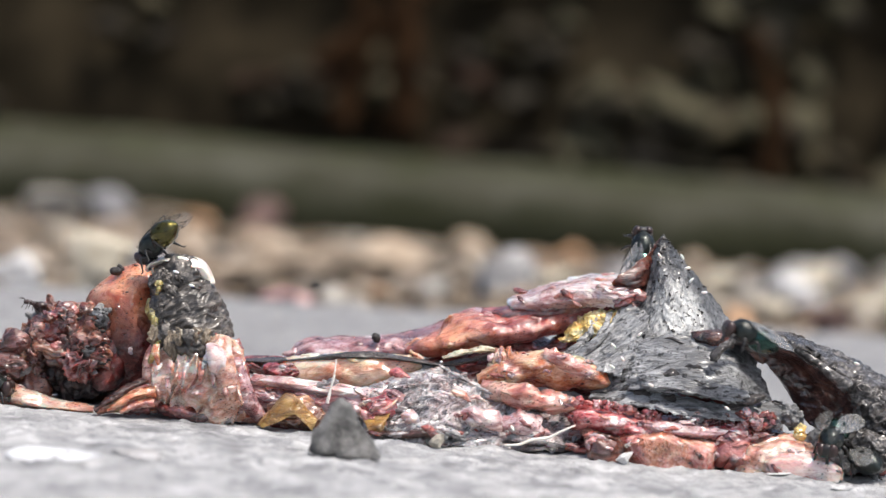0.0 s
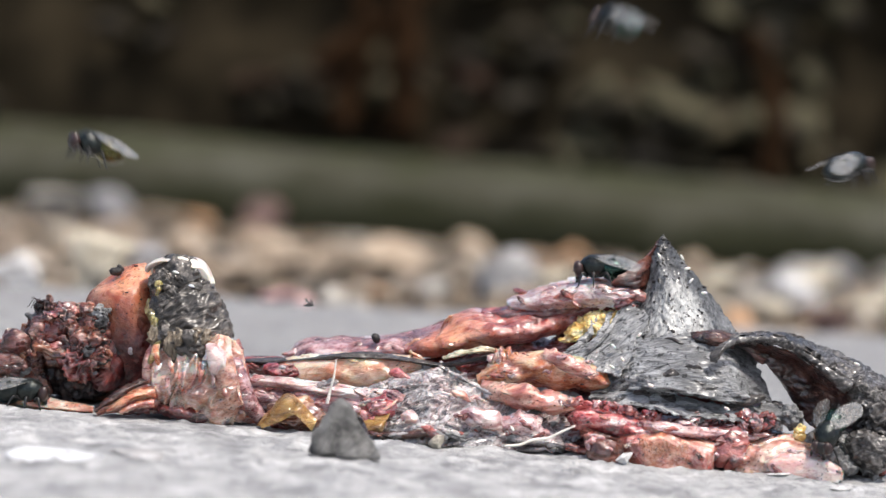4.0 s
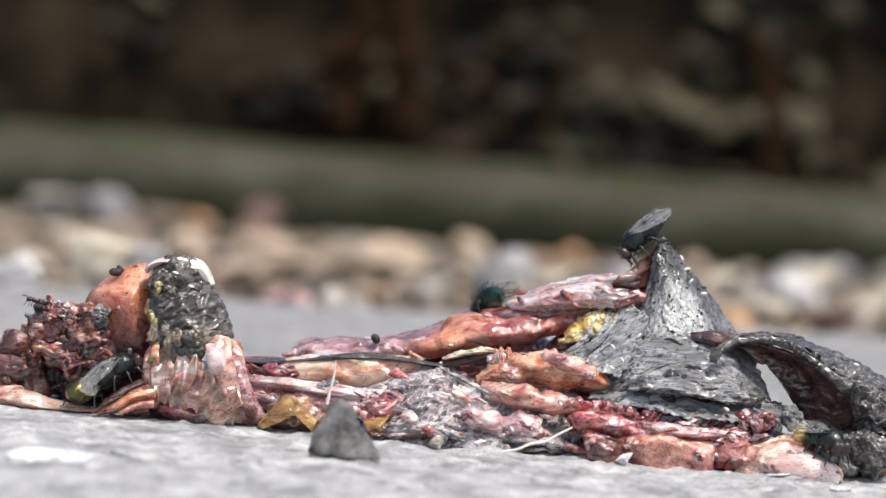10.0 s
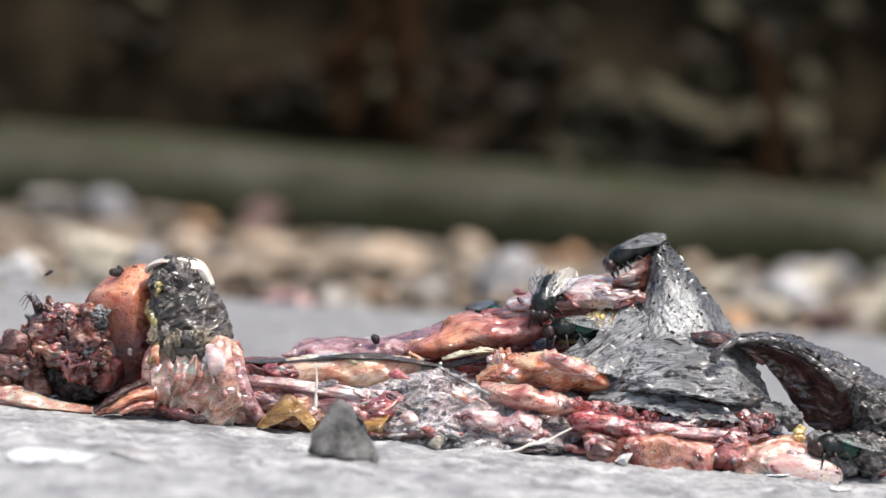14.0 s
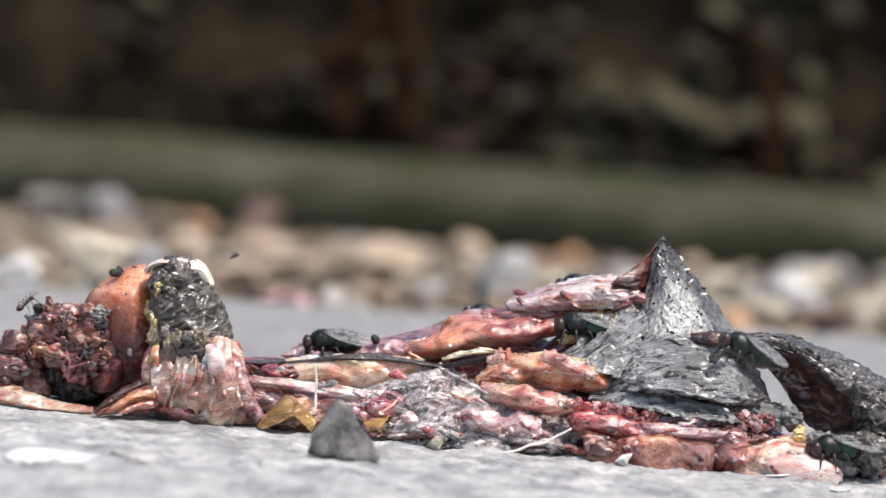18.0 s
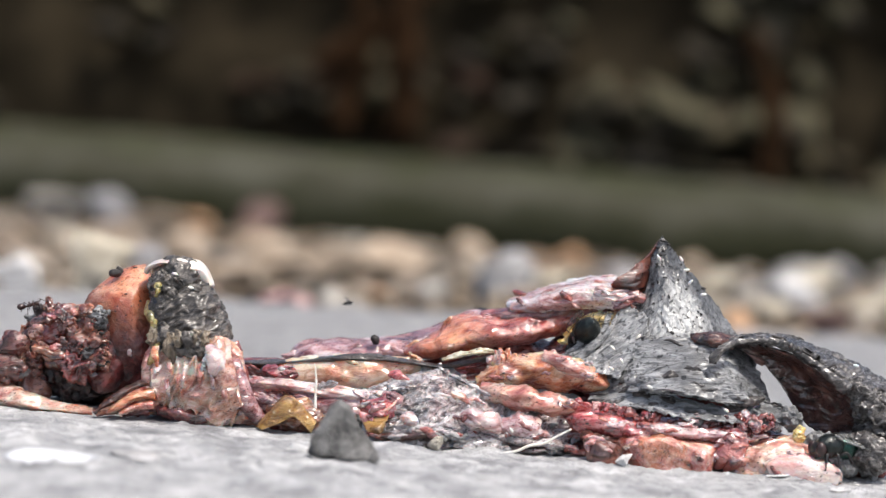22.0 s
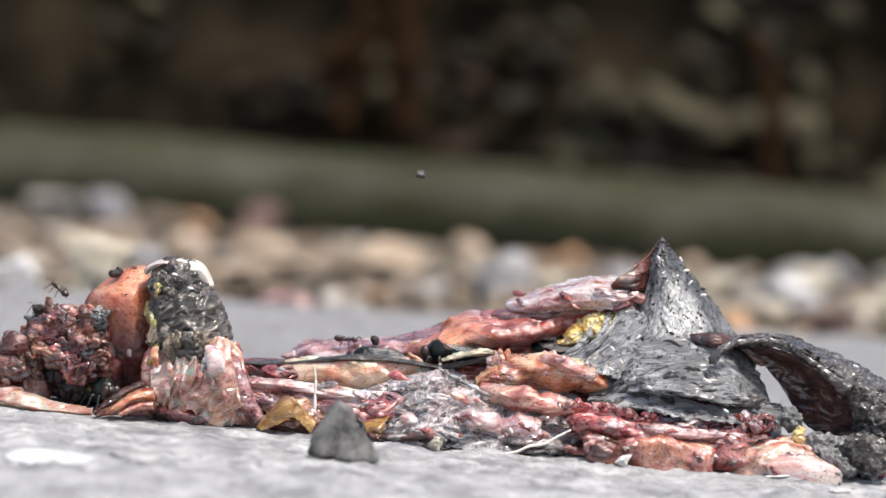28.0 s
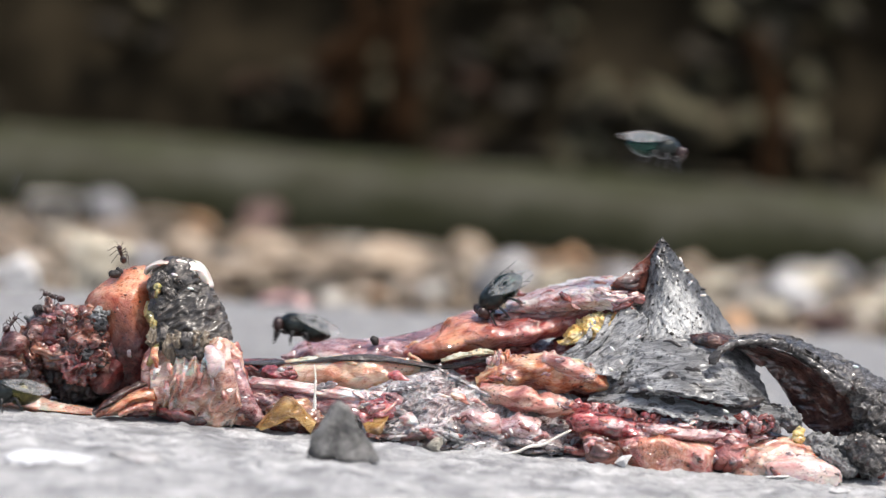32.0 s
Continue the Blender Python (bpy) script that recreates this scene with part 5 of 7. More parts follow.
    part("strand", slab([(0.8, -3.0, 12.2, 0.4, 0.3), (6.5, -6.0, 10.1, 0.5, 0.45), (11.7, -8.0, 8.2, 0.6, 0.6), (19.8, -9.0, 6.2, 0.5, 0.4)], 50, 12, 0.3, 0.6, 5), SLIME, carcass, "pale glistening strand")
    part("meat", slab([(8.6, -6.0, 9.4, 1, 1.2), (14.0, -9.0, 8.8, 2, 2.2), (19.4, -10.6, 8.4, 2, 2.2), (25.2, -11.0, 8.0, 1.5, 1.4)], 60, 22, 0.5, 0.3, 3, 0.2, ragged=0.3), ROSE, carcass, "mauve-pink meat strip")
    part("fat", tube([(18.1, -10.0, 8.3, 0.8, 0.7), (21.0, -11.0, 8.6, 1.3, 1.0), (24.0, -11.0, 8.3, 0.8, 0.6)], 24, 14, 0.3, 0.6, 3), ORANGE, carcass)
    part("meat", torn((-8.8, -10.0, 4.8), (3.4, 1.8, 2.4), (0, 25, 0), 5, 0.6, 0.5, 21), RED, carcass, "red meat bit")
    part("meat", torn((-10.3, -11.0, 2.8), (2.2, 1.4, 1.4), (0, 20, 0), 3, 0.4, 0.6, 22), RED, carcass, "red meat bit")
    part("strand", tube([(-9.8, -12.0, 5.9, 0.2, 0.2), (-8.9, -12.0, 4.3, 0.35, 0.3), (-7.0, -12.0, 5.4, 0.3, 0.3), (-5.9, -11.0, 6.6, 0.2, 0.2)], 30, 8, 0.15, 1, 3), PALE, carcass, "white fat strand")
    part("fat", torn((-3.6, -14.0, 3.7), (1.6, 0.7, 1.1), (0, 20, 0), 3, 0.4, 0.7, 4), MILKY, carcass, "white fat bit")
    part("meat", torn((8.9, -14.0, 4.7), (3.8, 1.8, 2.2), (0, 10, 0), 5, 0.5, 0.5, 31), MILKY, carcass, "mauve-grey meat bit")
    part("meat", torn((16.0, -12.0, 3.4), (5.2, 2.2, 2.2), (0, 6, 0), 5, 0.5, 0.4, 33), PINK, carcass)
    part("crust", torn((16.6, -12.0, 1.8), (9.0, 2.2, 1.2), (0, 5, 0), 5, 0.5, 0.4, 34), SLIME, carcass, "grey-black crust at the ground")
    part("crust", tube([(-9.5, -13.0, 0.6, 0.8, 0.4), (-3.6, -15.0, 0.9, 1.4, 0.6), (3.2, -15.0, 2.1, 1.2, 0.6), (5.7, -15.0, 1.3, 0.5, 0.3)], 40, 14, 0.25, 0.6, 2), INNER, carcass, "dark brown dried strip")
    # folded ochre skin, like a dead leaf
    part("dried_skin", sheet([[(-30.2, -10.0, -0.1), (-27.7, -10.0, 3.5), (-25.5, -9.0, 5.8), (-22.4, -9.0, 4.5), (-19.5, -10.0, 2.2)],
                              [(-29.7, -12.0, 0.1), (-27.0, -13.0, 3.3), (-24.5, -13.0, 5.5), (-21.7, -12.0, 3.6), (-19.7, -12.0, 1.4)],
                              [(-29.1, -12.6, -0.3), (-26.0, -13.4, 1.2), (-23.6, -13.4, 2.6), (-21.6, -12.6, 1.0), (-20.4, -11.6, -0.2)]], 50, 24, 0.3, 0.3, 0.5, 5), OCHRE, carcass, "folded ochre dried skin")
    part("dried_skin", torn((-23.4, -9.6, 2.4), (5.2, 1.6, 3.0), (0, 5, 0), 4, 0.7, 0.4, 9, 0.4), UMBER, carcass, "brown-orange dried skin")
    part("meat", torn((-24.8, -8.0, 0.7), (4.4, 2, 2.2), (0, 5, 0), 5, 0.4, 0.4, 8), DEEP, carcass)
    part("dried_skin", sheet([[(-11.7, -11.0, 2.6), (-9.3, -12.0, 3.5), (-6.9, -11.0, 4.7)], [(-10.8, -13.0, 1.5), (-8.8, -14.0, 2.2), (-7.2, -13.0, 3.5)],
                              [(-10.0, -13.0, 0.0), (-8.3, -14.0, 1.0), (-7.5, -13.0, 1.9)]], 24, 18, 0.3, 0.3, 0.6, 3), OCHRE, carcass, "ochre dried skin")
    return mound


def build_right_end():
    """The peaked hide, the red strips before it and the curled black tail."""
    # dark lining behind the peak
    part("hide_lining", sheet([
        [(38.9, 8.5, 37.7), (39.2, 9.0, 37.9), (39.6, 10.0, 37.4)],
        [(37.2, 7.0, 35.1), (38.5, 8.5, 35.0), (40.1, 10.0, 34.4)],
        [(33.8, 3.0, 32.2), (37.0, 4.6, 31.6), (40.0, 10.0, 30.5)],
        [(30.6, 1.6, 29.6), (34.4, 2.2, 29.2), (38.9, 6.0, 27.8)],
        [(31.4, 5.0, 27.6), (34.8, 5.4, 26.9), (38.0, 7.0, 25.3)],
        [(32.2, 5.4, 25.4), (34.9, 6.0, 25.0), (37.6, 7.0, 24.2)]], 50, 70, 0.5, 0.35, 0.4, 3, 0.15, 0.5), RUSTY, carcass, "dark red-brown lining of the hide")
    pk = part("hide_peak", sheet([
        [(38.8, 9.0, 37.5), (39.0, 8.0, 38.1), (39.3, 8.0, 38.4), (39.6, 8.0, 38.1), (40.3, 10.0, 37.3)],
        [(37.4, 8.0, 33.7), (37.9, 4.0, 34.0), (39.2, 3.0, 34.3), (41.3, 4.0, 34.4), (43.1, 9.0, 34.1)],
        [(35.6, 7.0, 27.6), (37.5, 2.0, 28.4), (40.2, -1.0, 29.0), (43.9, 2.0, 29.5), (47.4, 10.0, 29.6)],
        [(31.7, 6.0, 20.7), (35.4, 0.0, 22.0), (40.6, -3.0, 23.2), (46.8, 0.0, 24.5), (52.1, 11.0, 24.4)],
        [(24.6, 5.0, 16.2), (32.1, -2.0, 17.9), (39.8, -5.0, 19.3), (47.9, -3.0, 20.8), (55.1, 8.0, 20.5)]], 150, 150, 0.9, 0.5, 0.42, 11, 0.45, 0, (1.3, 1.3, 0.5)), PEAKHIDE, carcass,
        "grey wrinkled hide drawn up into a peak")
    dirt_on(pk, 90, 0.15, 0.38, 14, -0.6)
    dirt_on(pk, 45, 0.35, 0.65, 34, -0.6)
    part("hide", sheet([
        [(23.4, 5.0, 16.4), (32.0, -2.0, 18.7), (39.7, -5.0, 20.8), (47.8, -3.0, 21.5), (56.3, 6.0, 20.0)],
        [(24.9, 1.0, 14.5), (33.1, -5.0, 16.2), (40.7, -8.0, 18.0), (48.8, -8.0, 18.6), (57.0, 0.0, 17.8)],
        [(28.4, -3.0, 12.6), (35.1, -8.0, 13.9), (41.8, -11.0, 15.1), (50.2, -11.0, 15.4), (58.3, -4.0, 14.7)],
        [(29.5, -6.0, 10.5), (36.2, -10.0, 11.4), (43.4, -13.0, 11.9), (51.9, -13.0, 11.1), (59.9, -7.0, 11.4)]], 150, 90, 0.9, 0.4, 0.35, 13, 0.25, 0.6, (0.35, 1, 1.6)), HIDE, carcass, "grey-black wet hide")
    part("hide_flap", sheet([[(27.6, -4.0, 10.7), (34.3, -8.0, 11.6), (43.1, -11.0, 11.2), (52.1, -11.0, 10.2), (61.5, -6.0, 11.1)],
                             [(28.0, -9.0, 8.8), (35.2, -13.0, 9.0), (43.6, -15.0, 8.4), (51.9, -15.0, 8.1), (62.9, -9.0, 8.3)]], 110, 24, 0.7, 0.6, 0.4, 17, 0.3, 1.0), HIDE, carcass, "grey-black torn edge of the hide")
    part("hide_flap", sheet([[(35.0, -9.0, 14.8), (42.7, -13.0, 14.6), (51.6, -13.0, 13.6), (56.9, -10.0, 12.7)],
                             [(34.1, -11.0, 11.7), (41.7, -15.0, 12.9), (49.7, -15.0, 11.4), (57.9, -11.0, 11.7)]], 80, 24, 0.6, 0.5, 0.4, 19, 0.3, 0.8), HIDE, carcass, "layer of grey-black hide")
    # red strips along the front
    a = part("meat_strip", sheet([
        [(23.2, -9.0, 7.8), (27.7, -10.0, 8.8), (35.4, -10.0, 8.0), (43.6, -10.0, 7.3), (51.1, -10.0, 8.0), (58.0, -9.0, 8.9)],
        [(23.0, -12.0, 6.3), (27.6, -15.0, 7.0), (35.4, -15.4, 6.3), (43.5, -15.4, 5.8), (51.0, -14.6, 6.5), (58.5, -11.0, 7.7)],
        [(24.0, -13.0, 5.0), (28.0, -15.8, 5.6), (35.6, -16.2, 5.0), (43.7, -16.2, 4.7), (51.2, -14.8, 5.4), (58.7, -11.2, 6.6)],
        [(24.9, -11.0, 3.6), (28.7, -14.0, 3.6), (35.8, -14.0, 3.4), (43.9, -14.0, 3.2), (51.2, -13.0, 4.2), (58.5, -10.0, 5.8)]], 170, 50, 1.0, 0.7, 0.34, 3, 0.35, 1.0, (0.7, 1, 1), tuck=3.0), RED, carcass, "bright red wet meat strip")
    part("meat_strip", sheet([
        [(26.7, -13.0, 4.8), (30.7, -13.0, 4.7), (34.7, -13.0, 4.2)], [(26.6, -17.0, 3.5), (30.6, -18.0, 3.0), (35.0, -16.0, 2.4)],
        [(27.4, -17.2, -0.5), (31.2, -18.2, -0.7), (35.2, -17.0, -0.7)]], 50, 40, 1.0, 0.6, 0.4, 41, 0.4, 0.5, (1, 1, 1), tuck=2.0), RUSTY, carcass, "brown-orange dark meat")
    b = part("meat_strip", sheet([
        [(32.0, -13.0, 4.3), (37.0, -13.0, 5.6), (42.5, -13.0, 5.6), (47.5, -13.0, 4.9), (50.9, -13.0, 4.0)],
        [(31.8, -16.0, 3.3), (36.9, -18.0, 4.4), (42.3, -18.2, 4.4), (47.2, -17.8, 4.0), (51.4, -15.0, 3.1)],
        [(32.6, -17.0, 2.0), (37.3, -19.0, 2.2), (42.4, -19.2, 2.1), (47.3, -18.8, 2.1), (51.2, -16.0, 2.1)],
        [(34.0, -16.4, -0.6), (38.3, -18.6, -0.8), (42.8, -18.8, -0.8), (47.7, -18.2, -0.8), (50.6, -15.8, -0.6)]], 130, 60, 1.0, 0.75, 0.26, 43, 0.2, 0.5, (0.9, 1, 1), tuck=4.0), LOBE, carcass, "glossy peach-pink meat lobe")
    part("meat_strip", slab([(36.0, -15.6, 6.0, 0.8, 0.8), (41.0, -16.0, 5.9, 1.2, 1.2), (46.3, -15.6, 5.6, 1.2, 1.2), (52.3, -14.4, 5.6, 1.2, 1.2), (57.4, -12.0, 5.5, 0.8, 0.8)], 80, 22, 0.35, 0.35, 31, 0.15, ragged=0.35), PINK, carcass,
         "mauve-pink filmy meat strip")
    part("meat_strip", torn((52.2, -15.6, 2.6), (3.2, 1.6, 3.0), (0, 5, 0), 5, 0.3, 0.25, 49, 0.1), DEEP, carcass, "dark red meat lobe")
    dirt_on(a, 24, 0.15, 0.4, 16, -0.9)
    dirt_on(b, 8, 0.15, 0.35, 17, -0.9)
    part("meat", torn((27.1, -13.0, 0.6), (2.8, 2, 1.3), (0, 8, 0), 5, 0.5, 0.5, 3), DEEP, carcass)
    rnd = random.Random(21)
    for k in range(42):
        u = rnd.random()
        c = Vector((44.7, -14.6, 7.2)).lerp(Vector((60.4, -11.4, 8.3)), u) + Vector((0, rnd.uniform(-1, 1), rnd.uniform(-1.8, 1.8)))
        r = rnd.uniform(0.4, 0.95)
        part("meat_grain", torn(c, (r * 1.4, 0.6, r * rnd.uniform(0.5, 0.9)), (0, rnd.uniform(-60, 60), 0), 4, 0.35, 0.6, k, 0.2), rnd.choice((RED, DEEP, DEEP, PINK, CRUST)), carcass, "small dark red meat bit")
    part("meat", sheet([
        [(51.3, -11.0, 3.0), (56.6, -11.0, 4.6), (63.4, -11.0, 6.0), (68.5, -11.0, 4.9)], [(51.4, -15.0, 2.0), (56.9, -15.6, 3.2), (63.3, -15.4, 4.1), (69.3, -14.0, 3.1)],
        [(52.2, -15.4, -0.7), (57.6, -16.0, -0.7), (64.0, -15.8, -0.5), (70.4, -14.4, -0.4)]], 90, 40, 1.0, 0.7, 0.3, 7, 0.25, 0.5, (0.8, 1, 1), tuck=4.0), MEATY, carcass, "pale pink meat")
    part("meat", sheet([
        [(58.4, -15.0, 2.5), (63.2, -15.0, 4.0), (67.1, -15.0, 3.8), (71.7, -15.0, 2.1)], [(58.1, -18.4, 1.6), (62.9, -18.8, 2.6), (67.4, -18.6, 2.6), (72.2, -17.6, 1.5)],
        [(58.8, -18.6, -0.8), (63.7, -19.0, -0.8), (68.1, -18.8, -0.8), (72.5, -17.8, -0.8)]], 80, 36, 1.0, 0.5, 0.3, 8, 0.2, 0.4, (0.8, 1, 1), tuck=3.0), BLUSH, carcass, "pale pink meat")
    part("fat", torn((64.4, -12.0, 6.8), (1.1, 0.9, 1.3), (0, 20, 0), 3, 0.3, 0.8, 4), YELLOW, carcass, "pale yellow fat bit")
    # crumbly black scraps
    for k, (p, r) in enumerate((((68.5, -11.0, 4.8), (3.0, 2.4, 2.4)), ((73.1, -10.0, 4.5), (3.2, 2.4, 2.4)), ((71.2, -13.0, 2.8), (4.0, 2, 1.6)), ((76.6, -11.0, 2.5), (3.4, 2, 1.6)), ((63.3, -9.0, 8.9), (2.2, 2, 1.6)))):
        part("scrap", lump(p, r, (0, 15 * k, 0), 5, 1.0, 0.8, 40 + k, 0.5, along=(1, 1, 1)), CRUST, carcass, "crumbly grey-black scrap")
    # the curled tail
    part("tail_lining", sheet([
        [(51.7, -5.0, 20.8), (56.5, -7.0, 21.2), (62.5, -8.0, 20.1), (67.6, -8.6, 17.5), (75.4, -7.0, 13.9)],
        [(54.1, -4.0, 20.0), (59.1, -3.0, 19.0), (64.3, -3.0, 17.0), (68.7, -4.0, 13.8), (75.3, -6.0, 11.2)],
        [(57.7, -3.0, 18.5), (61.5, -2.0, 14.9), (65.6, -2.0, 12.1), (69.6, -2.0, 9.6), (75.4, -4.0, 8.3)],
        [(59.3, 0.0, 17.1), (63.0, 1.0, 13.1), (66.2, 0.0, 8.2), (69.8, -1.0, 6.0), (75.6, -2.0, 5.1)]], 80, 60, 0.7, 0.5, 0.35, 23, 0.2, 0.5, (0.7, 1, 1)), LINING, carcass, "hollow dark brown inner side of the tail")
    part("tail", sheet([
        [(53.7, 10.0, 20.3), (60.6, 14.0, 20.9), (67.7, 16.0, 19.4), (76.5, 18.0, 16.1), (88.0, 18.0, 10.3)],
        [(52.3, 2.0, 21.2), (59.4, 3.0, 22.4), (66.1, 3.0, 21.3), (74.9, 3.0, 18.4), (86.0, 3.0, 13.8)],
        [(51.3, -4.0, 21.3), (57.4, -7.0, 22.5), (64.4, -9.0, 21.3), (73.1, -9.0, 17.1), (84.5, -9.0, 11.4)],
        [(51.7, -5.0, 21.1), (56.9, -7.0, 22.0), (63.5, -9.0, 20.7), (71.9, -10.0, 16.1), (84.7, -9.0, 9.4)]], 150, 90, 0.8, 0.9, 0.36, 26, 0.6, 0.7, (0.5, 1, 1), slant=25), TAILHIDE, carcass, "curled black leathery tail")
    part("tail_side", sheet([
        [(70.3, -8.0, 17.4), (74.0, -9.0, 16.6), (79.5, -8.0, 14.0), (86.5, -6.0, 11.2)],
        [(73.2, -9.0, 13.2), (76.5, -12.0, 12.9), (80.2, -11.0, 11.7), (86.2, -9.0, 9.0)],
        [(74.7, -8.0, 9.0), (77.3, -12.0, 8.9), (81.0, -12.0, 7.4), (86.4, -10.0, 5.2)],
        [(73.9, -6.0, 6.4), (77.5, -9.0, 6.0), (82.0, -10.0, 4.6), (86.8, -9.0, 2.9)]], 110, 110, 0.8, 1.1, 0.48, 28, 0.9, 0.8, (0.8, 1, 1), slant=35), TAILHIDE, carcass, "knobbly black side of the tail")
    rim = part("tail_rim", tube([(48.6, -12.0, 17.8, 0.4, 0.4), (48.8, -12.0, 19.0, 0.7, 0.6), (50.3, -11.0, 20.6, 0.7, 0.55), (52.8, -9.0, 21.6, 0.6, 0.5), (57.3, -8.0, 22.2, 0.6, 0.45), (62.3, -9.0, 21.2, 0.7, 0.5), (67.3, -10.0, 18.5, 1.0, 0.8),
                                 (72.5, -11.0, 15.1, 1.4, 1.2)], 120, 16, 0.45, 0.7, 4, 0.6), TAILHIDE, carcass, "knobbly black tail ridge")
    part("tail_tip", sheet([[(44.8, -5.0, 22.0), (48.4, -6.0, 23.0), (52.6, -5.0, 22.3)], [(45.4, -6.0, 20.9), (48.6, -8.0, 21.3), (52.6, -6.0, 20.8)],
                            [(47.2, -5.0, 20.2), (49.5, -6.0, 20.1), (52.6, -5.0, 19.7)]], 40, 24, 0.5, 0.3, 0.5, 5, 0.2, 0.5), INNER, carcass, "dark red-brown curled hide tip")
    part("tail_scrap", lump((77.1, -13.0, 4.7), (4.5, 2.5, 3.0), (0, 30, 0), 5, 1.0, 0.6, 3, 0.5, along=(1, 1, 1)), TAILHIDE, carcass)


def build_scraps():
    """Crinkled scraps over the flesh, piece by piece."""
    plan = {"membrane": (9, 3.0, (PINK, PALE, PINK)), "fat_pad": (4, 2.0, (PINK, SALMON)), "meat": (2, 1.8, (PINK, DEEP, SLIME)),
            "meat_strip": (5, 2.2, (PINK, PINK, DEEP)), "tendon": (4, 2.8, (MILKY, SLIME)),
            "slimy_membrane": (14, 3.4, (SLIME, SLIME, MILKY, SLIME, CRUST)), "crust": (6, 2.0, (SLIME, SLIME, CRUST)),
            "hide": (12, 4.5, (HIDE, HIDE, LEATHER)), "hide_flap": (9, 2.6, (HIDE, LEATHER)), "tail": (14, 3.0, (LEATHER, TAILHIDE)), "clot": (6, 2.0, (CRUST, LEATHER)),}
    k = 0
    for ob in list(carcass.children):
        kind = ob.name.split(".")[0]
        if kind in plan:
            n, size, mats = plan[kind]
            k += 1
            scraps_on(ob, n, size, 50 + k, mats)


def build_torn_scraps():
    """Small torn scraps heaped over the opened body."""
    rnd = random.Random(77)
    beds = (("slimy_membrane", 15, (SLIME, SLIME, PINK, ROSE, RED), 3.4), ("meat_strip", 3, (RED, ROSE, DEEP, PINK), 2.0), ("membrane", 9, (PINK, PALE, DEEP), 2.4), ("fat_sheet", 2, (PEACH, MILKY, PEACH), 2.0),
            ("tendon", 4, (MILKY, SLIME, PINK), 2.4), ("torn_tissue", 5, (CLOT, CLOT, DEEP, ORANGE), 2.0), ("tissue_lump", 1, (CLOT, DEEP), 1.4), 
            ("hide_flap", 8, (LEATHER, HIDE, HIDE), 2.6), ("crust", 8, (CRUST, SLIME, DEEP), 2.2), ("meat", 2, (PINK, ROSE, DEEP), 1.6))
    for kind, n, mats, size in beds:
        for ob in [o for o in carcass.children if o.name.split(".")[0] == kind]:
            made = 0
            for _ in range(n * 12):
                v = ob.data.vertices[rnd.randrange(len(ob.data.vertices))]
                if made == n:
                    break
                if v.normal.y > -0.25 or v.normal.z < -0.4:
                    continue
                made += 1
                r = size * rnd.uniform(0.5, 1.1)
                c = Vector(v.co) * 1000 + Vector((0, 0.35, 0))
                part("tissue_scrap", torn(c, (r, rnd.uniform(0.5, 0.9), r * rnd.uniform(0.22, 0.45)), (0, rnd.uniform(-30, 40), 0), 4, 0.35, 0.6, rnd.uniform(0, 60), 0.3), rnd.choice(mats), carcass)


def build_eggs():
    spots = ((42.4, 0.0, 34.9), (38.3, -1.0, 34.9), (44.4, 0.0, 30.9), (35.6, -6.0, 20.9), (31.3, -5.0, 18.5), (31.1, -9.0, 15.2), (37.8, -14.0, 13.0), (45.4, -17.0, 7.7),
             (73.7, -10.0, 19.3), (-46.5, -8.0, 25.4), (-43.5, -9.0, 23.3), (-54.0, -4.0, 11.0), (46.9, 0.0, 28.9), (43.5, 0.0, 33.0), (51.1, -17.0, 10.3), (32.9, -8.0, 16.5), (14.4, -16.0, 3.7))
    rnd = random.Random(2)
    for p in spots:
        part("egg", lump(p, (0.6, 0.26, 0.24), (0, rnd.uniform(-60, 60), 0), 2, 0.05, 1, 1), EGG, carcass, "tiny white egg")


build_left_end()
build_middle()
build_right_end()
build_scraps()
build_torn_scraps()
build_eggs()

# ---- loose bits on the asphalt ----


def small_stone(p, r, seed, mat, label, name="pebble", rot=0):
    ob = part(name, stone_mesh(seed, r, 1.4 if r[2] < 1 else 0.4, sub=4), mat, None)
    tagged(ob, label, "stone")
    ob.matrix_world = pose(p[0] * MM, p[1] * MM, -0.0006, 0, 0, rot)
    return ob


def build_front_stone():
    bm = bmesh.new()
    # a blunt wedge, steep on one side
    for p in ((-5.6, 1, 0), (-5.2, -3.2, 0.3), (-5.4, -1, 3.2), (-4.2, 2, 5.4), (-1.6, -0.8, 9.4), (-0.4, 1.8, 9.0), (0.9, -1.4, 8.0), (3.2, -1.6, 4.8), (5.2, -2.6, 1.4), (6.0, 0, 0.2), (4.2, -4, 0), (0, -4.8, 0.2), (-3, -4.4, 0.8), (3, 4, 0), (-3, 4, 0), (2, -3.6, 3.0)):
        bm.verts.new(p)
    bmesh.ops.convex_hull(bm, input=bm.verts)
    bmesh.ops.triangulate(bm, faces=bm.faces)
    bmesh.ops.subdivide_edges(bm, edges=bm.edges, cuts=7, use_grid_fill=True)
    for _ in range(1):
        bmesh.ops.smooth_vert(bm, verts=bm.verts, factor=0.5, use_axis_x=True, use_axis_y=True, use_axis_z=True)
    roughen(bm, 0.8, 0.28, 3, 0.3, (1, 1, 1))
    roughen(bm, 0.18, 1.1, 5, 0.3, (1, 1, 1))
    low = min(v.co.z for v in bm.verts)
    for v in bm.verts:
        v.co.z -= low
    ob = part("stone", bm, DARKSTONE, None)
    tagged(ob, "dark grey blunt stone on the asphalt", "stone")
    p = (-13.7, -42.6, 0.0)
    ob.location = (p[0] * MM, p[1] * MM, -0.0006)


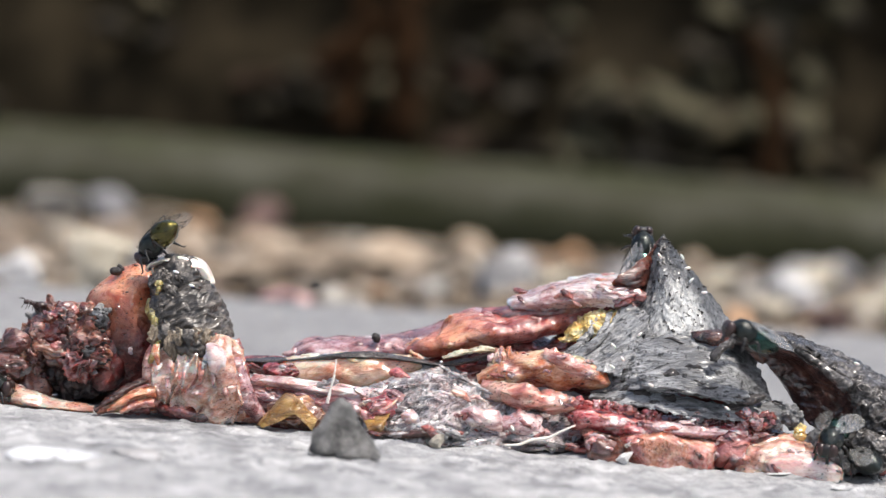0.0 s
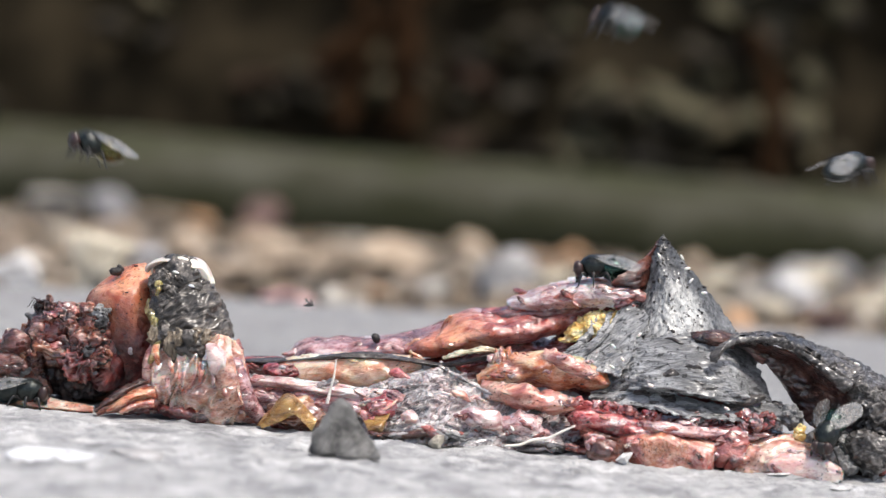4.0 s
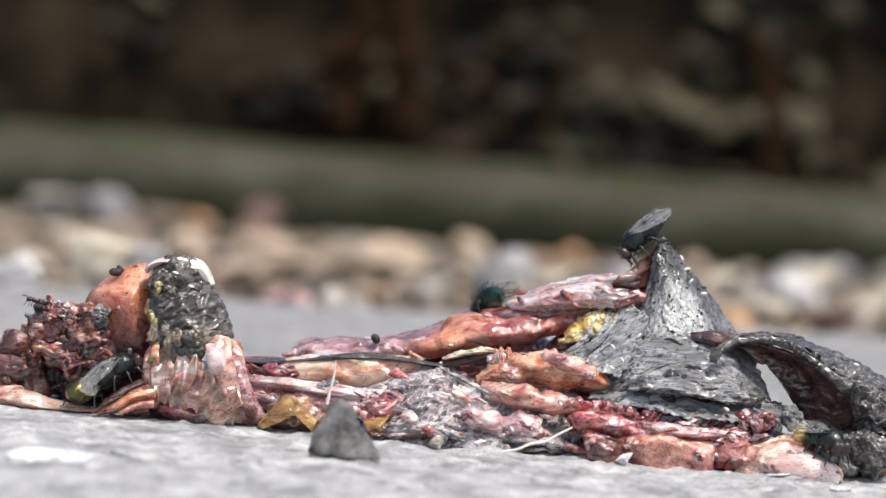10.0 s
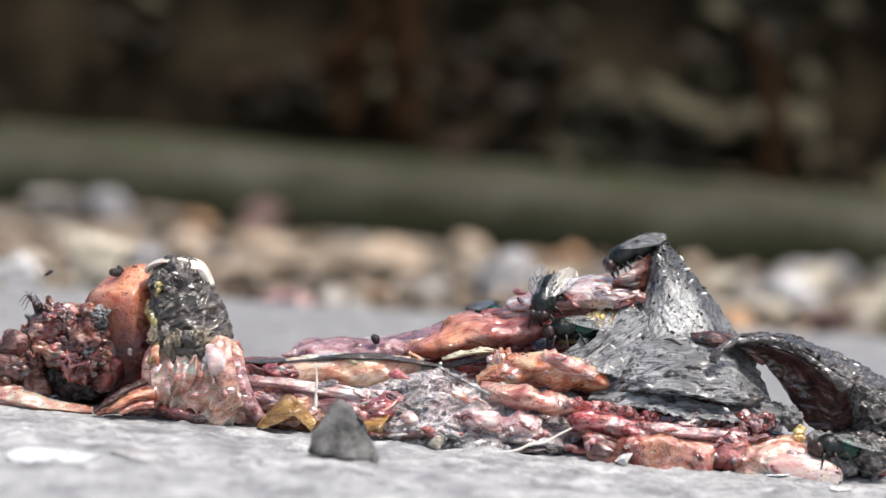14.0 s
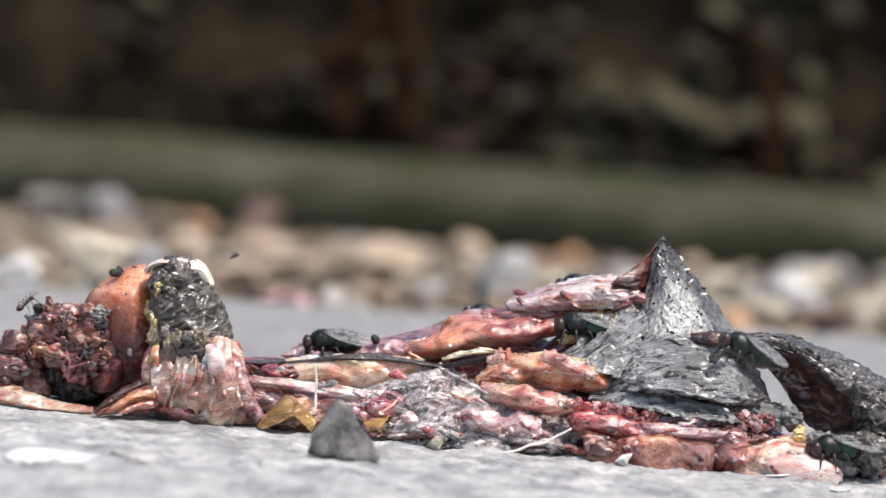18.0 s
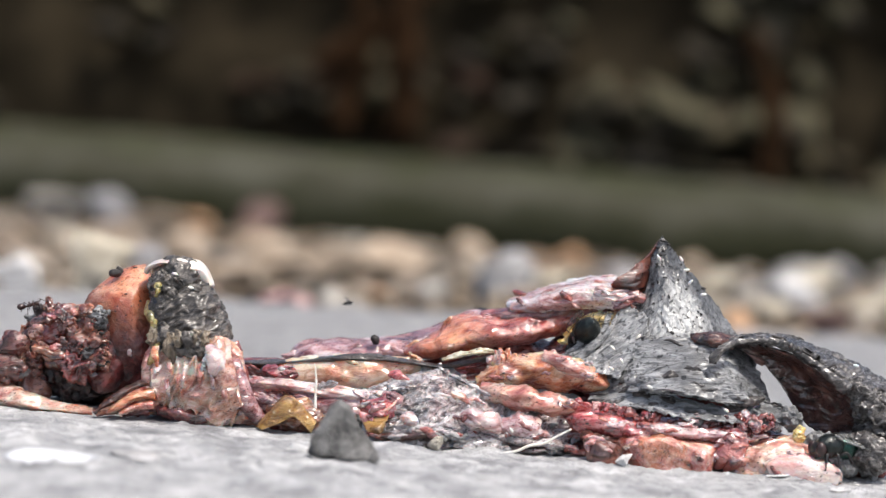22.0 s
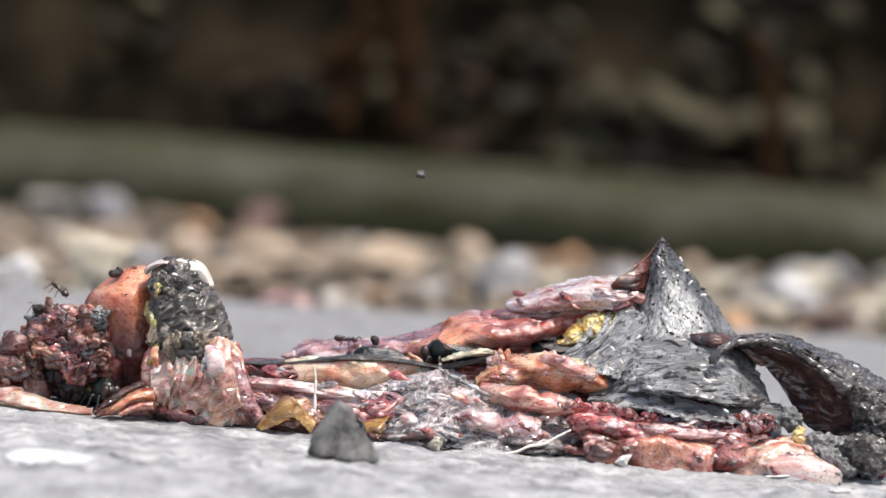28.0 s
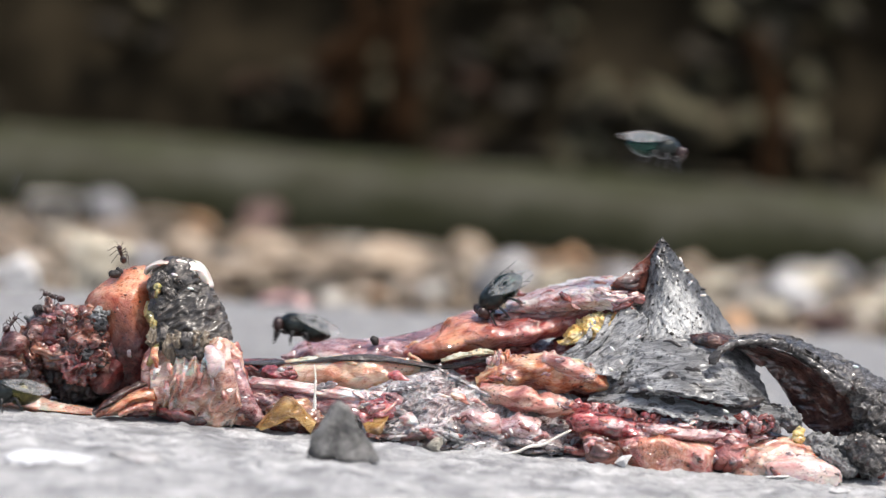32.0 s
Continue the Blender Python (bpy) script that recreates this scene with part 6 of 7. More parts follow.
build_front_stone()
small_stone((1.9, -17.0, 0.0), (2.1, 2, 1.7), 71, PALESTONE, "small pale yellow pebble on the asphalt")
small_stone((34.1, -20.2, 0.0), (2.0, 1.7, 1.6), 73, WHITE_S, "small white pebble on the asphalt")
small_stone((60.9, -18.9, 0.0), (2.4, 2, 0.7), 75, WHITE_S, "flat white chip in the asphalt")
small_stone((70.4, -30.7, 0.0), (2.2, 2, 0.6), 77, WHITE_S, "flat white chip in the asphalt")
# two flat white pieces at the front left of the asphalt
small_stone((-56.5, -70.5, 0.0), (8.2, 11, 0.55), 79, WHITE_PATCH, "flat white irregular patch on the asphalt")
small_stone((-46.0, -59.8, 0.0), (5.0, 7, 0.4), 81, LIGHT_S, "flat white irregular patch on the asphalt", rot=20)


def build_straws():
    s = part("straw", tube([(0, 0, 0.6, 0.16, 0.16), (-2.4, 0, -0.7, 0.26, 0.22), (-4.4, 0, -1.9, 0.3, 0.24), (-7.2, 0, -2.5, 0.3, 0.24), (-9.4, 0, -3.5, 0.26, 0.22), (-12.0, 0, -3.9, 0.12, 0.12)], 30, 8, 0.06, 0.8, 1), STRAW, None)
    tagged(s, "thin dry white straw against the meat", "straw")
    g = part("stalk", tube([(0, 0, 0, 0.28, 0.28), (0.1, 0, 2.6, 0.2, 0.2), (0.3, 0, 5.2, 0.16, 0.16), (0.1, 0, 7.8, 0.1, 0.1)], 30, 8, 0.06, 0.8, 2), STRAW, None)
    tagged(g, "thin pale grass stalk standing by the stone", "grass stalk")
    return s, g


straw, stalk = build_straws()


# ---- insects ----
def build_fly(shell, thorax_shell, label):
    f = thing("fly", label, "fly", group="flies on the carcass")
    part("thorax", tube([(3.5, 0, 0.2, 0.8, 0.8), (3.0, 0, 0.4, 1.55, 1.5), (1.9, 0, 0.55, 2.15, 2.05), (0.5, 0, 0.5, 2.2, 2.05), (-0.7, 0, 0.4, 1.75, 1.7), (-1.3, 0, 0.3, 1.1, 1.1)], 26, 22, 0.06, 0.8, 1), thorax_shell, f,
         "dark dusted thorax")
    part("abdomen", tube([(0.0, 0, 0.2, 1.3, 1.3), (-0.7, 0, 0.2, 2.0, 1.9), (-2.0, 0, 0.05, 2.45, 2.25), (-3.4, 0, -0.2, 2.2, 2.0), (-4.6, 0, -0.5, 1.45, 1.35), (-5.3, 0, -0.7, 0.6, 0.6), (-5.6, 0, -0.75, 0.2, 0.2)], 30, 22, 0.05, 0.8, 2), shell, f,
         "shiny rounded abdomen")
    head = part("head", lump((4.0, 0, 0.05), (0.95, 1.7, 1.45), (0, 8, 0), 3, 0.03, 1, 1), LEG, f, "dark grey head")
    for s in (-1, 1):
        part("eye", lump((4.05, s * 1.0, 0.2), (0.95, 0.95, 1.4), (0, 8, s * 22), 3, 0, 1), EYE, head, "large dark red-brown eye")
        part("antenna", tube([(4.85, s * 0.2, 0.1, 0.12, 0.12), (5.15, s * 0.22, -0.4, 0.07, 0.07)], 6, 6, 0), LEG, head)
    part("mouthpart", tube([(4.3, 0, -0.9, 0.35, 0.35), (4.4, 0, -1.7, 0.28, 0.28), (4.4, 0, -2.3, 0.42, 0.25)], 8, 8, 0), LEG, head)
    # bristles on the back
    bm = bmesh.new()
    rnd = random.Random(3)
    for _ in range(70):
        a, u = rnd.uniform(-1.3, 1.3), rnd.uniform(-5.0, 3.0)
        r = 2.1 if u > -0.5 else 2.3 * max(0.3, 1 - ((u + 2) / 3.6) ** 2)
        c = Vector((u, math.sin(a) * r, 0.4 + math.cos(a) * r * 0.9))
        d = Vector((-0.45, math.sin(a) * 0.4, math.cos(a) * 0.6))
        tube([(*c, 0.045, 0.045), (*(c + d), 0.012, 0.012)], 2, 4, 0, bm=bm)
    part("bristles", bm, LEG, f)
    for s in (-1, 1):
        # a long wing laid back over the flank, veined and clear, blunt at its tip
        bm = bmesh.new()
        n = 22
        prev = None
        for i in range(n + 1):
            u = i / n
            lead = 0.25 + 1.55 * math.sin(math.pi * min(1.0, 0.5 * u ** 0.7 + 0.02)) * (1 - 0.75 * max(0.0, u - 0.72) / 0.28 * max(0.0, u - 0.72) / 0.28)
            trail = -0.25 - 1.75 * math.sin(math.pi * min(1.0, u * 0.86 + 0.06)) ** 0.8
            row = [bm.verts.new((-8.6 * u, s * (trail + (lead - trail) * k / 5), 0.16 * math.sin(k * 1.7 + 4 * u) * (1 - 0.4 * u) - 0.35 * u * u)) for k in range(6)]
            if prev:
                for k in range(5):
                    bm.faces.new((prev[k], prev[k + 1], row[k + 1], row[k]))
            prev = row
        wing = part("wing", bm, WING, f, "clear grey veined wing")
        wing.matrix_basis = Matrix.Translation((1.1 * MM, s * 1.35 * MM, 2.2 * MM)) @ Euler((radians(s * -26), radians(-11), radians(s * -15))).to_matrix().to_4x4()
        part("vein", tube([(0.0, s * 0.3, 0.02, 0.13, 0.1), (-3.0, s * 1.55, 0.02, 0.08, 0.06), (-6.4, s * 1.75, -0.2, 0.05, 0.04)], 14, 6, 0), LEG, wing)
        for k, (x0, dx, dy) in enumerate(((2.6, 1.6, 1.7), (1.3, 0.2, 2.4), (0.1, -2.0, 2.2))):
            part("leg", tube([(x0, s * 1.0, -1.1, 0.38, 0.38), (x0 + dx * 0.5, s * (1.0 + dy * 0.55), -0.6, 0.3, 0.3), (x0 + dx * 0.85, s * (0.9 + dy * 0.85), -1.9, 0.19, 0.19),
                              (x0 + dx * 1.05, s * (0.9 + dy), -2.9, 0.11, 0.11), (x0 + dx * 1.3, s * (0.9 + dy * 1.12), -3.05, 0.08, 0.08)], 20, 6, 0), LEG, f)
    return f


def build_ant():
    a = thing("ant", "small dark brown ant walking on the carcass", "ant", group="ants on the carcass")
    part("abdomen", lump((-1.3, 0, 0.35), (0.85, 0.6, 0.6), (0, 10, 0), 3, 0, 1), ANTSHELL, a)
    part("thorax", tube([(-0.5, 0, 0.1, 0.1, 0.1), (0.0, 0, 0.2, 0.25, 0.3), (0.7, 0, 0.3, 0.32, 0.36), (1.1, 0, 0.3, 0.14, 0.14)], 16, 10, 0), ANTSHELL, a)
    head = part("head", lump((1.6, 0, 0.3), (0.55, 0.48, 0.42), (0, 15, 0), 3, 0, 1), ANTSHELL, a)
    for s in (-1, 1):
        part("antenna", tube([(1.9, s * 0.2, 0.4, 0.07, 0.07), (2.3, s * 0.6, 0.9, 0.06, 0.06), (2.9, s * 0.8, 0.6, 0.06, 0.06)], 10, 5, 0), ANTSHELL, head)
        for x, dx in ((0.9, 0.9), (0.5, 0.1), (0.1, -1.0)):
            part("leg", tube([(x, s * 0.2, 0.1, 0.1, 0.1), (x + dx * 0.5, s * 1.0, 0.75, 0.08, 0.08), (x + dx, s * 1.6, -0.8, 0.06, 0.06), (x + dx * 1.2, s * 1.8, -0.9, 0.05, 0.05)], 14, 5, 0), ANTSHELL, a)
    return a


def build_mayfly():
    g = thing("mayfly", "slender pale insect shooting over the gravel", "insect", group="pale insects in flight")
    part("body", tube([(4.0, 0, 0, 0.15, 0.15), (3.0, 0, 0, 0.26, 0.26), (0.5, 0, 0, 0.24, 0.24), (-3.0, 0, 0, 0.18, 0.18), (-4.4, 0, 0, 0.08, 0.08)], 20, 10, 0), STRAW, g)
    for s in (-1, 1):
        part("wing", tube([(2.8, s * 0.3, 0.2, 0.3, 0.04), (0.6, s * 0.8, 0.25, 0.5, 0.04), (-3.0, s * 1.0, 0.2, 0.15, 0.04)], 12, 8, 0), WING, g)
    return g


def build_gnat():
    g = thing("gnat", "tiny dark gnat flying over the asphalt", "gnat", group="gnats in flight")
    part("body", tube([(0.9, 0, 0, 0.2, 0.2), (0.4, 0, 0, 0.34, 0.34), (-0.4, 0, -0.05, 0.28, 0.28), (-1.0, 0, -0.1, 0.1, 0.1)], 14, 10, 0), LEG, g)
    for s in (-1, 1):
        bm = tube([(0.2, s * 0.2, 0.3, 0.3, 0.03), (0.0, s * 0.9, 0.7, 0.5, 0.03), (-0.2, s * 1.5, 1.0, 0.1, 0.03)], 10, 8, 0)
        part("wing", bm, WING, g)
    return g


def at(t, p, yaw=0, pitch=0, lean=0):
    """A row for an insect: its heading from +x towards +y, its nose up, its lean."""
    return (t, pose(p[0] * MM, p[1] * MM, p[2] * MM, 0, 0, yaw) @ pose(0, 0, 0, 0, -pitch, 0) @ pose(0, 0, 0, lean, 0, 0))


FAR_L = (-107.0, 20.0, 2.4)
FAR_R = (107.3, 20.0, 20.0)
UP_L = (-59.6, 60.0, 101.7)
UP_R = (50.6, 60.0, 110.7)

fly_a = build_fly(GOLDFLY, DARKFLY, "golden green fly with clear wings on the carcass")
fly_b = build_fly(GREENFLY, DARKFLY, "metallic green fly with clear wings on the carcass")
fly_c = build_fly(GREENFLY, DARKFLY, "dark green fly with clear wings on the carcass")
fly_d = build_fly(GREENFLY, DARKFLY, "dark green fly with clear wings on the carcass")
fly_e = build_fly(DARKFLY, DARKFLY, "black-green fly with clear wings on the carcass")
fly_f = build_fly(GREENFLY, DARKFLY, "metallic green fly with clear wings on the carcass")
fly_g = build_fly(DARKFLY, DARKFLY, "black-green fly with clear wings on the carcass")
fly_h = build_fly(DARKFLY, DARKFLY, "black-green fly with clear wings on the carcass")
fly_i = build_fly(GOLDFLY, DARKFLY, "golden green fly with clear wings near the ground")
ant_a, ant_b, ant_c, ant_d = build_ant(), build_ant(), build_ant(), build_ant()
gnat_a, gnat_b = build_gnat(), build_gnat()
mayfly_a, mayfly_b = build_mayfly(), build_mayfly()


def motions():
    # golden fly: down the stump and along the muscle, away; later at the foot of the torn tissue
    walk(fly_a, [at(0, (-50.5, -5.0, 30.0), 145, -50), at(0.5, (-51.6, -5.0, 29.3), 178, -25), at(1, (-54.0, -5.0, 26.3), 185, -60), at(1.5, (-55.0, -5.0, 23.2), 140, -65), at(2, (-55.7, -5.0, 21.2), 120, -65),
                 at(2.5, (-56.7, -7.0, 21.0), 170, -48), at(3, (-57.5, -7.0, 22.2), 196, -36), at(3.5, (-58.1, -7.0, 22.4), 196, -32), at(4.2, (-70.4, 0.0, 51.7), 200, 20), at(4.8, FAR_L, 240, 0),
                 at(5.2, FAR_L, 260, 0), at(5.5, (-72.9, -9.0, 2.5), 262, 5), at(6, (-72.9, -9.0, 2.3), 262, 5), at(7, (-72.1, -9.0, 2.3), 230, 5), at(7.5, (-67.6, -9.0, 3.1), 290, 5), at(8, (-63.7, -10.0, 3.7), 352, 5), at(8.5, (-65.6, -9.0, 3.7), 420, 0), at(9, (-68.3, -9.0, 3.8), 450, 0),
                 at(10, (-60.7, -9.0, 3.6), 430, 0), at(10.8, (-70.0, -6.0, 2.8), 500, 0), at(11.3, FAR_L, 540, 0), at(32, FAR_L, 540, 0)])
    # at the left of the peak, then over the ridge
    walk(fly_b, [at(0, (36.0, 11.0, 34.4), 100, 65), at(0.5, (35.4, 10.0, 33.4), 150, 10), at(1, (34.2, 9.0, 32.0), 195, -55), at(2, (30.8, 6.0, 31.6), 190, -32), at(3, (27.6, 4.0, 32.2), 184, -6), at(3.5, (28.3, 3.0, 31.9), 183, -8),
                 at(5, (28.8, 16.0, 30.2), 170, 0), at(5.5, (29.4, 18.0, 29.3), 170, 0), at(6, (29.6, 25.0, 25.3), 160, 0), at(9, (30.0, 30.0, 24.0), 160, 0), at(25.7, (30.0, 30.0, 24.0), 160, 0), at(26.6, UP_R, 90, 10), at(31.7, UP_R, 40, 0), at(31.9, (32.6, 0.0, 60.2), 10, -5), at(32, (36.6, 0.0, 54.3), 10, -12)])
    # on the tail root, over the hide to the yellow fat, away; back on the peak, then into the fat; last under the ridge
    walk(fly_c, [at(0, (53.8, -18.0, 23.1), 192, 14), at(0.4, (45.4, -17.0, 25.3), 186, 18), at(1, (34.9, -7.0, 26.4), 172, 28), at(1.5, (32.7, -5.0, 26.8), 195, -10), at(1.75, (31.4, -4.0, 26.8), 170, 0), at(2, (30.2, -4.0, 25.8), 118, 20), at(2.5, (28.6, -3.0, 24.0), 160, -10), at(3, (27.4, -1.0, 22.7), 208, -35), at(3.4, (27.1, 4.0, 20.0), 190, -20),
                 at(3.8, (20.8, 10.0, 48.8), 160, 0), at(4.4, UP_R, 140, 10), at(10.2, UP_R, 100, 0), at(10.5, (50.4, -2.0, 31.8), 100, 10), at(11, (43.9, -4.0, 33.3), 112, 50), at(11.5, (44.6, -3.0, 35.6), 165, 40), at(12, (43.7, -2.0, 33.0), 228, -12), at(12.5, (37.1, -5.0, 31.8), 225, -35),
                 at(13, (30.4, -5.0, 27.5), 198, -28), at(13.5, (25.8, 0.0, 23.1), 196, -28), at(14, (23.9, 1.0, 20.3), 190, -10), at(16.5, (24.1, 1.0, 20.2), 186, -5), at(17.5, (23.9, 1.0, 20.2), 186, -5), at(18, (25.9, 1.0, 21.2), 186, -3), at(18.5, (18.9, 8.0, 17.4), 170, 0),
                 at(19, (17.9, 16.0, 12.0), 170, 0), at(27, (8.5, 16.0, 12.3), 170, 0), at(27.5, (4.7, 7.0, 15.7), 170, 0), at(28, (2.5, 4.4, 14.4), 176, -5), at(29, (3.4, 6.0, 15.8), 110, -10), at(29.5, (6.8, 6.0, 16.7), 110, -10), at(30, (-2.9, 5.0, 12.4), 175, 0), at(31, (-1.0, 5.0, 12.9), 182, 0), at(32, (-0.2, 9.0, 11.7), 185, 0)])
    # in the scraps by the tail
    walk(fly_d, [at(0, (69.8, -17.0, 6.6), 250, -30), at(1, (69.2, -17.0, 7.4), 246, -40), at(2, (69.0, -17.0, 7.5), 244, -42), at(3, (69.1, -17.0, 7.7), 244, -42), at(9, (69.1, -17.0, 7.8), 244, -42), at(9.5, (69.0, -16.0, 7.0), 270, -28), at(10, (69.0, -16.0, 6.1), 300, -15), at(12, (70.0, -16.0, 5.5), 268, -6), at(14, (70.7, -15.0, 4.9), 205, -4), at(17, (70.7, -15.0, 4.9), 204, -4), at(19, (70.5, -15.0, 4.7), 202, -4), at(21, (70.7, -15.0, 4.8), 202, -4), at(24, (70.5, -14.0, 5.3), 260, -5), at(25, (70.7, -13.0, 5.3), 262, -5),
                 at(26, (76.4, -4.0, 3.6), 215, 0), at(27.3, FAR_R, 200, 0), at(32, FAR_R, 200, 0)])
    # dark fly: out of the scraps and off; later on the ridge and down its length
    walk(fly_e, [at(0, (75.2, -14.0, 2.9), 120, 0), at(1, (76.2, -14.0, 2.8), 130, 0), at(1.5, (70.8, -16.0, 5.6), 160, 10), at(2, (64.7, -17.0, 9.4), 168, 12), at(2.5, (59.1, -17.0, 13.6), 150, 25), at(3, (53.7, -15.0, 17.7), 115, 45), at(3.5, (58.0, -8.0, 26.6), 92, 5),
                 at(4, (69.2, -10.0, 53.4), 40, 10), at(4.6, FAR_R, 60, 0), at(11, FAR_R, 60, 0), at(11.25, (42.5, 12.0, 37.2), 30, 0), at(11.5, (15.1, 7.0, 28.0), 5, 0), at(12, (16.0, 6.0, 28.7), 4, 0), at(12.5, (16.5, 6.0, 28.7), -20, 0),
                 at(13, (18.4, 6.0, 28.1), -85, 0), at(13.5, (17.3, 6.0, 28.1), -128, -10), at(14, (19.0, 2.0, 25.6), -112, -50), at(14.5, (17.2, 2.0, 25.5), -140, -40), at(15.5, (7.5, 4.0, 23.0), -165, -12), at(16.5, (-2.3, 4.0, 19.4), -168, -20),
                 at(17, (-11.8, 5.0, 17.5), -172, -5), at(17.5, (-12.7, 5.0, 16.0), -165, -18), at(18, (-18.9, 6.0, 14.1), -176, -5), at(18.5, (-21.3, 7.0, 13.0), -178, -5), at(19, (-19.7, 13.0, 12.6), -120, 5), at(19.6, (-19.0, 19.0, 9.0), -100, 0),
                 at(27, (-17.3, 19.0, 9.1), -150, 0), at(27.6, (-11.2, 10.0, 12.0), -160, 0), at(28, (-10.9, 6.6, 11.6), -172, 0), at(28.6, (-9.0, 14.0, 11.0), -172, 0), at(30, (-7.0, 18.0, 10.6), -176, 0), at(31, (-10.0, 5.0, 14.0), -178, 0), at(31.5, (-12.3, 4.0, 18.9), -178, 4), at(32, (-24.4, 6.0, 16.6), -176, 3)])
    # on the ridge for long, wings up
    walk(fly_f, [at(0, FAR_R, 100, 0), at(1.5, FAR_R, 110, 0), at(2, (24.2, 18.0, 27.2), 150, -10), at(2.3, (23.0, 19.0, 26.3), 150, -10), at(2.8, FAR_R, 110, 0), at(4, FAR_R, 110, 0), at(4.8, (21.1, 0.0, 41.1), 150, 0), at(5.2, (9.3, 13.0, 23.0), 140, -50), at(6, (9.7, 13.0, 22.5), 140, -58), at(7, (9.8, 13.0, 22.4), 138, -60), at(8, (10.3, 13.0, 22.1), 105, -62), at(9, (9.5, 13.0, 22.8), 125, -55),
                 at(10, (8.6, 13.0, 22.4), 118, -42), at(11, (8.7, 13.0, 21.6), 112, -40), at(12, (8.1, 13.0, 21.5), 110, -34), at(13, (7.5, 14.0, 20.9), 120, -30), at(17, (9.2, 20.0, 19.7), 140, 10), at(28, (9.1, 22.0, 18.1), 160, 0), at(28.2, (4.3, 8.0, 25.0), 200, 0), at(28.5, (-0.2, 2.0, 23.0), 255, 0),
                 at(29, (-1.3, 1.0, 19.6), 205, -52, -25), at(29.5, (-1.8, 1.0, 18.8), 196, -46, -25), at(30, (-2.2, 1.0, 18.2), 192, -42, -25), at(31, (-2.4, 1.0, 18.8), 190, -27, -22), at(31.3, (7.0, 2.0, 29.7), 200, -10), at(31.5, (12.6, 5.0, 27.2), 195, -18), at(32, (10.6, 6.0, 25.4), 192, -50, -20)])
    # on the tip of the peak
    walk(fly_g, [at(0, UP_R, 150, 0), at(8.4, UP_R, 150, 0), at(8.7, (36.1, 6.0, 47.2), 170, 0), at(9, (35.9, 5.0, 39.4), 192, -28), at(9.5, (36.0, 5.0, 38.8), 190, -32), at(10, (35.0, 5.0, 37.6), 192, -50), at(10.5, (35.4, 5.0, 37.9), 190, -42), at(11, (35.2, 5.0, 38.0), 190, -40),
                 at(12, (35.1, 5.0, 38.0), 190, -42), at(13, (34.5, 5.0, 36.8), 190, -42), at(13.5, (33.6, 6.0, 34.9), 188, -22), at(14, (33.6, 8.0, 34.2), 190, -34), at(14.5, (34.3, 11.0, 33.0), 190, -32), at(15.5, (31.0, 18.0, 29.6), 190, -10), at(16.5, (26.5, 16.0, 27.5), 185, 0), at(18, (26.0, 17.0, 27.0), 185, 0),
                 at(19, (25.6, 25.0, 22.9), 185, 0), at(32, (25.6, 25.0, 22.9), 185, 0)])
    # at the torn tissue, up the stump, away; later on the tail and across the hide into the fat
    walk(fly_h, [at(0, (-78.4, -7.0, 2.3), -10, 0), at(1.5, (-76.0, -7.0, 2.3), -10, 0), at(3, (-72.8, -7.0, 1.9), -10, 0), at(5, (-68.8, -7.0, 2.4), -5, 0), at(5.5, (-64.6, -7.0, 3.1), -8, 0), at(6, (-64.0, -7.0, 3.0), -8, 0), at(7, (-61.6, -7.0, 3.2), -5, 0), at(7.4, (-60.5, 0.0, 3.6), 0, 0), at(8, (-58.6, 5.0, 4.0), 10, 10), at(8.6, (-57.0, 0.0, 6.0), 15, 24), at(9, (-55.9, -8.0, 7.6), 15, 28), at(10, (-55.6, -8.0, 7.3), 15, 26),
                 at(11, (-56.4, -8.0, 6.7), 15, 28), at(11.5, (-55.1, -9.0, 10.7), 20, 45), at(12, (-52.3, -11.0, 17.3), 20, 65), at(12.5, (-46.7, -12.0, 23.0), 20, 10), at(12.8, (-8.3, -8.0, 33.1), 0, 0), at(13, (22.3, -4.0, 37.4), -5, 0), at(13.2, (54.3, 0.0, 41.8), 0, 0), at(13.5, FAR_R, 60, 0),
                 at(15, FAR_R, 140, 0), at(16, (76.5, -6.0, 21.9), 172, 0), at(16.5, (71.3, -8.0, 21.5), 178, 0), at(17, (68.5, -12.0, 22.7), 180, 5), at(17.5, (65.2, -17.0, 22.5), 165, 18), at(18, (52.8, -24.0, 21.5), 188, 18), at(18.5, (52.0, -25.0, 19.4), 182, 12),
                 at(19, (45.4, -23.0, 19.0), 172, 26, -15), at(19.5, (39.4, -18.0, 20.6), 170, 34, -20), at(20, (34.6, -14.0, 22.6), 158, 34, -55), at(20.5, (31.9, -10.0, 23.7), 140, 25), at(21, (27.1, 1.0, 19.8), 110, -45), at(21.5, (26.6, 1.0, 19.5), 110, -45), at(22, (26.2, 1.0, 19.2), 110, -45),
                 at(23, (23.7, 4.0, 18.6), 110, -10), at(24, (22.5, 8.0, 16.0), 130, -10), at(25, (19.5, 6.0, 16.4), 150, -10), at(32, (21.9, 14.0, 13.6), 150, -10)])
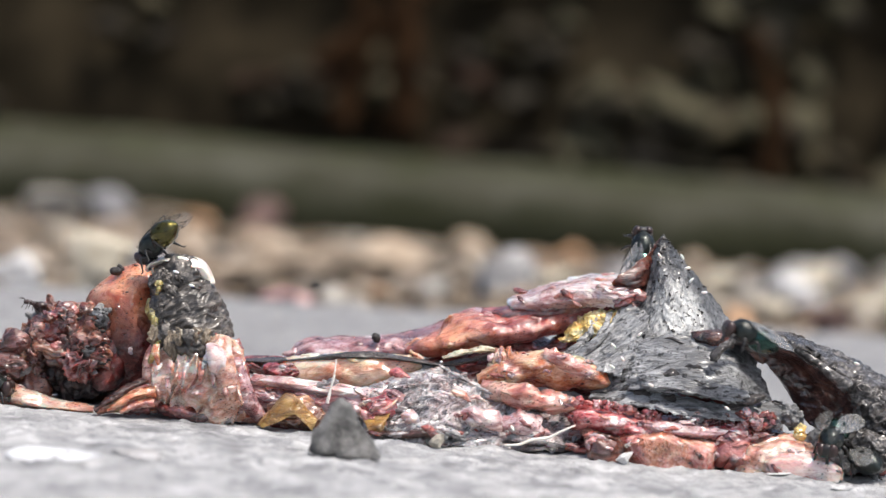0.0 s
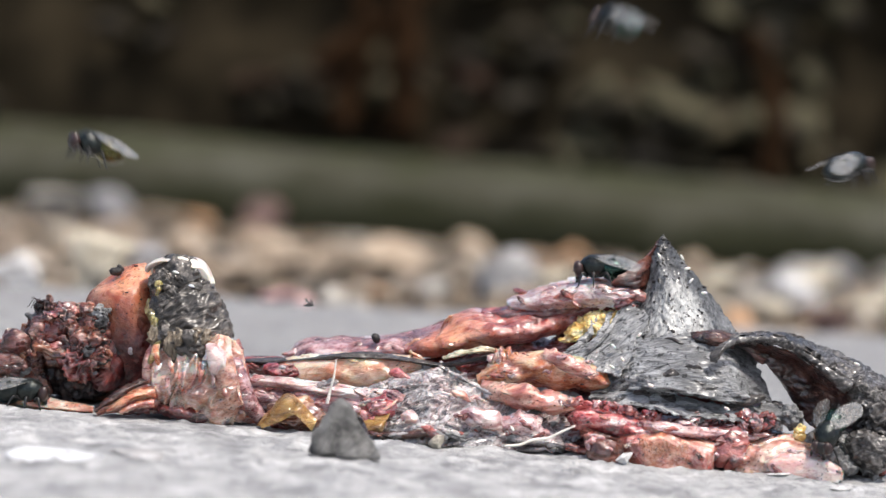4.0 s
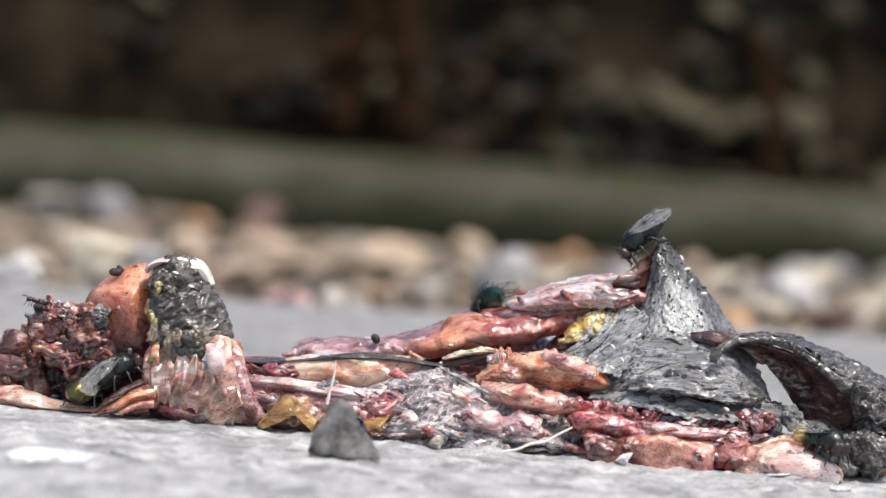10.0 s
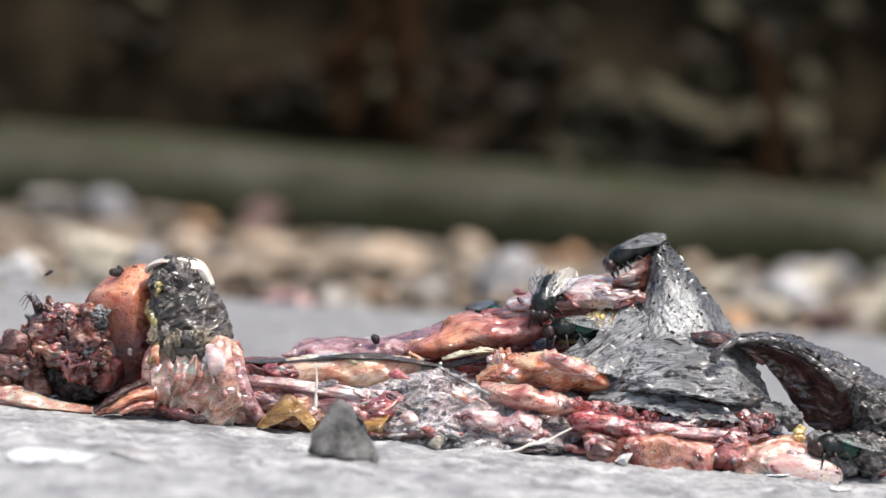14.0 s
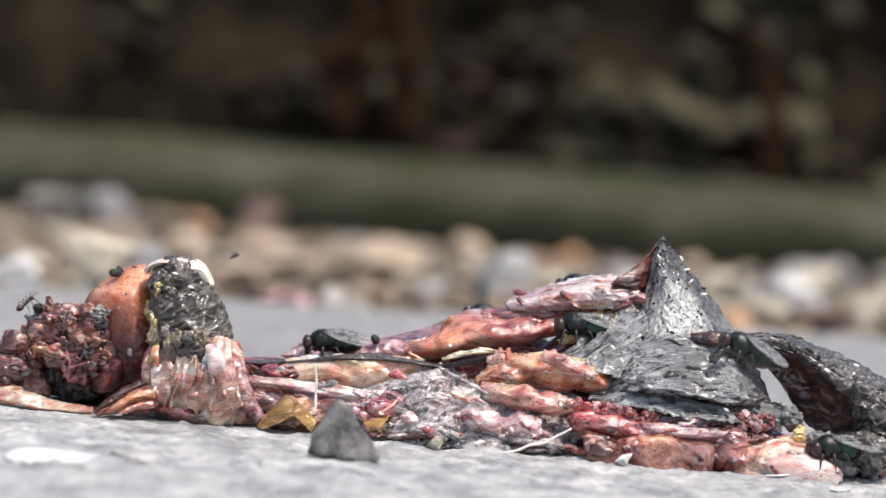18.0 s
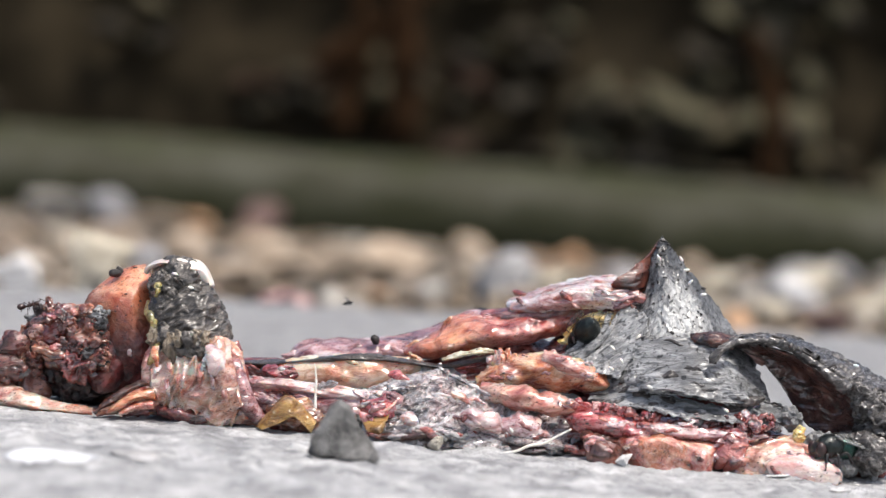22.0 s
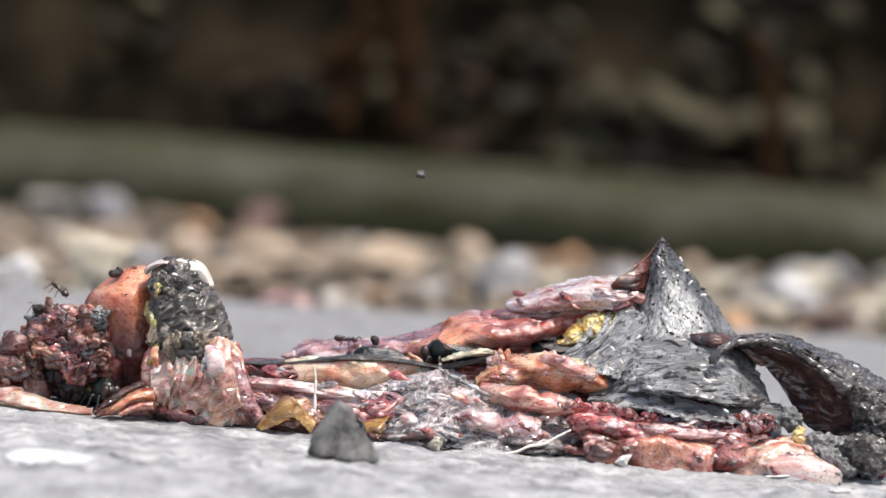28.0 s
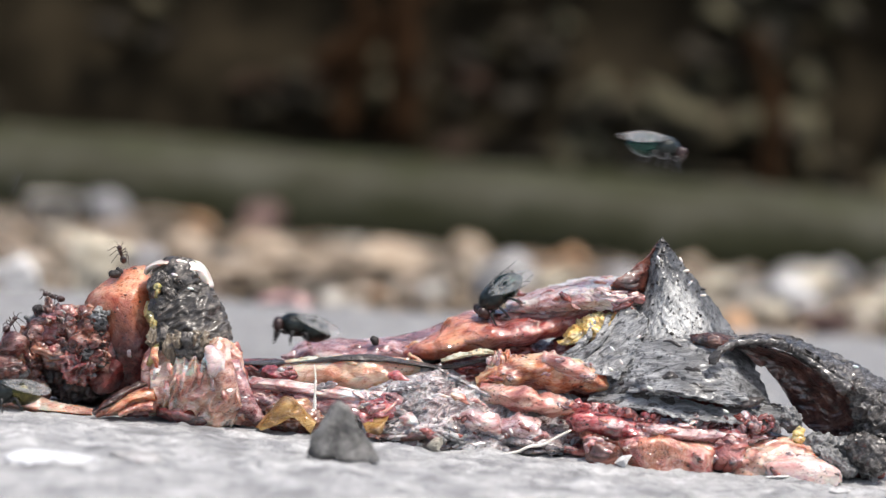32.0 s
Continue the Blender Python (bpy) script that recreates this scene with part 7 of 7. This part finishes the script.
    # golden fly in the shade under the stump
    walk(fly_i, [at(0, FAR_L, 0, 0), at(22, FAR_L, 0, 0), at(23, (-59.7, 0.0, 3.0), 60, 0), at(24, (-59.0, 2.0, 1.7), 30, 0), at(25, (-60.7, -4.0, 3.4), 10, 0), at(28, (-58.3, -3.0, 3.3), -60, 0), at(28.4, (-60.0, -5.0, 3.3), -120, 0), at(28.7, (-61.0, -6.0, 3.3), -170, 5), at(29, (-62.0, -7.0, 3.4), -176, 8), at(30, (-71.7, -8.0, 3.2), -172, 0),
                 at(31, (-77.1, -8.0, 2.8), -176, 0), at(31.2, (-80.0, -10.0, 2.8), -100, 0), at(31.35, (-77.0, -11.0, 2.6), -40, 0), at(31.5, (-73.4, -12.0, 2.4), -10, -15), at(31.7, (-78.0, -12.0, 2.6), -90, 0), at(32, (-73.4, -12.0, 2.5), -170, -8)])
    # ants
    walk(ant_a, [at(0, (-72.1, 2.0, 16.6), 200, 10), at(6, (-70.6, 2.0, 17.2), 260, 10), at(10, (-71.6, 2.0, 17.3), 200, 10), at(12, (-71.6, 2.0, 17.4), 180, 15), at(13, (-71.9, 2.0, 17.4), 150, 20), at(17, (-73.6, 2.0, 17.0), 60, 40), at(24, (-72.1, 2.0, 16.6), 20, 10), at(26, (-70.2, 2.0, 18.3), 10, 20), at(27, (-69.2, 2.0, 19.4), 80, 30), at(28, (-67.8, 2.0, 20.1), 150, 30), at(29, (-63.3, 2.0, 21.9), 150, 40),
                 at(30, (-56.4, 2.0, 25.9), 170, 20), at(31, (-57.4, 2.0, 26.8), 210, 40), at(32, (-57.2, 2.0, 27.3), 250, 50)])
    walk(ant_b, [at(0, (-68.6, 15.0, 11.6), 10, 10), at(12, (-66.6, 15.0, 12.0), 60, 10), at(24, (-68.6, 14.0, 13.0), 100, 10), at(29, (-71.3, 4.0, 16.8), 160, 10), at(32, (-68.8, 3.0, 18.6), 200, 15)])
    walk(ant_c, [at(0, (-83.8, 2.0, 10.0), 30, 10), at(20, (-83.8, 2.0, 10.0), 20, 10), at(29, (-79.7, 2.0, 10.4), 10, 10), at(32, (-75.6, 0.0, 13.4), 60, 40)])
    # an ant on the pink ridge near the end
    walk(ant_d, [at(0, (-25.9, 24.0, 8.7), 0, 0), at(26, (-23.8, 24.0, 8.9), 0, 0), at(27, (-21.5, 12.0, 13.3), 5, 10), at(27.5, (-19.1, 9.0, 15.0), 8, 10), at(28, (-16.2, 9.0, 14.7), 4, 0), at(29, (-7.3, 14.0, 15.5), 4, 0), at(30, (-7.1, 24.0, 10.2), 0, 0), at(32, (-7.1, 24.0, 10.2), 0, 0)])
    # gnats drifting over the asphalt
    out = UP_L
    walk(gnat_a, [at(0, (-23.2, 20.0, 23.1), 10, 20), at(0.5, (-12.8, 20.0, 17.5), 10, 10), at(1.5, (-22.4, 20.0, 19.8), 10, 10), at(2, (-15.9, 20.0, 16.9), 10, 10), at(3, (-24.3, 20.0, 17.6), 20, 0), at(5.5, (-19.4, 20.0, 21.5), 40, 0), at(6, (8.4, 20.0, 33.2), 10, 10), at(6.6, out, 10, 0), at(10.5, out, 10, 0),
                  at(11, (-11.4, 20.0, 25.2), 10, 10), at(11.6, out, 10, 0), at(13.6, out, 10, 0), at(14, (-72.2, 20.0, 21.5), 20, 30), at(14.6, out, 20, 0), at(17.4, out, 20, 0), at(18, (-38.2, 20.0, 27.5), 30, 20), at(19, (-32.8, 20.0, 27.4), 30, 20), at(19.6, out, 30, 0), at(21.5, out, 30, 0),
                  at(22, (-16.7, 20.0, 20.6), 20, 10), at(22.6, out, 20, 0), at(23.5, out, 20, 0), at(24, (-32.3, 20.0, 12.2), 30, 20), at(24.6, out, 20, 0), at(29.5, out, 20, 0), at(30, (-4.7, 20.0, 27.1), 10, 0), at(30.6, out, 10, 0), at(31.5, out, 10, 0), at(32, (-79.4, 20.0, 37.7), 60, 30)])
    walk(gnat_b, [at(0, out, 0, 0), at(5.3, out, 0, 0), at(6, (-78.6, 20.0, 46.9), -10, 0), at(6.4, out, 0, 0), at(7.2, out, 0, 0), at(7.5, (-3.0, 20.0, 38.2), 20, -20), at(8, (-34.0, 20.0, 60.2), 40, 0), at(8.4, out, 20, 0), at(9.1, out, 20, 0), at(9.5, (-2.0, 20.0, 51.3), 40, 0), at(9.9, out, 20, 0), at(18.5, out, 20, 0),
                  at(19, (-8.9, 20.0, 30.4), 30, 20), at(19.5, out, 20, 0), at(24.5, out, 20, 0), at(25, (-27.3, 20.0, 55.0), 40, 0), at(25.5, out, 20, 0), at(27.6, out, 0, 0), at(28, (-5.1, 20.0, 45.1), -20, 0), at(28.5, out, 0, 0), at(29.5, out, 0, 0), at(30, (64.0, 40.0, 23.3), 20, 0),
                  at(30.5, out, 0, 0), at(31, (-71.6, 20.0, 54.5), -40, 0), at(31.4, out, 0, 0), at(32, out, 0, 0)])
    # two pale ones that shoot across
    walk(mayfly_a, [at(0, (-400, 60.0, 0.6), 0, 0), at(7.6, (-400, 60.0, 0.6), 0, 0), at(7.9, (-182.2, 60.0, 65.0), 0, 0), at(8, (28.8, 60.0, 67.0), 0, 0), at(8.1, (239.8, 60.0, 69.0), 0, 0), at(8.4, (400, 60.0, 0.6), 0, 0), at(32, (400, 60.0, 0.6), 0, 0)])
    walk(mayfly_b, [at(0, (-400, 60.0, 0.6), 0, 4), at(7.6, (-400, 60.0, 0.6), 0, 4), at(7.9, (-78.8, 60.0, 33.3), 0, 4), at(8, (45.7, 60.0, 42.3), 0, 4), at(8.1, (170.2, 60.0, 51.3), 0, 4), at(8.4, (400, 60.0, 0.6), 0, 4), at(32, (400, 60.0, 0.6), 0, 4)])
    # the straw slips a little, the stalk leans over once
    walk(straw, [at(0, (25.2, -17.0, 4.6), 0, 0), at(7.1, (25.2, -17.0, 4.5), 0, 0), at(7.5, (24.8, -17.0, 4.4), 0, 3), at(32, (24.7, -17.0, 4.2), 0, 3)])
    walk(stalk, [at(0, (-17.8, -20.0, 5.8), 0, -6), at(10, (-17.8, -20.0, 5.7), 0, -6), at(12.5, (-19.6, -20.0, 5.1), 0, 6), at(32, (-19.7, -20.0, 5.1), 0, 6)])


motions()
